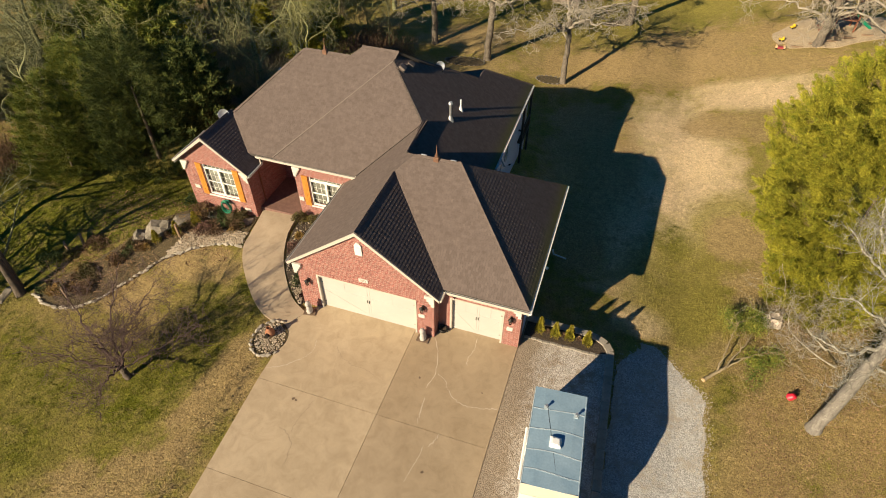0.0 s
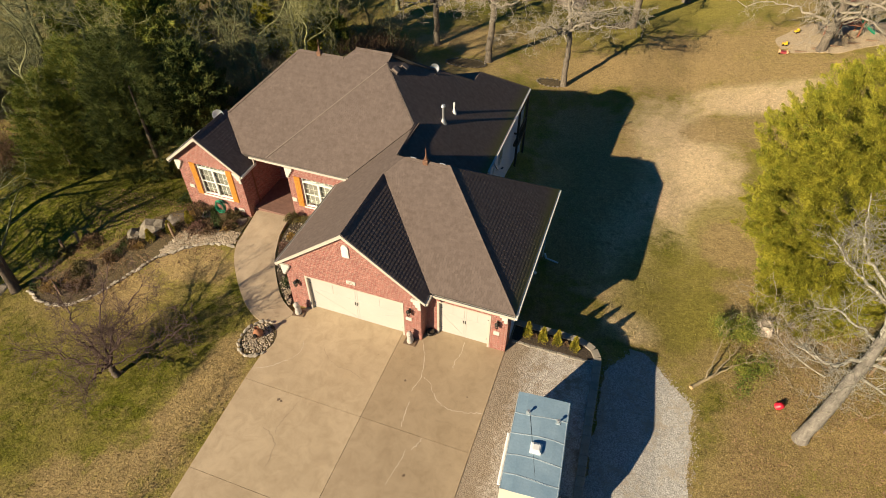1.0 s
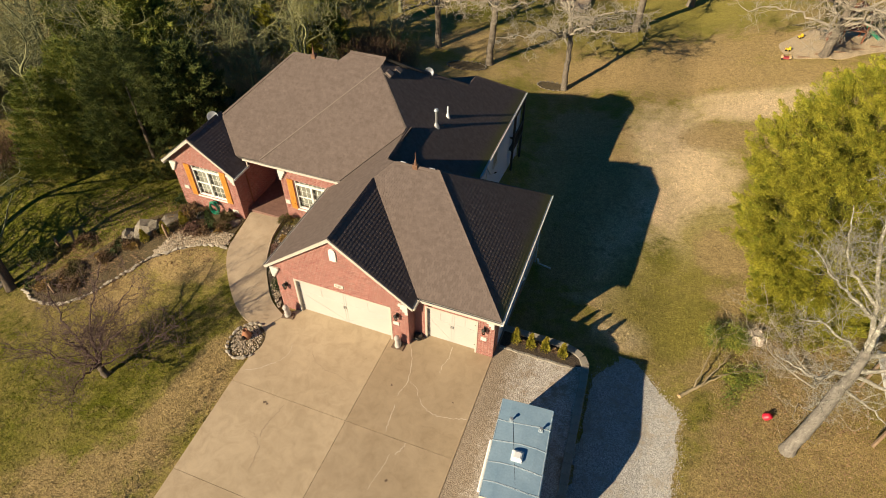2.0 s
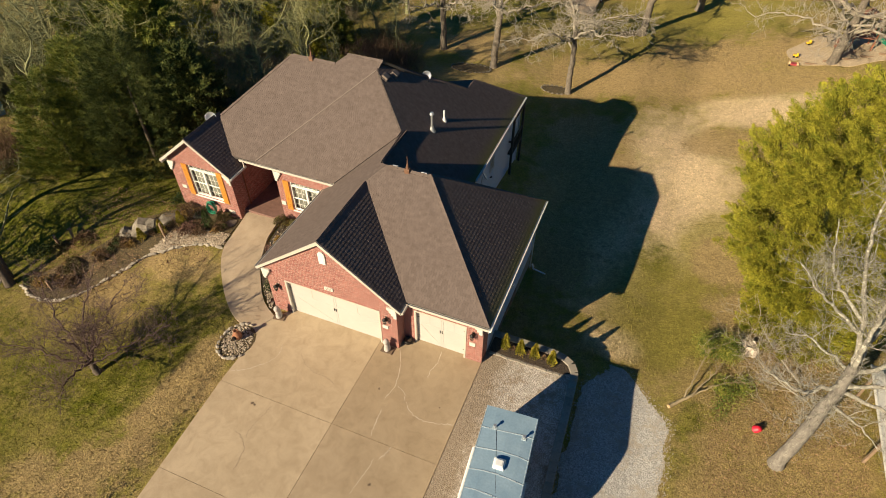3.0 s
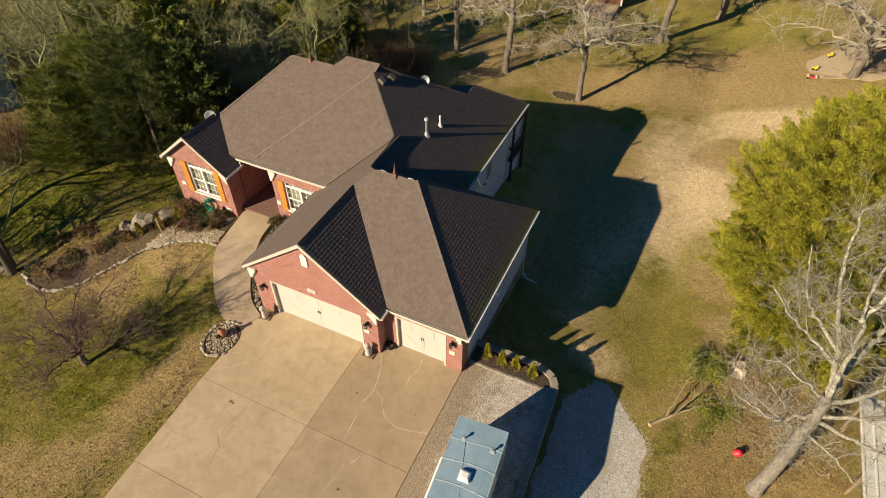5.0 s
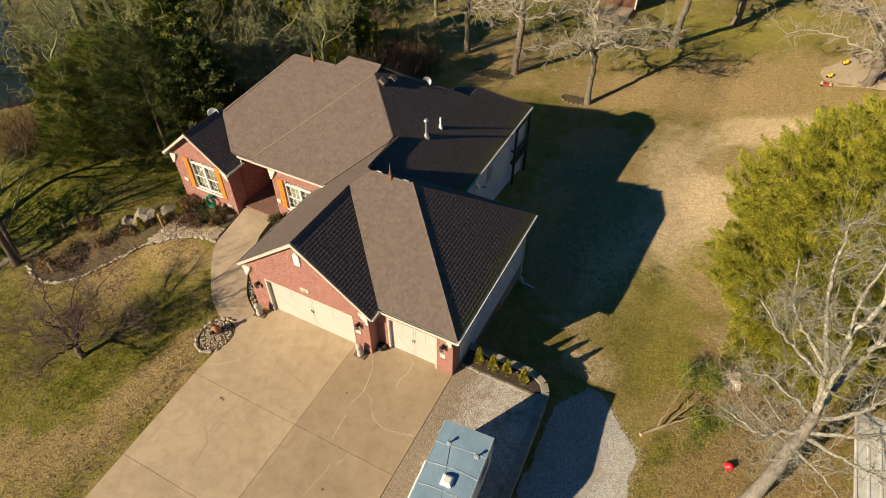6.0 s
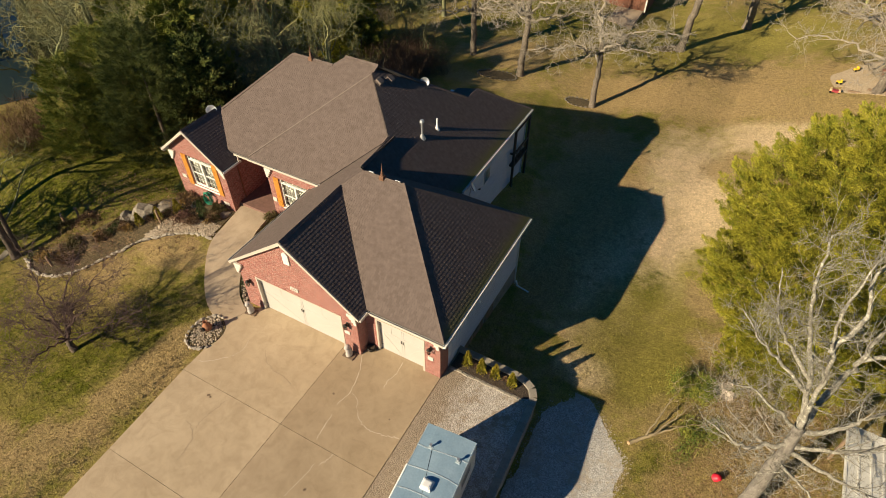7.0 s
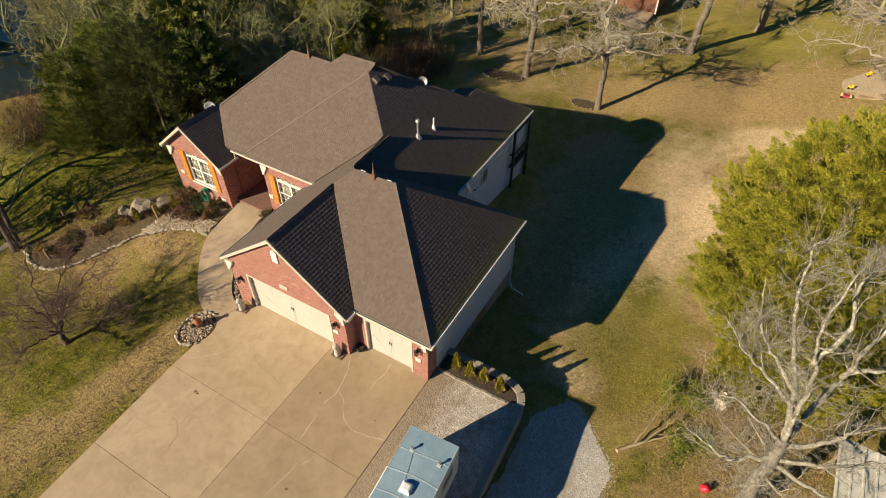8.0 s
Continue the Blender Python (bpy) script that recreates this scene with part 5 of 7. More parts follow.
def shrub(x, y, r, h, mat, label, seed, z=None, count=900, name="shrub", cone=False, size=0.09):
    z0 = ground_z(x, y) + 0.03 if z is None else z
    t = thing(name, label, "shrub", (x, y, z0), "garden shrubs")

    def place(rng):
        a, u = rng.uniform(0, 2 * math.pi), rng.random()
        if cone:
            f = rng.random() ** 0.4
            rr = r * (1 - u) ** 0.6 * f * (1 + 0.2 * math.sin(5 * a + 9 * u))
            return np.array((rr * math.cos(a), rr * math.sin(a), h * (0.04 + 0.96 * u))), np.array((math.cos(a), math.sin(a), 0.9))
        f = rng.random() ** 0.33
        b = math.asin(rng.uniform(-0.3, 1))
        k = 1 + 0.18 * math.sin(3 * a + seed) + 0.14 * math.sin(7 * a + 4 * b)
        d = np.array((math.cos(a) * math.cos(b), math.sin(a) * math.cos(b), math.sin(b)))
        return np.array((d[0] * r * f * k, d[1] * r * f * k, h * (0.35 + 0.6 * d[2] * f * k))), d

    part("foliage", leaf_mass(seed, count, size, place), mat, t)
    bm = bmesh.new()
    rng = np.random.default_rng(seed)
    for k in range(5):
        a = rng.uniform(0, 6.28)
        add_cyl(bm, (0, 0, -0.05), (math.cos(a) * r * 0.5 * (not cone), math.sin(a) * r * 0.5 * (not cone), h * 0.6), 0.015, 0.006, 5)
    part("stems", bm, M_BARKD, t)
    return t


def rock_mesh(seed, sx, sy, sz, rough=0.25, sub=2):
    bm = bmesh.new()
    bmesh.ops.create_icosphere(bm, subdivisions=sub, radius=1)
    o = Vector((seed * 3.7, seed * 1.3, 0))
    for v in bm.verts:
        d = v.co.normalized()
        k = 1 + rough * noise.noise(d * 1.6 + o) + rough * 0.5 * noise.noise(d * 4 + o)
        v.co = Vector((d.x * sx * k, d.y * sy * k, max(-0.35, d.z) * sz * k))
    return bm


# planting beds
edge = catmull([(-16.3, 1.95, 0), (-17.4, 1.85, 0), (-18.5, 1.35, 0), (-19.4, 0.75, 0), (-20.2, 0.1, 0), (-20.9, -0.95, 0), (-21.8, -2.3, 0), (-22.6, -3.4, 0), (-23.7, -3.95, 0), (-25.2, -3.9, 0), (-26.6, -3.45, 0)], 6)
back = catmull([(-16.6, 4.4, 0), (-17.9, 4.4, 0), (-19.4, 4.3, 0), (-20.9, 4.0, 0), (-22.3, 2.7, 0), (-23.0, 1.4, 0), (-23.6, 0.4, 0), (-24.6, -0.8, 0), (-25.5, -1.6, 0), (-26.3, -2.5, 0), (-26.9, -3.1, 0)], 6)
bed = part("garden_bed", band(edge, back, 0.04, 8), M_LEAFBED)
tagged(bed, "leaf-strewn planting bed curving away from the house", "garden bed", kind="structure")
bl = catmull([(-11.0, -0.9, 0), (-11.9, -0.1, 0), (-13.0, 1.3, 0), (-13.8, 3.1, 0), (-14.1, 4.7, 0)], 6)
br = catmull([(-10.82, -0.7, 0), (-10.85, 0.6, 0), (-10.9, 2.2, 0), (-10.95, 4.0, 0), (-10.9, 5.4, 0)], 6)
bed2 = part("garden_bed", band(bl, br, 0.05, 6), M_MULCH)
tagged(bed2, "dark mulched bed between the walk and garage wall", "garden bed", kind="structure")
mulch = part("mulch_bed", prism([(0.1, 0.85, 0.03), (3.7, 0.85, 0.03), (4.0, 1.0, 0.03), (3.9, 1.4, 0.03), (3.3, 1.72, 0.03), (0.1, 1.72, 0.03)], (0, 0, -0.2)), M_MULCH)
tagged(mulch, "dark mulch behind low edging blocks", "mulch bed", kind="structure")

# rocks: loose river rock is one heap each, edging stones are counted
def rock_heap(name, label, seed, count, pick, lo=0.04, hi=0.1, mat=None):
    rng = np.random.default_rng(seed)
    vs, fs = [], []
    ico = bmesh.new()
    bmesh.ops.create_icosphere(ico, subdivisions=1, radius=1)
    iv = np.array([v.co[:] for v in ico.verts])
    ifc = [[v.index for v in f.verts] for f in ico.faces]
    ico.free()
    for _ in range(count):
        x, y, z = pick(rng)
        s = rng.uniform(lo, hi)
        k = iv * np.array((rng.uniform(0.8, 1.5), rng.uniform(0.7, 1.1), rng.uniform(0.5, 0.8))) * s * rng.uniform(0.8, 1.2, (len(iv), 1))
        a = rng.uniform(0, 6.28)
        k = k @ np.array(((math.cos(a), -math.sin(a), 0), (math.sin(a), math.cos(a), 0), (0, 0, 1)))
        n = len(vs)
        vs += list(k + np.array((x, y, z)))
        fs += [tuple(n + q for q in f) for f in ifc]
    return tagged(part(name, (vs, fs), mat or M_ROCK), label, "rocks", kind="stuff")


def bed_band(rng):
    i = rng.integers(0, 22)
    f = rng.random()
    e, b = edge[i].lerp(edge[i + 1], f), back[i].lerp(back[i + 1], f)
    wid = 0.42 if i < 16 else 0.42 * (23 - i) / 7
    q = e.lerp(b, rng.uniform(0.03, wid))
    return q.x + rng.normal(0, 0.05), q.y + rng.normal(0, 0.05), ground_z(q.x, q.y) + 0.07 + rng.uniform(0, 0.03)


def island_spot(rng):
    a, r = rng.uniform(0, 6.28), rng.random() ** 0.5
    x, y = -11.25 + 0.72 * r * math.cos(a) - 0.1 * r * math.sin(a), -3.25 + 0.9 * r * math.sin(a)
    return x, y, walk_z(x, y) + 0.05


def side_spot(rng):
    k, f = rng.integers(0, len(bl) - 1), rng.random()
    q = bl[k].lerp(bl[k + 1], f).lerp(br[k].lerp(br[k + 1], f), rng.uniform(0.02, 0.45))
    return q.x, q.y, ground_z(q.x, q.y) + 0.08


rock_heap("river_rock", "tan and white river rock along the bed's edge", 3, 1900, bed_band, 0.03, 0.07)
rock_heap("river_rock", "mixed river rock on the small island bed", 4, 420, island_spot, 0.025, 0.06)
rock_heap("river_rock", "brown river rock beside the walk", 5, 420, side_spot, 0.025, 0.055)
def lane_verge(rng):
    k = int(rng.integers(150, len(YL) - 1))
    q = (lr if rng.random() < 0.7 else ll)[k]
    x, y = q.x + rng.normal(0.02, 0.16), q.y + rng.normal(0, 0.1)
    return x, y, ground_z(x, y) + 0.022


rock_heap("loose_gravel", "pale gravel scattered along the lane's edges", 6, 2600, lane_verge, 0.012, 0.032, M_EDGE)
island_ground = part("island_bed", prism([(-11.25 + 0.8 * math.cos(a), -3.25 + 1.0 * math.sin(a), walk_z(-11.3, -3.2) + 0.03) for a in np.linspace(0, 6.1, 18)], (0, 0, -0.3)), M_LEAFBED)
tagged(island_ground, "small island bed between lawn and driveway", "garden bed", kind="structure")

STONES = [mesh_of("edging_stone", [v.co[:] for v in b.verts], [[v.index for v in f.verts] for f in b.faces], M_EDGE) for b in [rock_mesh(k + 2, 0.2, 0.12, 0.10, 0.75, 1) for k in range(5)]]
STONES_G = [mesh_of("edging_stone", [v.co[:] for v in b.verts], [[v.index for v in f.verts] for f in b.faces], M_BOULDER) for b in [rock_mesh(k + 32, 0.19, 0.11, 0.09, 0.3, 1) for k in range(5)]]
edging = thing("bed_edging", "row of rough pale edging stones round the bed", "stone edging", kind="structure")
d = 0.0
for i, (p, q) in enumerate(zip(edge, edge[1:])):
    seg = (q - p).length
    while d < seg:
        c = p.lerp(q, d / seg)
        o = part("stone", STONES[int(RNG.integers(0, 5))], None, edging)
        s = RNG.uniform(0.6, 1.05) * (1.0 if i < 34 else 0.9)
        o.matrix_basis = pose(c.x + RNG.normal(0, 0.03), c.y + RNG.normal(0, 0.03), ground_z(c.x, c.y) + 0.08, 0, 0, math.degrees(math.atan2(q.y - p.y, q.x - p.x)) + RNG.normal(0, 12)) @ Matrix.Scale(s, 4)
        d += RNG.uniform(0.18, 0.28)
    d -= seg
edging2 = thing("island_edging", "ring of pale stones round the island bed", "stone edging", kind="structure")
for k in range(15):
    a = 1.5 + k * 0.29
    o = part("stone", STONES[k % 5], None, edging2)
    o.matrix_basis = pose(-11.25 + 0.84 * math.cos(a), -3.25 + 1.05 * math.sin(a), walk_z(-11.3, -3.2) + 0.05, 0, 0, math.degrees(a) + 90) @ Matrix.Scale(RNG.uniform(0.5, 0.85), 4)
edging3 = thing("backyard_edging", "ring of pale stones round backyard tree beds", "stone edging", kind="structure")
for cx, cy, rx, ry in ((-4.6, 34.4, 1.35, 0.8), (-0.4, 48.6, 1.2, 0.8), (-13.2, 35.0, 2.0, 0.9), (0.5, 49.1, 0.8, 0.6)):
    n = int(9 * (rx + ry))
    for k in range(n):
        a = 2 * math.pi * k / n
        x, y = cx + rx * math.cos(a), cy + ry * math.sin(a)
        o = part("stone", STONES_G[k % 5], None, edging3)
        o.matrix_basis = pose(x, y, ground_z(x, y) + 0.08, 0, 0, math.degrees(a) + 90) @ Matrix.Scale(RNG.uniform(0.6, 1.0), 4)
    b = part("tree_bed", prism([(cx + rx * 0.95 * math.cos(a), cy + ry * 0.95 * math.sin(a), ground_z(cx + rx * 0.95 * math.cos(a), cy + ry * 0.95 * math.sin(a)) + 0.06) for a in np.linspace(0, 6.0, 16)], (0, 0, -0.3)), M_LEAFBED)
    tagged(b, "dark soil bed ringed by stones", "garden bed", kind="structure")
for k, (x, y, a, b, c) in enumerate([(-21.65, 2.0, 1.0, 0.7, 0.75), (-20.7, 3.0, 0.95, 0.55, 0.55), (-22.6, 1.2, 0.5, 0.45, 0.5), (-17.0, 3.9, 0.5, 0.25, 0.2), (-19.3, 3.9, 0.35, 0.3, 0.35), (-28.3, -4.0, 0.8, 0.35, 0.15)]):
    r = part("boulder", rock_mesh(k + 11, a * 0.9, b, c * 0.75, 0.6, 2), M_BOULDER)
    r.matrix_basis = pose(x, y, ground_z(x, y) + 0.08 * c, 0, 0, 25 + 17 * k)
    tagged(r, ("large weathered grey boulder in the bed", "flat grey rock beside shrubs")[k > 2], "boulder", "boulders")

# retaining wall of blocks
wallpath = catmull([(0.1, 1.86, 0), (1.3, 1.86, 0), (2.6, 1.84, 0), (3.3, 1.76, 0), (3.85, 1.5, 0), (4.13, 1.05, 0), (4.2, 0.4, 0), (4.26, -1.0, 0), (4.37, -4.0, 0), (4.6, -9.0, 0), (4.8, -16.0, 0), (5.0, -30.0, 0)], 10)
rw = thing("retaining_wall", "curved retaining wall of tan concrete blocks", "retaining wall", kind="structure")
blk = box(-0.2, -0.155, 0, 0.2, 0.155, 0.195, bevel=0.012)
cap = box(-0.225, -0.18, 0, 0.225, 0.18, 0.09, bevel=0.014)
BLOCK = mesh_of("block", [v.co[:] for v in blk.verts], [[v.index for v in f.verts] for f in blk.faces], M_BLOCK)
CAP = mesh_of("cap_block", [v.co[:] for v in cap.verts], [[v.index for v in f.verts] for f in cap.faces], M_BLOCK)


def along(path, step, start=0.0):
    d = start
    for p, q in zip(path, path[1:]):
        seg = (q - p).length
        while d < seg:
            c = p.lerp(q, d / seg)
            yield c.x, c.y, math.degrees(math.atan2(q.y - p.y, q.x - p.x))
            d += step
        d -= seg


for course in range(8):
    if course == 7:
        for x, y, a in along(wallpath, 0.455):
            if y > -14:
                part("cap_block", CAP, None, rw).matrix_basis = pose(x, y, 0.0, 0, RNG.normal(0, 0.5), a + RNG.normal(0, 0.8))
    else:
        for x, y, a in along(wallpath, 0.405, 0.2 * (course % 2)):
            if y > -14 and (course > 3 or y > -3):
                part("block", BLOCK, None, rw).matrix_basis = pose(x, y, -1.4 + 0.2 * course, 0, 0, a + RNG.normal(0, 0.8))
core = prism([(p.x, p.y, -0.06) for p in wallpath[::4]] + [(3.9, -30, -0.06), (3.9, 1.0, -0.06), (3.4, 1.5, -0.06), (0.1, 1.6, -0.06)], (0, 0, -1.5))
part("core", core, M_BLOCK, rw)
ie = thing("bed_kerb", "low row of pale edging blocks in front of the mulch", "edging blocks", kind="structure")
kb = box(-0.14, -0.07, 0, 0.14, 0.07, 0.07, bevel=0.02)
KERB = mesh_of("kerb_block", [v.co[:] for v in kb.verts], [[v.index for v in f.verts] for f in kb.faces], M_BLOCK)
for k in range(12):
    part("block", KERB, None, ie).matrix_basis = pose(0.3 + 0.31 * k, 0.74 + 0.02 * math.sin(k * 2.0), -0.03, 0, 0, RNG.normal(0, 4))
for k, x in enumerate((0.78, 1.52, 2.2, 3.03)):
    shrub(x, 1.22 - 0.05 * (k % 2), 0.24, 1.09 - 0.03 * k, M_ARBOR, "small golden-green arborvitae in the mulch bed", 60 + k, 0.03, 1500, "arborvitae", True, 0.07)
for k, x in enumerate((1.15, 1.9, 2.65)):
    shrub(x, 1.3, 0.14, 0.2, M_SHRUBB, "small dry brown plant between evergreens", 70 + k, 0.03, 160, "dry_plant", size=0.06)

# shrubs in the beds
for k, (x, y, h, r) in enumerate([(-19.75, 2.85, 1.05, 0.3), (-18.25, 3.35, 1.15, 0.32), (-20.45, 1.95, 0.95, 0.27), (-21.3, 1.15, 0.9, 0.26)]):
    shrub(x, y, r, h, M_ARBOR if k != 1 else M_SHRUBG, "small upright evergreen in the rock bed", 80 + k, None, 1100, "upright_evergreen", True, 0.075)
SHRUBS = [(-17.5, 4.0, 0.5, 0.75, M_SHRUB), (-17.3, 3.3, 0.5, 0.5, M_SHRUBB), (-19.0, 2.5, 0.65, 0.55, M_SHRUBR), (-18.2, 2.6, 0.5, 0.45, M_SHRUBB), (-20.1, 4.0, 0.7, 0.7, M_SHRUBB),
          (-19.3, 4.1, 0.45, 0.5, M_SHRUBB), (-22.0, 0.6, 0.5, 0.4, M_SHRUBB), (-22.9, -0.5, 0.6, 0.5, M_SHRUBB), (-24.2, -1.6, 0.7, 0.6, M_SHRUB), (-25.2, -3.0, 0.6, 0.55, M_SHRUBY),
          (-23.6, -2.6, 0.7, 0.6, M_SHRUBB), (-14.0, 4.75, 0.5, 0.75, M_SHRUB), (-13.0, 4.8, 0.5, 0.7, M_SHRUB), (-13.0, 2.4, 0.55, 0.75, M_SHRUBR), (-13.35, 3.5, 0.3, 0.35, M_SHRUBY),
          (-11.45, 0.35, 0.6, 0.85, M_SHRUBG), (-12.2, 1.5, 0.45, 0.6, M_SHRUB), (-11.5, 2.6, 0.5, 0.6, M_SHRUBR), (-27.3, -1.3, 0.8, 0.8, M_SHRUBG), (-26.2, -0.6, 0.6, 0.5, M_SHRUB), (-25.0, 0.2, 0.9, 0.5, M_SHRUBB), (-21.2, 4.6, 0.7, 0.6, M_SHRUBG)]
for k, (x, y, r, h, mat) in enumerate(SHRUBS):
    lab = {M_SHRUB: "rounded olive shrub in the planting bed", M_SHRUBR: "low russet winter shrub in the bed", M_SHRUBB: "dry brown winter shrub in the bed", M_SHRUBY: "yellow clump of dry ornamental grass", M_SHRUBG: "leafy green shrub at the bed's edge"}[mat]
    shrub(x, y, r * 0.82, h * 0.9, mat, lab, 100 + k, None, int(900 * r / 0.5), size=0.075)
FILL = ((M_SHRUBG, "small green winter plant in the bed"), (M_SHRUBB, "small dry brown plant in the bed"), (M_SHRUB, "small olive plant in the bed"), (M_SHRUBY, "straw-coloured grass tuft in the bed"))
pick = np.random.default_rng(77)
for k in range(60):
    i = int(pick.integers(3, len(edge) - 3))
    q = edge[i].lerp(back[i], pick.uniform(0.45, 0.95))
    mat, lab = FILL[k % 4]
    shrub(q.x + pick.normal(0, 0.2), q.y + pick.normal(0, 0.2), pick.uniform(0.16, 0.32), pick.uniform(0.2, 0.45), mat, lab, 400 + k, None, 260, "bed_plant", size=0.065)
for x, y, h, lean in ((-26.5, -0.5, 0.9, 8), (-25.9, 0.1, 0.85, -6), (-20.15, 1.75, 1.0, 3), (-24.3, -3.2, 0.8, 2)):
    t = thing("garden_post", "weathered wooden post standing in the bed", "post", (x, y, ground_z(x, y)), "garden posts", turn=lean * 3)
    part("shaft", box(-0.06, -0.06, -0.1, 0.06, 0.06, h, bevel=0.012, m=pose(0, 0, 0, lean, lean * 0.5, 0)), M_TIMBER, t)
    part("top", cyl((0, 0, h - 0.02), (0, 0, h + 0.05), 0.085, 0.03, 4), M_TIMBER, t)


# ---- trees ----
def branch_tree(seed, height, r0, levels=4, spread=0.9, lean=(0, 0), forks=(3, 5), gnarl=0.25, first=0.5, up=0.25, shrink=0.62, trunk=0.45, thin=0.007):
    """Trunk and limbs as tapered tubes: returns trunk and limb meshes as (verts, faces)."""
    rng = np.random.default_rng(seed)
    out = {0: ([], []), 1: ([], [])}

    def tube(pts, rad, n, key):
        vs, fs = out[key]
        base = len(vs)
        for i, (p, r) in enumerate(zip(pts, rad)):
            d = pts[min(i + 1, len(pts) - 1)] - pts[max(i - 1, 0)]
            d /= np.linalg.norm(d) + 1e-9
            a = np.cross(d, (0.31, 0.74, 0.59))
            a /= np.linalg.norm(a) + 1e-9
            b = np.cross(d, a)
            for k in range(n):
                t = 2 * math.pi * k / n
                vs.append(p + r * (a * math.cos(t) + b * math.sin(t)))
        for i in range(len(pts) - 1):
            for k in range(n):
                q, w = base + i * n + k, base + i * n + (k + 1) % n
                fs.append((q, w, w + n, q + n))

    def grow(p, d, length, r, level):
        n = (9, 6, 5, 4, 3, 3)[level]
        segs = (7, 6, 5, 4, 3, 3)[level]
        pts, rad = [p], [r]
        for i in range(segs):
            d = d + rng.normal(0, gnarl * (0.05 if level == 0 else 0.35 + 0.4 * level), 3) * 0.55 + np.array((0, 0, up * 0.2 if level else 0.05))
            d /= np.linalg.norm(d)
            p = p + d * length / segs
            pts.append(p)
            rad.append(max(thin, r * (1 - (0.5 if level < levels - 1 else 0.8) * (i + 1) / segs)))
        if level == 0:
            rad[0] *= 1.35
        tube(pts, rad, n, 0 if level == 0 else 1)
        if level >= levels - 1:
            return
        count = int(rng.integers(*forks)) + (2 if level == 0 else 0) + (2 if level == levels - 2 else 0)
        lo = first if level == 0 else 0.25
        for k in range(count):
            f = lo + (1 - lo) * (k + rng.uniform(0.1, 0.9)) / count
            i = min(int(f * segs), segs - 1)
            q = pts[i] + (pts[i + 1] - pts[i]) * (f * segs - i)
            side = rng.normal(0, 1, 3)
            side -= d * (side @ d)
            side /= np.linalg.norm(side)
            nd = d * rng.uniform(0.3, 0.8) + side * spread * rng.uniform(0.7, 1.2)
            nd[2] += up * 0.5
            nd /= np.linalg.norm(nd)
            grow(q, nd, length * shrink * rng.uniform(0.7, 1.2), max(thin, rad[i] * rng.uniform(0.36, 0.56)), level + 1)
        grow(pts[-1], d, length * shrink, rad[-1], level + 1)

    d0 = np.array((lean[0], lean[1], 1.0))
    grow(np.zeros(3), d0 / np.linalg.norm(d0), height * trunk, r0, 0)
    return out[0], out[1]


def tube_into(mesh, pts, rad, n):
    """Adds a tapered tube along a line of points to (verts, faces)."""
    vs, fs = mesh
    base = len(vs)
    for i, (p, r) in enumerate(zip(pts, rad)):
        d = pts[min(i + 1, len(pts) - 1)] - pts[max(i - 1, 0)]
        d = d / (np.linalg.norm(d) + 1e-9)
        a = np.cross(d, (0.31, 0.74, 0.59))
        a /= np.linalg.norm(a) + 1e-9
        b = np.cross(d, a)
        for k in range(n):
            t = 2 * math.pi * k / n
            vs.append(p + r * (a * math.cos(t) + b * math.sin(t)))
    for i in range(len(pts) - 1):
        for k in range(n):
            q, w = base + i * n + k, base + i * n + (k + 1) % n
            fs.append((q, w, w + n, q + n))


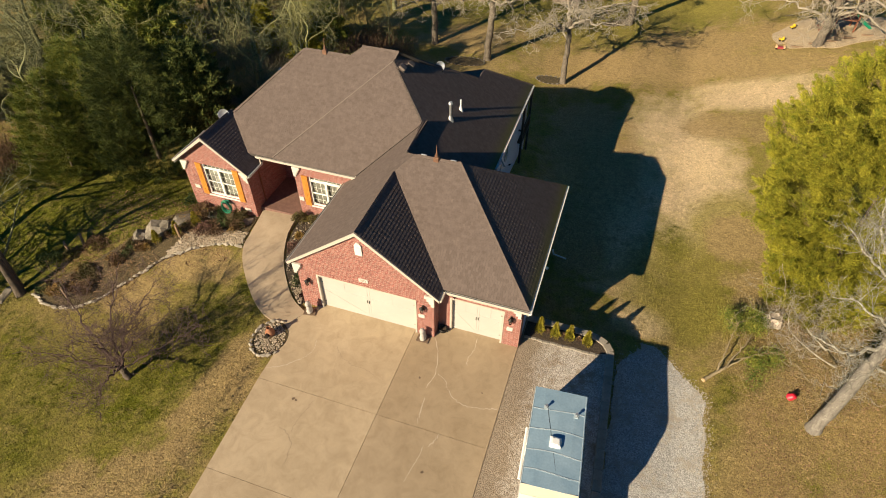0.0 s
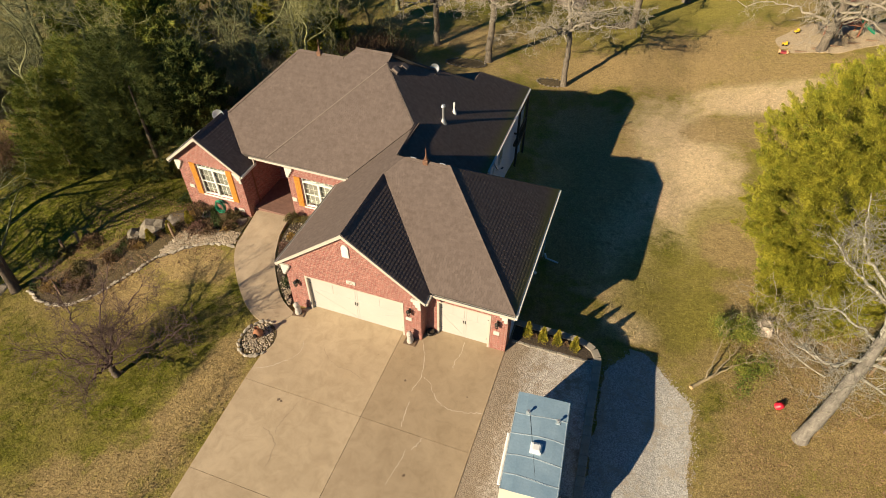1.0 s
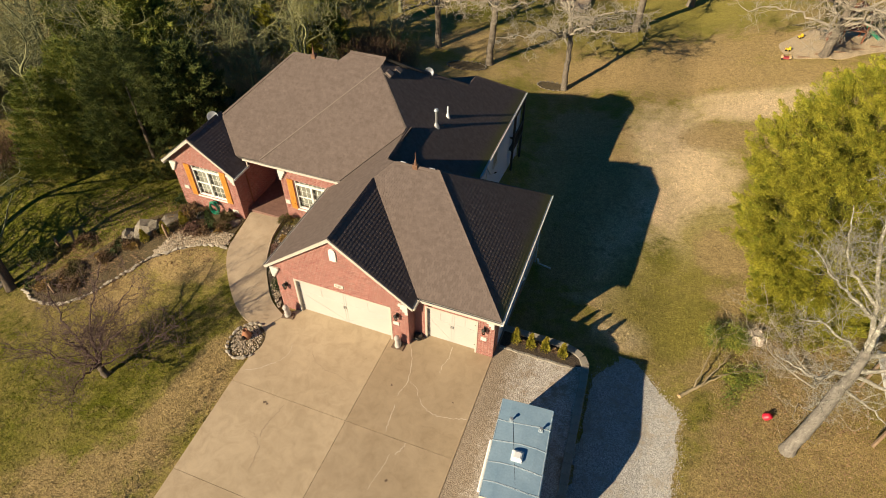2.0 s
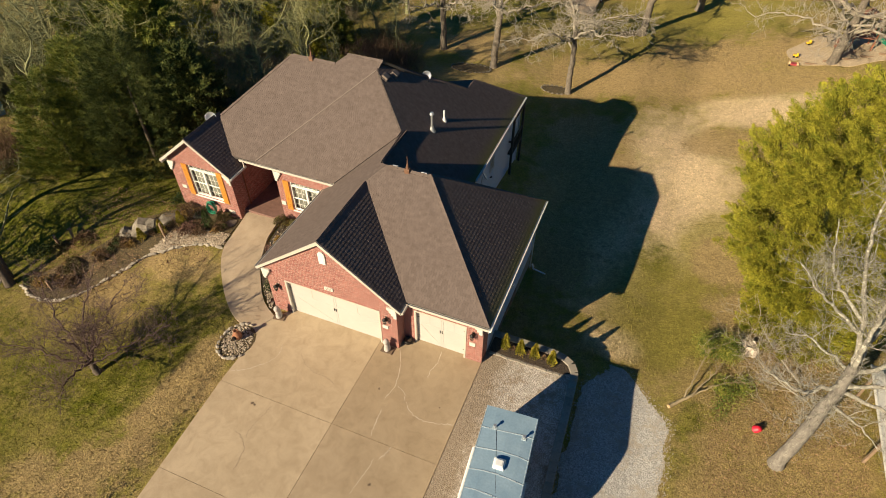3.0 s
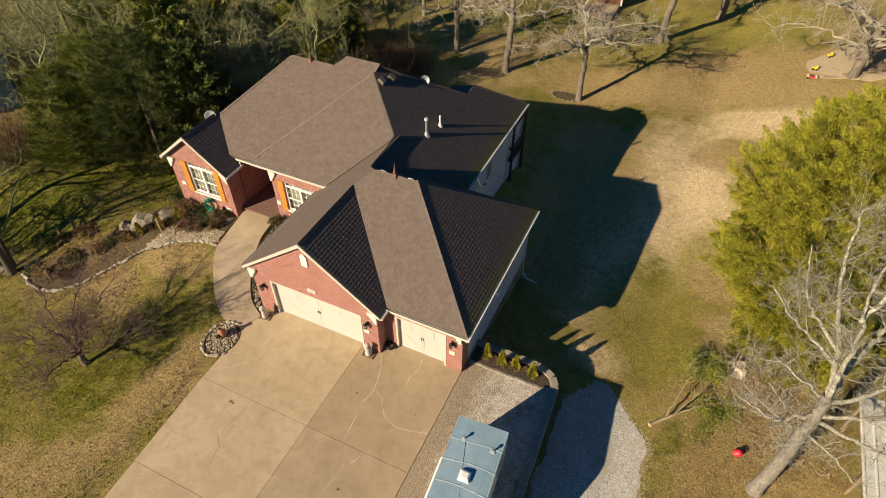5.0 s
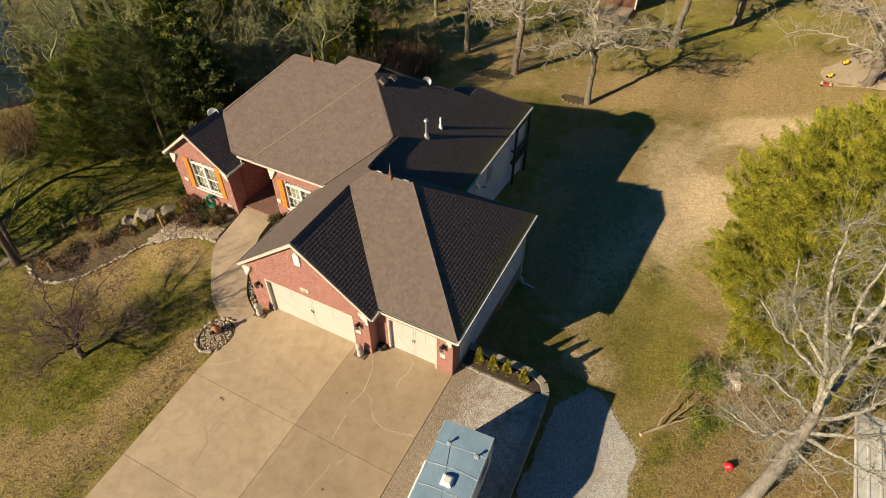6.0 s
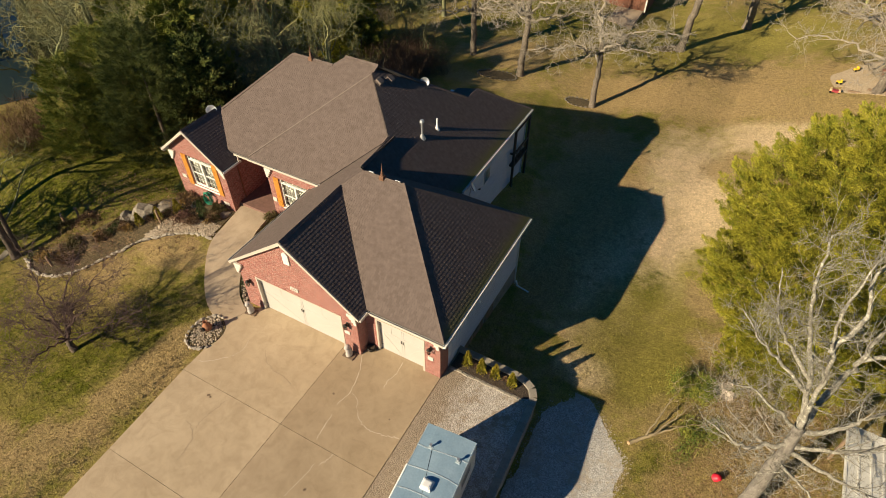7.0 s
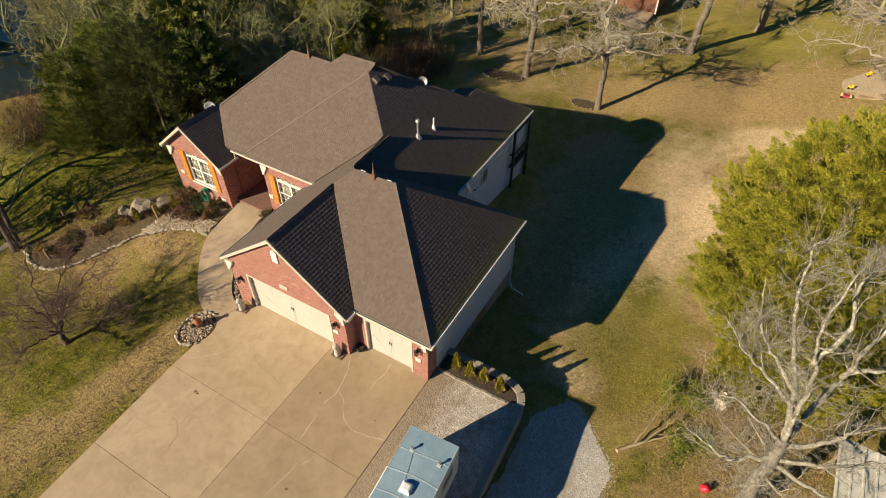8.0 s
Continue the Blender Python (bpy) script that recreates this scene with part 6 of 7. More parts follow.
def limb_tree(seed, trunk, r0, r1, limbs, per_metre=3.2, reach=1.5, thin=0.008, droop=0.0, gnarl=0.22, kids=(4, 7), wobble=0.05, sprigs=0, stout=0.06):
    """A tree whose trunk and main limbs follow a few given bends; gnarled branches and twigs sprout along the limbs."""
    rng = np.random.default_rng(seed)
    out_t, out_l = ([], []), ([], [])

    def line(pts, wobble, n=5):
        q = [np.array(v) for v in catmull(pts, n)]
        return [q[0]] + [v + rng.normal(0, wobble, 3) for v in q[1:]]

    def sprout(p, d, length, r, level):
        segs = (6, 5, 4)[level]
        pts, rad = [p], [r]
        for i in range(segs):
            d = d + rng.normal(0, gnarl, 3) + np.array((0, 0, 0.08 - droop))
            d /= np.linalg.norm(d)
            p = p + d * length / segs
            pts.append(p)
            rad.append(max(thin, r * (1 - 0.75 * (i + 1) / segs)))
        tube_into(out_l, pts, rad, (5, 4, 3)[level])
        if level < 2:
            for k in range(int(rng.integers(*kids))):
                i = int(rng.integers(1, segs))
                side = rng.normal(0, 1, 3)
                nd = (pts[i] - pts[i - 1]) / (length / segs) * 0.55 + side / np.linalg.norm(side)
                sprout(pts[i], nd / np.linalg.norm(nd), length * rng.uniform(0.35, 0.65), max(thin, rad[i] * 0.6), level + 1)

    pts = line(trunk, 0.03)
    n = len(pts)
    tube_into(out_t, pts, [(r0 + (r1 - r0) * i / (n - 1)) * (1.25 if i == 0 else 1.0) * rng.uniform(0.96, 1.04) for i in range(n)], 12)
    for k in range(sprigs):
        i = int(rng.integers(n // 3, n))
        side = rng.normal(0, 1, 3) + np.array((0, 0, 0.4))
        sprout(pts[i], side / np.linalg.norm(side), reach * rng.uniform(0.3, 0.8), max(thin, stout * rng.uniform(0.3, 0.7)), 0)
    for pts, r in limbs:
        q = line(pts, wobble, 6)
        n = len(q)
        rad = [max(thin * 1.5, r * (1 - 0.78 * i / (n - 1))) for i in range(n)]
        tube_into(out_l, q, rad, 8)
        total = sum(np.linalg.norm(b - a) for a, b in zip(q, q[1:]))
        for k in range(int(total * per_metre)):
            i = int(rng.integers(max(1, n // 5), n))
            d = q[i] - q[i - 1]
            side = rng.normal(0, 1, 3)
            nd = d / (np.linalg.norm(d) + 1e-9) * 0.7 + side / np.linalg.norm(side)
            sprout(q[i], nd / np.linalg.norm(nd), reach * rng.uniform(0.35, 1.0), max(thin, min(stout, rad[i] * rng.uniform(0.3, 0.55))), 0)
    return out_t, out_l


def bare_tree(at, seed, height, r0, label, material, limb=None, z=None, turn=0, **k):
    t = thing("tree", label, "tree", (at[0], at[1], (ground_z(*at) if z is None else z) - 0.08), "bare trees", turn=turn)
    trunk, limbs = branch_tree(seed, height, r0, **k)
    part("trunk", trunk, material, t, smooth=True)
    part("crown", limbs, limb or material, t, "leafless winter branches", smooth=True)
    return t


def cedar_crown(seed, height, radius, count, size, low=0.05, ragged=0.3, power=0.62, egg=False):
    """Many narrow upturned sprays, in tufts along boughs round the trunk, with gaps between boughs."""
    rng = np.random.default_rng(seed)
    nb = max(60, int(count * size / 42))
    h = low + (1 - low) * rng.random(nb) ** 0.95
    az = rng.uniform(0, 2 * math.pi, nb)
    prof = np.sqrt(np.clip(1 - ((h - 0.58) / 0.5) ** 2, 0.02, 1)) if egg else (1 - h) ** power + 0.05
    reach = radius * prof * rng.uniform(1 - ragged, 1 + ragged * 0.5, nb)
    tilt = rng.uniform(0.05, 0.55, nb)
    pick = rng.integers(0, nb, count)
    knots = 7
    f = np.floor(rng.random(count) ** 0.45 * knots)
    side = rng.normal(0, 1, (nb, knots + 1, 3)) * np.array((1, 1, 0.7))
    way = rng.normal(0, 0.55, (nb, knots + 1, 3))
    R, T, A, K = reach[pick], tilt[pick], az[pick], f.astype(int)
    f = (f + 1) / knots
    c = np.stack([np.cos(A) * R * f, np.sin(A) * R * f, h[pick] * height + R * f * T], 1)
    c += side[pick, K] * (0.10 + 0.05 * R)[:, None]
    o = np.stack([np.cos(A), np.sin(A), np.full(count, 0.85)], 1) + way[pick, K] + rng.normal(0, 0.38, (count, 3))
    o /= np.linalg.norm(o, axis=1)[:, None]
    c += rng.normal(0, 1, (count, 3)) * np.array((0.11, 0.11, 0.08)) + o * (size * rng.uniform(-0.6, 1.6, count))[:, None]
    s = np.cross(o, rng.normal(0, 1, (count, 3)))
    s /= np.linalg.norm(s, axis=1)[:, None]
    L = (size * rng.uniform(0.5, 1.5, count))[:, None]
    v = np.stack([c - s * L * 0.2, c + s * L * 0.2, c + o * L], 1).reshape(-1, 3)
    fs = np.arange(count * 3).reshape(-1, 3)
    return v.tolist(), fs.tolist()


def tufted_crown(seed, low, high, radius, tufts, per, size, profile, lump=0.08):
    """Upturned tufts of fine sprays set round the trunk, an outer shell and a thinner inside; profile(h) gives the outline."""
    rng = np.random.default_rng(seed)
    grid = np.linspace(0, 1, 60)
    w = np.array([profile(g) for g in grid]) + 0.05
    h = np.interp(rng.random(tufts), np.cumsum(w) / w.sum(), grid)
    az = rng.uniform(0, 2 * math.pi, tufts)
    f = np.where(rng.random(tufts) < 0.24, rng.uniform(0.35, 0.75, tufts), rng.uniform(0.8, 1.03, tufts))
    k = 1 + lump * (np.sin(3 * az + 5 * h + seed) + 0.8 * np.sin(7 * az - 11 * h + 2 * seed) + 0.6 * np.sin(13 * az + 17 * h))
    r = radius * np.interp(h, grid, w - 0.05) * f * k
    c = np.stack([r * np.cos(az), r * np.sin(az), low + (high - low) * h], 1)
    axis = np.stack([np.cos(az), np.sin(az), np.full(tufts, 0.75)], 1) + rng.normal(0, 0.28, (tufts, 3))
    axis /= np.linalg.norm(axis, axis=1)[:, None]
    length = rng.uniform(0.45, 1.15, tufts)
    pick = np.repeat(np.arange(tufts), per)
    n = len(pick)
    t = rng.random(n) ** 0.75
    off = rng.normal(0, 1, (n, 3))
    off -= axis[pick] * np.sum(off * axis[pick], axis=1)[:, None]
    off *= (0.30 * length[pick] * (1.05 - t) ** 0.7)[:, None] * 0.62
    p = c[pick] + axis[pick] * (length[pick] * (t - 0.35))[:, None] + off
    o = axis[pick] + 2.2 * off + rng.normal(0, 0.32, (n, 3))
    o /= np.linalg.norm(o, axis=1)[:, None]
    s = np.cross(o, rng.normal(0, 1, (n, 3)))
    s /= np.linalg.norm(s, axis=1)[:, None]
    L = (size * rng.uniform(0.55, 1.45, n))[:, None]
    v = np.stack([p - s * L * 0.15, p + s * L * 0.15, p + o * L], 1).reshape(-1, 3)
    return v.tolist(), np.arange(n * 3).reshape(-1, 3).tolist()


def egg(h):
    return math.sqrt(max(0.0, 1 - (2 * h - 1) ** 2))


def skirted(h):
    """Broad and round-shouldered, with boughs down to the grass."""
    return max(math.sqrt(max(0.0, 1 - ((h - 0.60) / 0.41) ** 2)), 0.62 * (1 - h) * S(h / 0.08))


def spire(h):
    return (1 - h) ** 0.55 * (0.75 + 0.25 * S(h / 0.15))


def tufted_cedar(at, seed, height, radius, tufts, per, label, material, size=0.1, low=0.3, profile=skirted):
    t = thing("cedar_tree", label, "tree", (at[0], at[1], ground_z(*at) - 0.08), "cedars")
    part("trunk", cyl((0, 0, 0), (0, 0, height * 0.6), radius * 0.045, 0.04, 8), M_BARKD, t)
    part("crown", tufted_crown(seed, low, height, radius, tufts, per, size, profile), material, t, "dense scale-leaf foliage")
    return t


def cedar(at, seed, height, radius, count, label, material, size=0.26, z=None, **k):
    t = thing("cedar_tree", label, "tree", (at[0], at[1], (ground_z(*at) if z is None else z) - 0.08), "cedars")
    part("trunk", cyl((0, 0, 0), (0, 0, height * 0.5), radius * 0.05, 0.04, 8), M_BARKD, t)
    part("crown", cedar_crown(seed, height, radius, count, size, **k), material, t, "dense scale-leaf foliage")
    return t


def oak(at, seed, fork, spread, r0, lean=(0.0, 0.0), count=9, low=0.62):
    """A bare oak: straight trunk, crooked wide limbs, pale gnarled twigs."""
    rng = np.random.default_rng(seed)
    t = thing("tree", "bare winter oak with pale grey bark in the back lawn", "tree", (at[0], at[1], ground_z(*at) - 0.08), "bare trees")
    top = np.array((lean[0], lean[1], fork))
    end = top * 1.75 + rng.normal(0, 0.4, 3)
    stem = [(0, 0, 0), tuple(top * 0.35 + rng.normal(0, 0.05, 3)), tuple(top * 0.7 + rng.normal(0, 0.1, 3)), tuple(top)]
    limbs = [([tuple(top * 0.98), tuple((top + end) / 2 + rng.normal(0, 0.4, 3)), tuple(end)], r0 * 0.55)]
    for k in range(count):
        a = k * 2.4 + rng.uniform(-0.4, 0.4)
        f = rng.uniform(low, 1.35)
        p = np.array(top) * min(f, 1.0) + (end - top) * max(0.0, f - 1.0)
        w = spread * rng.uniform(0.8, 1.3) * (1.15 - 0.4 * max(0.0, f - 1.0))
        d = np.array((math.cos(a), math.sin(a), 0.0))
        rise = rng.uniform(0.05, 0.45) * w
        pts = [p, p + d * w * 0.3 + np.array((0, 0, rise * 0.6)), p + d * w * 0.65 + np.array((0, 0, rise * 0.75)) + rng.normal(0, 0.35, 3), p + d * w + np.array((0, 0, rise)) + rng.normal(0, 0.4, 3)]
        limbs.append(([tuple(q) for q in pts], r0 * rng.uniform(0.26, 0.42)))
    trunk, crown = limb_tree(seed + 500, stem, r0 * 0.98, r0 * 0.66, limbs, per_metre=2.0, reach=2.5, thin=0.0105, droop=0.05, gnarl=0.34, kids=(3, 5), wobble=0.14, stout=0.05)
    part("trunk", trunk, M_BARK, t, smooth=True)
    part("crown", crown, M_BARKO, t, "leafless winter branches", smooth=True)
    return t


for k, (x, y, fork, wide, r, lean) in enumerate([(-3.4, 34.2, 6.2, 5.0, 0.29, (-0.3, 0.0)), (1.1, 48.3, 8.0, 6.0, 0.4, (0.3, 0.2)), (-11.2, 36.0, 7.0, 5.0, 0.36, (0.1, 0.0)),
                                                 (6.1, 57.5, 8.0, 6.0, 0.45, (0.0, 0.0)), (-17.4, 38.4, 7.0, 4.5, 0.34, (-0.2, 0.1)), (17.4, 41.0, 5.5, 7.0, 0.40, (0.3, 0.3))]):
    oak((x, y), 211 + k, fork, wide, r, lean, 15 if k == 5 else 9, 0.4 if k == 5 else 0.55)
lt = thing("tree", "tall bare tree with pale lichen-patched limbs by the lane", "tree", (12.8, 0.0, ground_z(12.8, 0.0) - 0.08), "bare trees")
trunk, limbs = limb_tree(36, [(0, 0, 0), (-0.02, -0.1, 2.5), (-0.18, -0.3, 5.0), (-0.28, -0.4, 7.3)], 0.285, 0.165, [
    ([(-0.28, -0.4, 7.0), (-0.62, -0.05, 8.5), (-1.25, 0.3, 10.1), (-1.9, 0.25, 12.0), (-2.1, 0.4, 13.6)], 0.10),
    ([(-0.75, 0.05, 8.9), (-1.65, 0.5, 9.6), (-2.3, 0.4, 10.6), (-2.7, 0.6, 12.0)], 0.065),
    ([(-0.6, -0.05, 8.4), (-1.5, 0.15, 9.0), (-2.3, 0.15, 9.6), (-3.1, 0.3, 10.4)], 0.07),
    ([(-0.3, -0.4, 7.2), (-0.5, -0.3, 8.6), (-0.7, -0.25, 10.1), (-1.25, -0.6, 12.0), (-1.3, -0.5, 13.8)], 0.09),
    ([(-0.9, -0.4, 10.6), (-0.6, 0.1, 11.8), (-0.9, 0.3, 12.9), (-0.5, 0.5, 14.0)], 0.08),
    ([(-0.28, -0.3, 7.0), (0.1, 0.7, 8.0), (0.3, 0.95, 9.3), (0.4, 1.25, 10.4), (0.9, 1.6, 12.4)], 0.125),
    ([(0.3, 1.0, 9.4), (1.1, 1.2, 9.9), (2.0, 1.6, 10.2)], 0.08),
    ([(-0.25, -0.4, 6.9), (0.8, 0.05, 7.5), (1.5, 0.7, 7.9), (2.8, 1.2, 8.4)], 0.085),
    ([(-0.25, -0.4, 6.2), (1.05, -0.15, 6.6), (2.05, 0.4, 6.9), (3.2, 0.5, 7.2)], 0.075),
    ([(-0.22, -0.4, 6.0), (1.2, -0.7, 6.0), (2.4, -0.6, 5.8)], 0.08),
    ([(-0.28, -0.4, 6.8), (-0.55, -0.15, 7.0), (-1.75, -0.1, 7.7), (-2.5, -0.2, 7.8)], 0.07),
    ([(-0.25, -0.4, 6.3), (-1.4, -1.0, 6.1), (-1.95, -0.95, 6.2), (-2.75, -0.9, 6.5)], 0.08),
    ([(-0.2, -0.35, 5.2), (0.6, -0.9, 5.2), (1.5, -1.3, 4.7)], 0.06),
], per_metre=3.8, reach=1.45, thin=0.0045, gnarl=0.16, sprigs=46, stout=0.019, wobble=0.028)
part("trunk", trunk, M_BARKT, lt, "grey furrowed trunk", smooth=True)
part("crown", limbs, M_BARKW, lt, "leafless gnarled limbs, white with lichen", smooth=True)
rb = thing("tree", "low spreading bare tree with purplish twigs on the lawn", "tree", (-16.75, -6.87, ground_z(-16.75, -6.87) - 0.08), "bare trees")
trunk, limbs = limb_tree(44, [(0, 0, 0), (-0.1, 0.03, 0.4), (-0.2, 0.1, 0.85)], 0.17, 0.13, [
    ([(-0.15, 0.05, 0.7), (-0.9, 0.9, 1.6), (-1.5, 1.9, 2.4), (-2.3, 3.8, 3.2)], 0.065),
    ([(-0.2, 0.1, 0.8), (-0.35, 0.9, 1.8), (0.1, 2.0, 2.8), (0.5, 3.0, 3.6)], 0.075),
    ([(-0.2, 0.1, 0.8), (0.4, 0.3, 1.9), (1.2, 0.9, 2.8), (2.0, 1.8, 3.4)], 0.065),
    ([(-0.15, 0.05, 0.75), (0.3, -0.8, 1.5), (0.9, -1.7, 2.1), (1.6, -2.3, 2.6)], 0.058),
    ([(-0.15, 0.05, 0.75), (-1.0, -0.5, 1.4), (-2.1, -0.8, 1.9), (-3.6, -1.6, 2.6)], 0.06),
    ([(-0.2, 0.1, 0.8), (-1.3, 0.4, 1.7), (-2.4, 0.9, 2.5), (-4.0, 1.9, 3.2)], 0.065),
    ([(-0.2, 0.1, 0.85), (-0.5, 0.0, 2.0), (-0.4, -0.3, 3.0), (-0.1, -0.4, 3.9)], 0.058),
    ([(-0.1, 0.0, 0.6), (0.9, 0.9, 1.2), (1.9, 1.6, 1.7), (2.9, 2.6, 2.2)], 0.05),
], per_metre=5.2, reach=1.9, thin=0.0055, gnarl=0.17, kids=(4, 6), stout=0.022)
part("trunk", trunk, M_BARKD, rb, smooth=True)
part("crown", limbs, M_TWIG, rb, "leafless purple-brown branches", smooth=True)
bare_tree((-27.4, -3.6), 45, 11, 0.24, "leaning bare tree at the end of the bed", M_BARKD, M_BARKL, levels=5, lean=(-0.12, 0.1), first=0.5, gnarl=0.45)
bare_tree((-27.9, -3.2), 46, 10, 0.17, "second bare trunk beside a leaning tree", M_BARKD, M_BARKL, levels=3, lean=(-0.35, 0.25), first=0.4, gnarl=0.4)
bare_tree((-33.2, -2.2), 47, 15, 0.27, "bare tree at the edge of the side lawn", M_BARKD, M_BARKL, levels=4, gnarl=0.5, first=0.55, trunk=0.5)

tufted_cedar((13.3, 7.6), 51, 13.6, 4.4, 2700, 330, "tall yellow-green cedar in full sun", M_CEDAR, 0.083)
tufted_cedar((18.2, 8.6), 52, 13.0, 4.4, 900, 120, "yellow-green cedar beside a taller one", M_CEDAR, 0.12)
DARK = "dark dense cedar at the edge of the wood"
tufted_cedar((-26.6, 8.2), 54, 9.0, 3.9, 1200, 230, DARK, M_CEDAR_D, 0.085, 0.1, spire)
# the group's sunlit left flank, painted as cedars of a lighter olive
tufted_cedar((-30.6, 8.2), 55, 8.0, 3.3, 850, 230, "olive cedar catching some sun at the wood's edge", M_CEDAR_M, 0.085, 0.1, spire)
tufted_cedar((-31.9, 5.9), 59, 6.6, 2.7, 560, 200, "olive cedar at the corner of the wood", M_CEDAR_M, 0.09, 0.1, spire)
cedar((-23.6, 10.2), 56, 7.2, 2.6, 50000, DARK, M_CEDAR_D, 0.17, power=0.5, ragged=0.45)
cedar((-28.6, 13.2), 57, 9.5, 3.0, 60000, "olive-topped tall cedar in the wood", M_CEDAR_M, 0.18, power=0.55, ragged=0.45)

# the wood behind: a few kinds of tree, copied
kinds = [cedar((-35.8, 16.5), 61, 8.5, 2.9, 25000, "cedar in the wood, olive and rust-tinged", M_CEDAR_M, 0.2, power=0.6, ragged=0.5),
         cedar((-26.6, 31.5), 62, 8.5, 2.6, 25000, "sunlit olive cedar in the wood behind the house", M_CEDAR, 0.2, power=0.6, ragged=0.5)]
woods = [bare_tree((-42.0, 15.0), 71, 13, 0.24, "grey bare tree in the wood", M_BARKL, levels=5, forks=(2, 4), gnarl=0.75, first=0.3, spread=0.95, shrink=0.66, thin=0.018),
         bare_tree((-24.4, 18.2), 72, 13, 0.2, "forked bare tree in the wood", M_BARKG, levels=5, forks=(2, 5), gnarl=0.5, first=0.2, spread=0.75, up=0.35, thin=0.015),
         bare_tree((-26.0, 26.0), 73, 14, 0.22, "pale bare tree in the wood", M_BARKL, levels=5, forks=(2, 4), gnarl=0.7, first=0.3, shrink=0.66, thin=0.018)]


def low_brush(at, seed, h, mat=None):
    t = thing("brush", "tangle of leafless undergrowth in the wood", "brush", (at[0], at[1], ground_z(*at) - 0.05), "undergrowth")
    rng = np.random.default_rng(seed)
    vs, fs = [], []
    for k in range(1500):
        a, r = rng.uniform(0, 6.28), 2.2 * rng.random() ** 0.6
        p = np.array((r * math.cos(a), r * math.sin(a), h * rng.random() ** 1.5 * 0.7 * (0.3 + 0.7 * abs(math.sin(2.3 * a + seed)))))
        d = rng.normal(0, 0.6, 3) + np.array((0, 0, 0.9))
        d *= h * rng.uniform(0.2, 0.5) / np.linalg.norm(d)
        s = np.cross(d, rng.normal(0, 1, 3))
        s *= 0.011 / (np.linalg.norm(s) + 1e-9)
        n = len(vs)
        vs += [p - s, p + s, p + d + s * 0.3, p + d - s * 0.3]
        fs.append((n, n + 1, n + 2, n + 3))
    part("twig_mass", (vs, fs), mat or M_BRUSH, t)
    return t


bushes = [low_brush((-19.5, 22.5), 5, 2.6), low_brush((-38.5, 10.5), 6, 2.2)]


thicket = low_brush((-20.2, 25.0), 7, 3.2, M_RUSSET)


def put(src, x, y, s, turn):
    return copy_thing(src, pose(x, y, ground_z(x, y) - 0.1, 0, 0, turn) @ Matrix.Scale(s, 4))


WOOD_C = [(-38.5, 18, 0.8), (-42, 27, 1.1), (-38, 36, 1.2), (-28.5, 35, 0.85), (-46, 33, 1.3), (-33, 44, 1.3), (-48, 45, 1.4), (-42, 50, 1.4), (-33.5, 52, 1.5), (-32.2, 30.5, 0.65), (-40.5, 16.0, 0.7), (-33.0, 19.5, 0.6), (-44.0, 19.0, 0.8), (-36.5, 25.0, 0.8), (-25.2, 30.0, 0.8)]
for k, (x, y, s) in enumerate(WOOD_C):
    put(kinds[k % 2], x, y, s, 47 * k)
WOOD_B = [(-36, 14, 0.8), (-31, 18, 0.75), (-40.5, 20, 0.9), (-45, 26, 1.0), (-21.5, 20.5, 0.8), (-32.5, 25, 0.85), (-32, 40, 1.1), (-40, 33, 1.1), (-47.5, 18.5, 0.9), (-43, 8.5, 0.85), (-37.6, 9.5, 0.75), (-25, 46, 1.1), (-34, 46, 1.1),
          (-50, 38, 1.1), (-28, 57, 1.2), (-42, 54, 1.2), (-46.5, 3.0, 0.8), (8.5, 66, 1.0), (-2, 64, 1.0), (16, 60, 1.0), (24, 52, 1.0), (27, 44, 0.95), (23.5, 38.5, 0.8), (-39.0, 12.5, 0.9), (-43.5, 13.0, 1.0), (-30.0, 11.2, 0.85), (-36.0, 8.4, 0.8), (-25.4, 12.6, 0.75),
          (-53, 16, 1.0), (-51, 24, 1.1), (-56, 30, 1.1), (-23.2, 35.0, 0.7), (-20.6, 34.0, 0.55), (-35.0, 20.5, 0.85), (-24.6, 24.5, 0.7)]
for k, (x, y, s) in enumerate(WOOD_B):
    put(woods[k % 3], x, y, s, 71 * k)
# five unseen bare trees off to the left, added to shade the side lawn
put(woods[0], -36.8, -4.2, 0.9, 30)
put(woods[1], -39.0, -6.5, 0.9, 120)
put(woods[0], -34.5, -8.5, 0.9, 75)
put(woods[2], -31.8, -7.2, 0.8, 15)
put(woods[1], -36.0, -12.0, 1.0, 200)
put(woods[2], -23.0, 15.6, 0.62, 200)
for x, y, q in ((-36.5, 3.5, 0.8), (-34.6, 6.4, 0.7), (-38.2, 5.2, 0.9), (-23.6, 14.4, 1.2), (-22.4, 16.8, 1.2), (-24.6, 16.4, 1.3), (-21.8, 18.8, 1.2), (-25.6, 14.6, 1.2)):
    put(thicket if x < -30 else bushes[int(y) % 2], x, y, q, 50 * y)
put(kinds[1], -26.2, 28.0, 0.75, 40)
for k in range(36):
    x, y = RNG.uniform(-47, -23.5), RNG.uniform(12, 42)
    if x > -23 and y < 26:
        y += 14
    put(bushes[k % 2], x, y, RNG.uniform(0.7, 1.2), 360 * RNG.random())

for x, y, q in ((-21.5, 27.5, 1.2), (-19.8, 29.5, 1.1), (-21.8, 31.5, 1.3), (-19.4, 33.0, 0.9), (-22.6, 34.5, 1.2), (-18.6, 26.0, 0.9)):
    put(thicket, x, y, q, 90 * x)

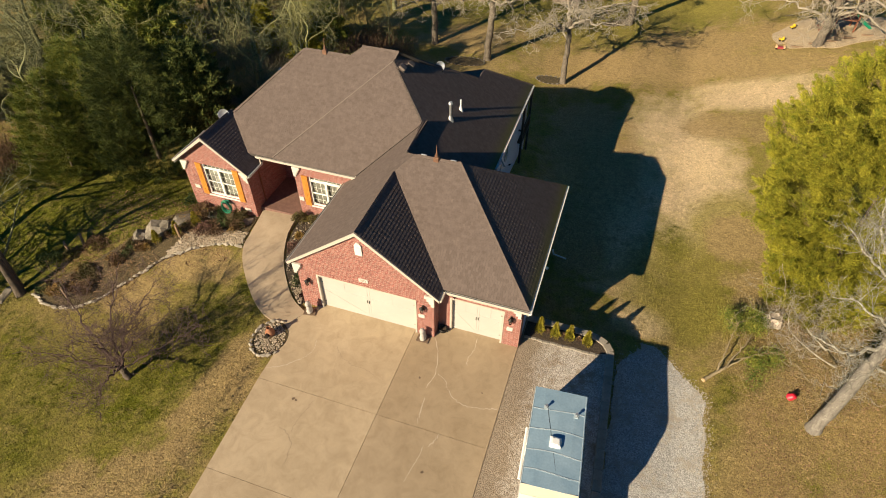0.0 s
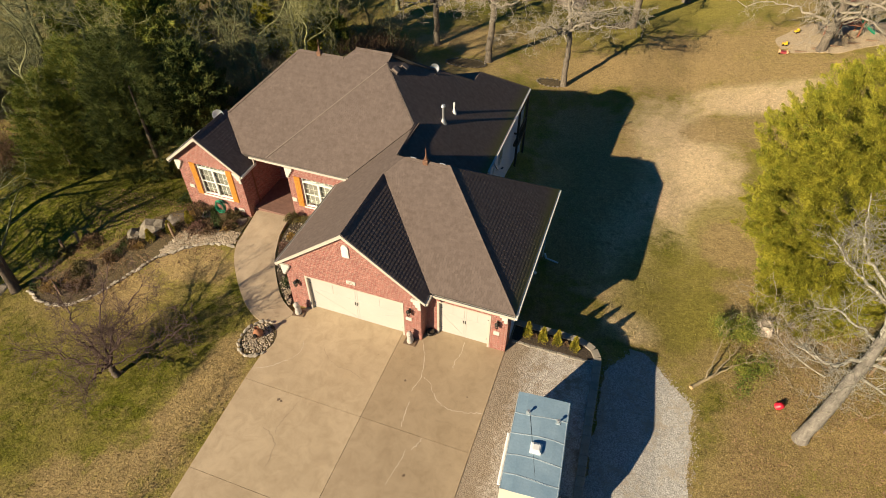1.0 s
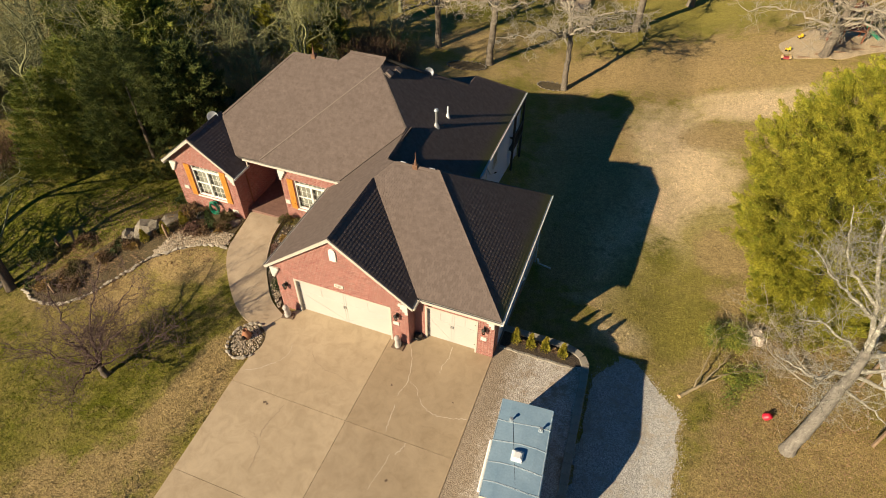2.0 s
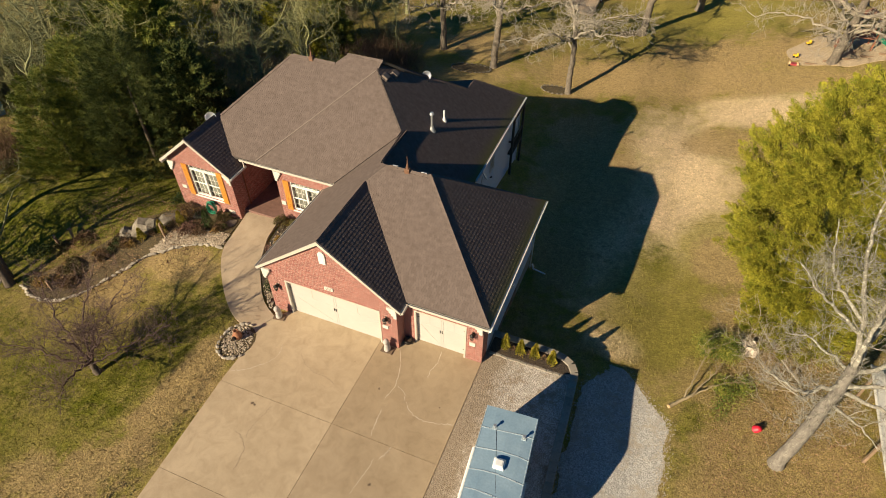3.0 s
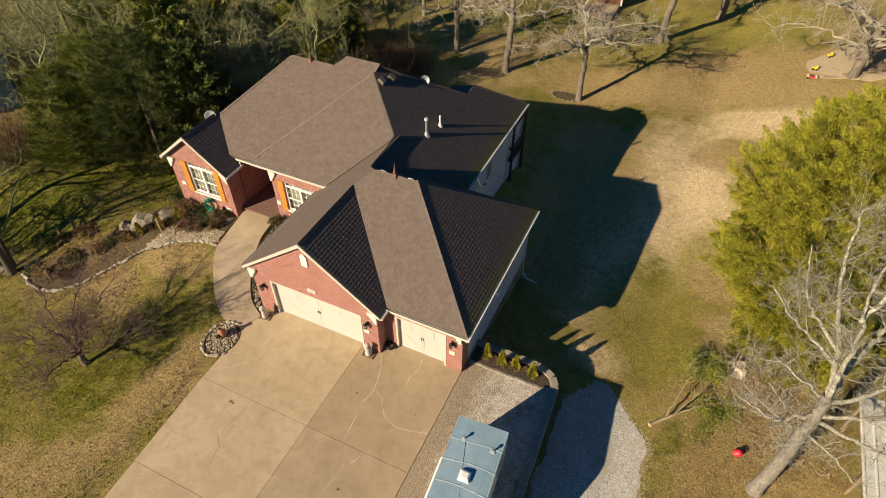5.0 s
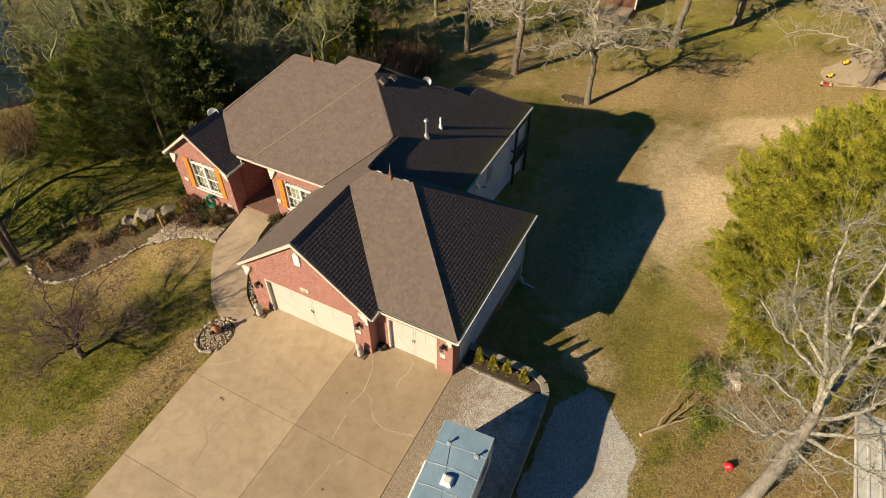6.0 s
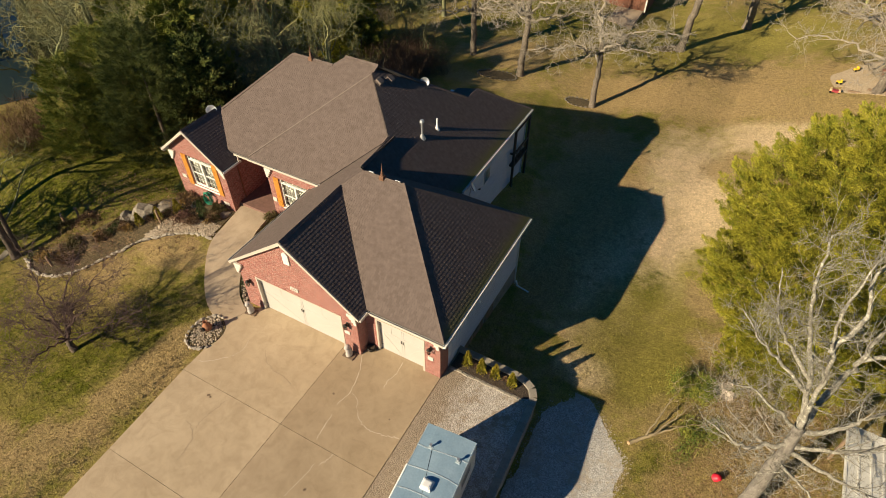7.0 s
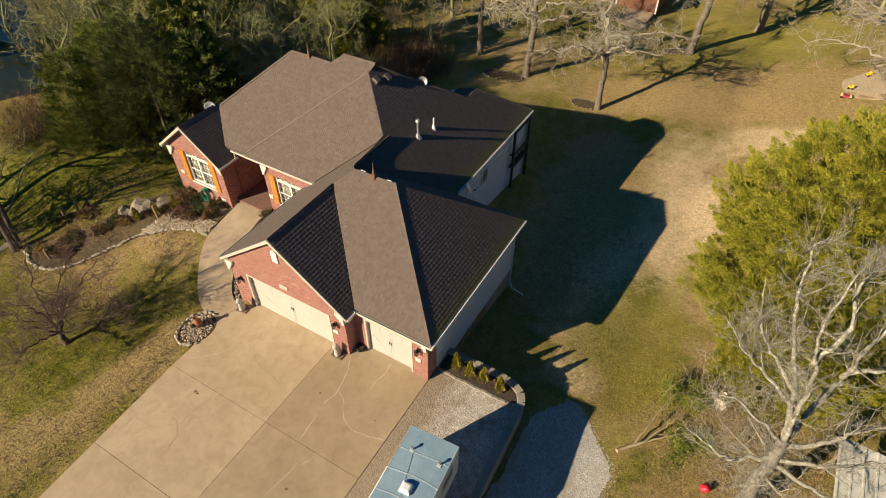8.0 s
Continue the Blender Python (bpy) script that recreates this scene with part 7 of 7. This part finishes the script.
# ---- fallen limb, stump, brush by the lane ----
fl = thing("fallen_limb", "cut cedar limb lying on the grass, butt end bare", "fallen branch", (8.5, 1.5, ground_z(8.5, 1.5) + 0.1))
tr, lb = limb_tree(91, [(0, 0, 0), (0.45, 0.4, 0.12), (0.9, 0.85, 0.25)], 0.085, 0.06, [
    ([(0.5, 0.45, 0.14), (0.8, 1.4, 0.5), (1.0, 2.3, 0.8), (1.3, 3.1, 0.9)], 0.045),
    ([(0.85, 0.8, 0.24), (1.3, 1.6, 0.5), (1.7, 2.2, 0.7), (2.0, 3.0, 0.7)], 0.05),
    ([(0.9, 0.85, 0.25), (1.6, 1.5, 0.35), (2.2, 1.9, 0.45), (2.9, 2.3, 0.4)], 0.045),
], per_metre=2.6, reach=0.9, thin=0.006, gnarl=0.2, kids=(2, 4), stout=0.02, wobble=0.02)
part("stem", tr, M_BRUSH, fl, "tan stripped stem", True)
part("branchwork", lb, M_BRUSH, fl, smooth=True)
part("cut_face", cyl((-0.02, -0.02, -0.01), (0.03, 0.028, 0.01), 0.085, 0.09, 10), M_CUT, fl, "fresh orange cut face")


CLUMPS = [(1.7 + 0.5 * u, 3.8 + 0.45 * v, 0.35 + 0.2 * w) for u, v, w in np.random.default_rng(93).normal(0, 1, (12, 3))]
CLUMPS += [(2.9 + 0.65 * u, 1.7 + 0.55 * v, 0.25 + 0.12 * w) for u, v, w in np.random.default_rng(94).normal(0, 1, (18, 3))]


def fallen_leaves(rng):
    c = CLUMPS[int(rng.integers(0, len(CLUMPS)))]
    d = rng.normal(0, 1, 3)
    return np.array(c) + d * np.array((0.25, 0.25, 0.1)), np.array((0.4, 0.5, 0.3)) + d * 0.3


part("foliage", leaf_mass(92, 15000, 0.068, fallen_leaves), M_CEDAR_M, fl, "olive-green cedar sprays")

stump = thing("stump", "bleached splintered tree stump in brush", "stump", (11.75, 6.1, ground_z(11.75, 6.1)))
vs, fs = lathe([(0.5, 0.0), (0.4, 0.15), (0.33, 0.32), (0.3, 0.42)], 16)
vs = [(x * (1 + 0.18 * math.sin(5 * math.atan2(y, x))), y * (1 + 0.18 * math.sin(5 * math.atan2(y, x))), z + (0.15 * (0.5 + 0.5 * math.sin(7 * math.atan2(y, x))) if z > 0.4 else 0)) for x, y, z in vs]
part("trunk", (vs, fs), M_STUMP, stump)
for k in range(6):
    a = 2.6 + 0.44 * k
    part("splinter", cyl((0.15 * math.cos(a), 0.15 * math.sin(a), 0.3), (0.5 * math.cos(a), 0.5 * math.sin(a), 0.3 + 0.14 * math.sin(k * 2.3)), 0.05, 0.012, 5), M_STUMP, stump)


def twig_heap(name, label, seed, count, cx, cy, rx, ry, h, w=0.014, mat=M_BRUSH):
    rng = np.random.default_rng(seed)
    a, r = rng.uniform(0, 6.28, count), rng.random(count) ** 0.6
    x, y = cx + rx * r * np.cos(a), cy + ry * r * np.sin(a)
    z = np.array([ground_z(p, q) for p, q in zip(x, y)]) + h * (1 - r) * rng.random(count) + 0.04
    d = rng.normal(0, 1, (count, 3)) * np.array((1, 1, 0.45))
    d *= ((0.15 + 0.7 * rng.random(count) ** 2) / np.linalg.norm(d, axis=1))[:, None]
    s = np.cross(d, rng.normal(0, 1, (count, 3)))
    s *= w / np.linalg.norm(s, axis=1)[:, None]
    p = np.stack([x, y, z], 1)
    v = np.stack([p - s, p + s, p + d + s * 0.4, p + d - s * 0.4], 1).reshape(-1, 3)
    o = part(name, (v.tolist(), np.arange(count * 4).reshape(-1, 4).tolist()), mat)
    return tagged(o, label, "brush", kind="stuff")


twig_heap("brush_pile", "grey dead brush heaped round a stump", 7, 1000, 12.8, 6.2, 1.2, 2.4, 0.9, 0.006, M_GREYTWIG)
twig_heap("brush_pile", "dry tangled brush round the tall bare tree", 8, 900, 13.6, 3.0, 2.2, 2.4, 0.4, 0.005)
twig_heap("brush_pile", "low dry weeds at the lane's edge", 9, 250, 12.0, 2.6, 2.0, 2.4, 0.1, 0.004)
twig_heap("fallen_twigs", "scattered fallen twigs on the back lawn", 10, 500, 2.0, 44.0, 14.0, 10.0, 0.02, 0.007)
twig_heap("fallen_twigs", "scattered twigs near the play area", 11, 350, 14.0, 36.0, 7.0, 8.0, 0.02, 0.007)
for k, (x, y, lx, ly, ln) in enumerate([(13.7, 4.4, -3.0, 2.2, 6.5), (13.9, 3.4, -3.4, 0.3, 6.0), (13.0, 7.6, -1.0, -3.2, 5.5), (14.2, 2.2, -2.0, -1.6, 5.0)]):
    t = thing("dead_branch", "bleached dead branch lying in dry grass", "fallen branch", (x, y, ground_z(x, y) + 0.25), "dead branches")
    tr, lb = branch_tree(120 + k, ln, 0.04, levels=4, lean=(lx, ly), forks=(2, 4), gnarl=0.6, up=0.12, first=0.15, spread=0.7, trunk=0.42, shrink=0.7, thin=0.006)
    part("stem", tr, M_BARKO, t, smooth=True)
    part("branchwork", lb, M_BARKO, t, smooth=True)
bucket = thing("bucket", "red plastic bucket upside down in the grass", "bucket", (12.05, 1.35, ground_z(12.05, 1.35) + 0.16))
m = pose(0, 0, 0, 205, 0, 30) @ Matrix.Scale(0.8, 4)
vs, fs = lathe([(0.15, -0.2), (0.2, 0.16), (0.22, 0.17), (0.215, 0.2), (0.185, 0.19), (0.14, -0.17)], 16)
part("pail", ([m @ Vector(v) for v in vs], fs), M_RED, bucket, smooth=True)
part("handle", cyl(m @ Vector((-0.2, 0, 0.18)), m @ Vector((0.2, 0, 0.3)), 0.01, n=5), M_STEEL, bucket)

# ---- shed by the cedars ----
shed = thing("metal_shed", "low open-sided shed with a white metal roof", "shed", (16.5, 1.0, ground_z(16.5, 1.0)))
part("wall", box(0.55, -3.4, -0.5, 0.75, 3.4, 1.69), M_TIMBER, shed)
for y in (-3.3, 0.0, 3.2):
    part("post", box(-0.72, y, -0.5, -0.62, y + 0.1, 1.74), M_TIMBER, shed)
rf = part("roof", prism([(-0.9, -3.6, 1.8), (0.9, -3.6, 1.72), (0.9, 3.6, 1.72), (-0.9, 3.6, 1.8)], (0, 0, -0.05)), M_TIN, shed, "weathered white corrugated metal roof")
for k in range(5):
    x = -0.88 + 0.42 * k
    z = 1.8 - 0.08 * (x + 0.9) / 1.8
    part("rib", prism([(x, -3.6, z + 0.03), (x + 0.06, -3.6, z + 0.03), (x + 0.06, 3.6, z + 0.03), (x, 3.6, z + 0.03)], (0, 0, -0.04)), M_TIN, rf)

# ---- play area ----
ps = thing("play_set", "timber play set with a green slide", "play set", (19.4, 43.8, ground_z(19.4, 43.8)))
for x, y in ((-0.8, -0.8), (0.8, -0.8), (0.8, 0.8), (-0.8, 0.8)):
    part("post", box(x - 0.06, y - 0.06, 0, x + 0.06, y + 0.06, 2.6), M_REDWOOD, ps)
part("platform", box(-0.86, -0.86, 1.2, 0.86, 0.86, 1.28), M_REDWOOD, ps)
for s in (-1, 1):
    part("roof_board", prism([(0, -1.0, 3.2), (s * 1.05, -1.0, 2.5), (s * 1.05, 1.0, 2.5), (0, 1.0, 3.2)], (0, 0, -0.05)), M_REDWOOD, ps)
part("slide", prism([(0.9, -0.3, 1.25), (0.9, 0.3, 1.25), (2.7, 0.1, 0.25), (2.7, -0.5, 0.25)], (0, 0, -0.07)), M_TOYGREEN, ps, "green plastic slide")
for e in (-0.3, 0.27):
    part("slide_lip", prism([(0.9, e, 1.4), (0.9, e + 0.04, 1.4), (2.7, e - 0.16, 0.4), (2.7, e - 0.2, 0.4)], (0, 0, -0.2)), M_TOYGREEN, ps)
part("climbing_panel", prism([(-1.9, -1.0, 0.1), (-0.9, -1.0, 1.3), (-0.9, 0.4, 1.3), (-1.9, 0.4, 0.1)], (0, 0, -0.06)), M_REDWOOD, ps)
for k in range(5):
    x, y = 16.0 + 1.3 * k, 40.9 + 0.25 * k
    o = thing("landscape_timber", "weathered landscape timber edging the sand", "timber", (x, y, ground_z(x, y)), "sand edging", turn=6)
    part("beam", box(-0.6, -0.07, 0, 0.6, 0.07, 0.14, bevel=0.012), M_TIMBER, o)
cart = thing("toy_cart", "dark red toy cart with tan ends on the grass", "toy", (14.6, 40.9, ground_z(14.6, 40.9) + 0.03))
cart.scale = (0.8, 0.8, 0.8)
part("tub", prism([(-0.35, -0.22, 0.3), (0.35, -0.22, 0.3), (0.35, 0.22, 0.3), (-0.35, 0.22, 0.3)], (0, 0, -0.2)), M_OLDRED, cart)
for x in (-0.4, 0.4):
    part("end", box(x - 0.1, -0.24, 0.08, x + 0.1, 0.24, 0.42, bevel=0.03), M_CUT, cart)
    for y in (-0.24, 0.24):
        part("wheel", cyl((x, y - 0.03, 0.1), (x, y + 0.03, 0.1), 0.11, n=10), M_BLACK, cart)
for k, (x, y, mat, w) in enumerate([(14.8, 42.6, M_YELLOW, "yellow"), (15.9, 45.3, M_YELLOW, "yellow")]):
    t = thing("toy_truck", w + " plastic toy truck lying in the yard", "toy", (x, y, ground_z(x, y) + 0.05), "yard toys", turn=40 * k)
    part("body", box(-0.22, -0.13, 0.1, 0.22, 0.13, 0.24, bevel=0.02), mat, t)
    part("cab", box(0.04, -0.12, 0.24, 0.2, 0.12, 0.4, bevel=0.03), mat, t)
    for a in (-0.14, 0.14):
        for b in (-0.14, 0.14):
            part("wheel", cyl((a, b - 0.02, 0.09), (a, b + 0.02, 0.09), 0.09, n=10), M_BLACK, t)

# ---- buildings beyond ----
ob = thing("outbuilding", "red-brown outbuilding with white corner trim and slab", "building", (-7.2, 57.2, ground_z(-7.2, 55)))
part("slab", box(-2.2, -4.6, -0.3, 2.2, 0.0, 0.12), M_WALK, ob, "pale concrete apron")
part("wall", box(-2.4, 0.0, -0.4, 2.4, 5.0, 2.7), M_BROWNWALL, ob)
for x in (-2.4, 2.26):
    part("corner_trim", box(x, -0.06, 0.0, x + 0.16, 0.0, 2.7), M_WHITE, ob)
part("door", box(-1.6, -0.05, 0.12, 1.6, -0.01, 2.2, bevel=0.005), M_BROWNWALL, ob)
for s in (-1, 1):
    part("roof", prism([(0, -0.5, 4.2), (s * 2.9, -0.5, 2.6), (s * 2.9, 5.5, 2.6), (0, 5.5, 4.2)], (0, 0, -0.15)), M_SHINGLE, ob)
nb = thing("neighbour_building", "blue-grey metal-roofed neighbouring building half hidden by trees", "building", (-41.9, 9.3, ground_z(-39.6, 6.4)), turn=151)
part("wall", box(0.3, 0.4, -1.0, 14.6, 9.0, 3.1), M_BLUEROOF, nb, "blue-grey siding")
part("roof", prism([(0, 0, 3.3), (15.0, 0, 3.3), (15.0, 4.9, 6.4), (0, 4.9, 6.4)], (0, 0, -0.12)), M_BLUEROOF, nb, "blue-grey metal roof slope")
part("roof", prism([(0, 9.8, 3.3), (15.0, 9.8, 3.3), (15.0, 4.9, 6.4), (0, 4.9, 6.4)], (0, 0, -0.12)), M_BLUEROOF, nb, "blue-grey metal roof slope")
for x in (2.4, 4.4, 7.5, 10.0):
    part("skylight", prism([(x, 1.2, 4.1), (x + 0.35, 1.2, 4.1), (x + 0.35, 2.9, 5.175), (x, 2.9, 5.175)], (0, 0, -0.05)), M_RUBBER, nb)

# ---- grass blades and fallen leaves ----
def scatter(name, label, category, seed, count, rect, mat, tall, wide, flat, keep):
    rng = np.random.default_rng(seed)
    x, y = rng.uniform(rect[0], rect[1], count), rng.uniform(rect[2], rect[3], count)
    ok = np.array([keep(p, q) for p, q in zip(x, y)])
    x, y = x[ok], y[ok]
    n = len(x)
    z = np.array([ground_z(p, q) + hummock(p, q) for p, q in zip(x, y)])
    a = rng.uniform(0, 6.28, n)
    h = tall * rng.uniform(0.5, 1.4, n)
    lean = rng.normal(0, 1, (n, 2)) * tall * flat
    w = wide * rng.uniform(0.6, 1.4, n)
    p = np.stack([x, y, z - 0.01], 1)
    s = np.stack([np.cos(a) * w, np.sin(a) * w, np.zeros(n)], 1)
    tip = p + np.stack([lean[:, 0], lean[:, 1], h], 1)
    v = np.stack([p - s, p + s, tip], 1).reshape(-1, 3)
    o = part(name, (v.tolist(), np.arange(n * 3).reshape(-1, 3).tolist()), mat)
    return tagged(o, label, category, kind="stuff")


def open_lawn(x, y):
    if -10.6 < x < 4.5 and y < 2.2 or -21 < x < 0.2 and 0 < y < 18.9:
        return False
    if 4.3 < x < 8.7 and y < 3.0:
        return False
    if -16.6 < x < -10 and -2.6 < y < 5.5 and y > -2.6 - 0.9 * (x + 11.0) * 0.0 and (x + 16.4) * 0.75 > (1.6 - y):
        return False
    if -27 < x < -16.3 and -4.2 < y < 4.6 and y > (-3.9 + (x + 25) * 0.68 if x > -24 else -3.9):
        return False
    return True


scatter("grass", "short dormant lawn grass, straw and green", "grass", 21, 150000, (-33, 13, -14, 12), M_LAWN, 0.07, 0.022, 0.8, open_lawn)
scatter("grass", "short dormant grass of the back yard", "grass", 22, 90000, (-6, 20, 12, 48), M_LAWN, 0.07, 0.02, 0.8, open_lawn)
twig_heap("dry_stems", "dry perennial stems standing in the bed", 31, 900, -22.6, -1.0, 2.6, 2.0, 0.35, 0.009, M_LITTER)
twig_heap("dry_stems", "dry brown plants among the rocks", 32, 700, -19.6, 2.4, 2.2, 1.2, 0.35, 0.009, M_LITTER)
twig_heap("dry_stems", "dry weeds beside the garden posts", 33, 500, -25.2, -1.4, 1.4, 1.4, 0.3, 0.009, M_LITTER)
scatter("bed_litter", "fallen leaves lying in the planting bed", "leaves", 34, 12000, (-27, -16.5, -4, 4.5), M_LITTER, 0.04, 0.05, 1.2, lambda x, y: not open_lawn(x, y))
scatter("leaf_litter", "brown leaf litter under the tall bare tree", "leaves", 24, 9000, (10.2, 16, -4, 7), M_LITTER, 0.04, 0.05, 1.2, open_lawn)
scatter("grass", "tall dry straw grass round the bare tree", "grass", 25, 26000, (9.6, 16.5, -5, 8), M_STRAW, 0.085, 0.009, 0.9, open_lawn)
scatter("fallen_leaves", "brown oak leaves scattered over the lawn", "leaves", 23, 11000, (-30, 22, -8, 52), M_LITTER, 0.025, 0.022, 1.2, open_lawn)


# ---- shingles: real tabs on every slope, last ----
def clip_poly(poly, lines):
    for (ax, ay), (bx, by) in lines:
        out = []
        for i in range(len(poly)):
            p, q = poly[i], poly[(i + 1) % len(poly)]
            sp = (bx - ax) * (p[1] - ay) - (by - ay) * (p[0] - ax)
            sq = (bx - ax) * (q[1] - ay) - (by - ay) * (q[0] - ax)
            if sp >= 0:
                out.append(p)
            if sp * sq < 0:
                t = sp / (sp - sq)
                out.append((p[0] + (q[0] - p[0]) * t, p[1] + (q[1] - p[1]) * t))
        poly = out
        if len(poly) < 3:
            return []
    return poly


def shingles(name, seed, course=0.165, tab=0.125, singles=0, thick=1.0):
    poly, mat = PLANES[name]
    P = [Vector(p) for p in poly]
    nrm = (P[1] - P[0]).cross(P[2] - P[0]).normalized()
    if nrm.z < 0:
        nrm = -nrm
    u = Vector((0, 0, 1)).cross(nrm).normalized()
    v = nrm.cross(u)
    o = P[0]
    flat = [((p - o) @ u, (p - o) @ v) for p in P]
    area = sum(a[0] * b[1] - b[0] * a[1] for a, b in zip(flat, flat[1:] + flat[:1]))
    if area < 0:
        flat = flat[::-1]
    lines = list(zip(flat, flat[1:] + flat[:1]))
    rng = np.random.default_rng(seed)
    v0, v1 = min(p[1] for p in flat), max(p[1] for p in flat)
    u0, u1 = min(p[0] for p in flat), max(p[0] for p in flat)
    vs, fs, made = [], [], 0
    at = Matrix((u, v, nrm)).transposed().to_4x4()
    base = bmesh.new()
    add_box(base, 0.004, 0.0, 0.0, tab - 0.004, course * 1.12, 0.02)
    for q in base.verts:
        if q.co.y > course:
            q.co.z = min(q.co.z, 0.006)
    TAB = mesh_of("shingle", [q.co[:] for q in base.verts], [[w.index for w in f.verts] for f in base.faces], M_SHINGLE_1)
    base.free()
    k = 0
    y = v0 - 0.02
    while y < v1:
        x, i = u0 - tab + (tab / 2) * (k % 2) + rng.uniform(-0.02, 0.02), k % 2
        while x < u1:
            w, i = tab * rng.uniform(0.94, 1.06), i + 1
            rect = [(x + 0.003, y), (x + w - 0.003, y), (x + w - 0.003, y + course * 1.1), (x + 0.003, y + course * 1.1)]
            c = clip_poly(rect, lines)
            if len(c) >= 3:
                t = (0.0092, 0.0124)[i % 2] * rng.uniform(0.88, 1.12) * thick
                if made < singles and len(c) == 4 and abs((c[0][0] - rect[0][0])) + abs(c[2][0] - rect[2][0]) + abs(c[2][1] - rect[2][1]) + abs(c[0][1] - rect[0][1]) < 1e-6:
                    s = part("shingle", TAB, None, ROOF[name])
                    q = o + u * x + v * y
                    s.matrix_basis = Matrix.Translation(q) @ at @ Matrix.Diagonal((w / tab, 1, t / 0.02, 1))
                    made += 1
                else:
                    n, m = len(vs), len(c)
                    for a, b in c:
                        h = 0.004 + t * (1 - (b - y) / (course * 1.1))
                        vs.append(o + u * a + v * b + nrm * h)
                    for a, b in c:
                        vs.append(o + u * a + v * b - nrm * 0.004)
                    fs.append(tuple(range(n, n + m)))
                    fs += [(n + i, n + m + i, n + m + (i + 1) % m, n + (i + 1) % m) for i in range(m)]
            x += w
        y += course
        k += 1
    if vs:
        tagged(part("shingles", (vs, fs), mat, ROOF[name]), kind="stuff")


for k, name in enumerate(PLANES):
    shingles(name, 300 + k, singles=290 if name == "garage_front" else 0, thick=0.5 if "front" in name or "left" in name[-5:] else 1.05)


def caps(p0, p1, roof, seed, left, right):
    """Overlapping cap shingles bent over a hip or ridge; left and right are the downhill ways."""
    p0, p1 = Vector(p0), Vector(p1)
    d = (p1 - p0).normalized()
    n = max(2, int((p1 - p0).length / 0.19))
    l, r = Vector(left).normalized() * 0.13, Vector(right).normalized() * 0.13
    bm = bmesh.new()
    for k in range(n):
        a = p0 + d * (0.19 * k)
        b = a + d * 0.26
        up = Vector((0, 0, 0.045))
        up2 = Vector((0, 0, 0.03))
        q = [bm.verts.new(x) for x in (a + l + up, a + up + Vector((0, 0, 0.012)), a + r + up, b + r + up2, b + up2 + Vector((0, 0, 0.01)), b + l + up2)]
        g = [bm.verts.new(x.co - Vector((0, 0, 0.03))) for x in q]
        bm.faces.new((q[0], q[1], q[4], q[5]))
        bm.faces.new((q[1], q[2], q[3], q[4]))
        for i in range(6):
            bm.faces.new((q[i], q[(i + 1) % 6], g[(i + 1) % 6], g[i]))
    bmesh.ops.recalc_face_normals(bm, faces=bm.faces)
    tagged(part("ridge_cap", bm, M_SHINGLE, ROOF[roof]), kind="stuff")


caps((0.3, -0.2, 2.96), (-4.3, 4.42, 6.5), "garage_front", 1, (-1, 0, 0), (0, 1, 0))
caps((-4.3, 4.42, 6.5), (-6.58, 4.42, 6.5), "garage_front", 2, (0, -1, -0.77), (0, 1, -0.77))
caps((-7.35, -0.85, 5.89), (-7.35, 3.6, 5.89), "gable_right", 3, (-1, 0, -0.79), (1, 0, -0.79))
caps((-7.35, 5.3, 5.89), (-7.5, 8.2, 5.85), "garage_left", 4, (-1, 0, -0.79), (1, 0, -0.79))
caps((-7.6, 8.1, main_front(8.1)), (-10.05, 10.47, 7.65), "main_right", 5, (-1, 0, 0), (0, 1, 0))
caps((-9.9, 10.97, 8.04), (-12.0, 10.97, 8.04), "main_front_top", 6, (0, -1, -0.83), (0, 1, -0.83))
caps((-12.6, 10.47, 7.62), (-15.38, 10.47, 7.62), "main_front", 7, (0, -1, -0.83), (0, 1, -0.83))
caps((-18.6, 7.1, 4.85), (-15.38, 10.47, 7.62), "main_left", 8, (0, 1, 0), (1, 0, 0))
caps((-18.78, 4.2, 4.93), (-18.78, 7.2, 4.93), "left_gable_right", 9, (-1, 0, -0.8), (1, 0, -0.8))
caps((-10.05, 11.3, 7.76), (-6.45, 14.97, 5.06), "main_right", 10, (0, -1, 0), (-1, 0.5, -0.5))
caps((-3.75, 18.95, 3.03), (-6.43, 16.22, 5.04), "wing_back", 11, (0, -1, 0), (-1, 0, 0))
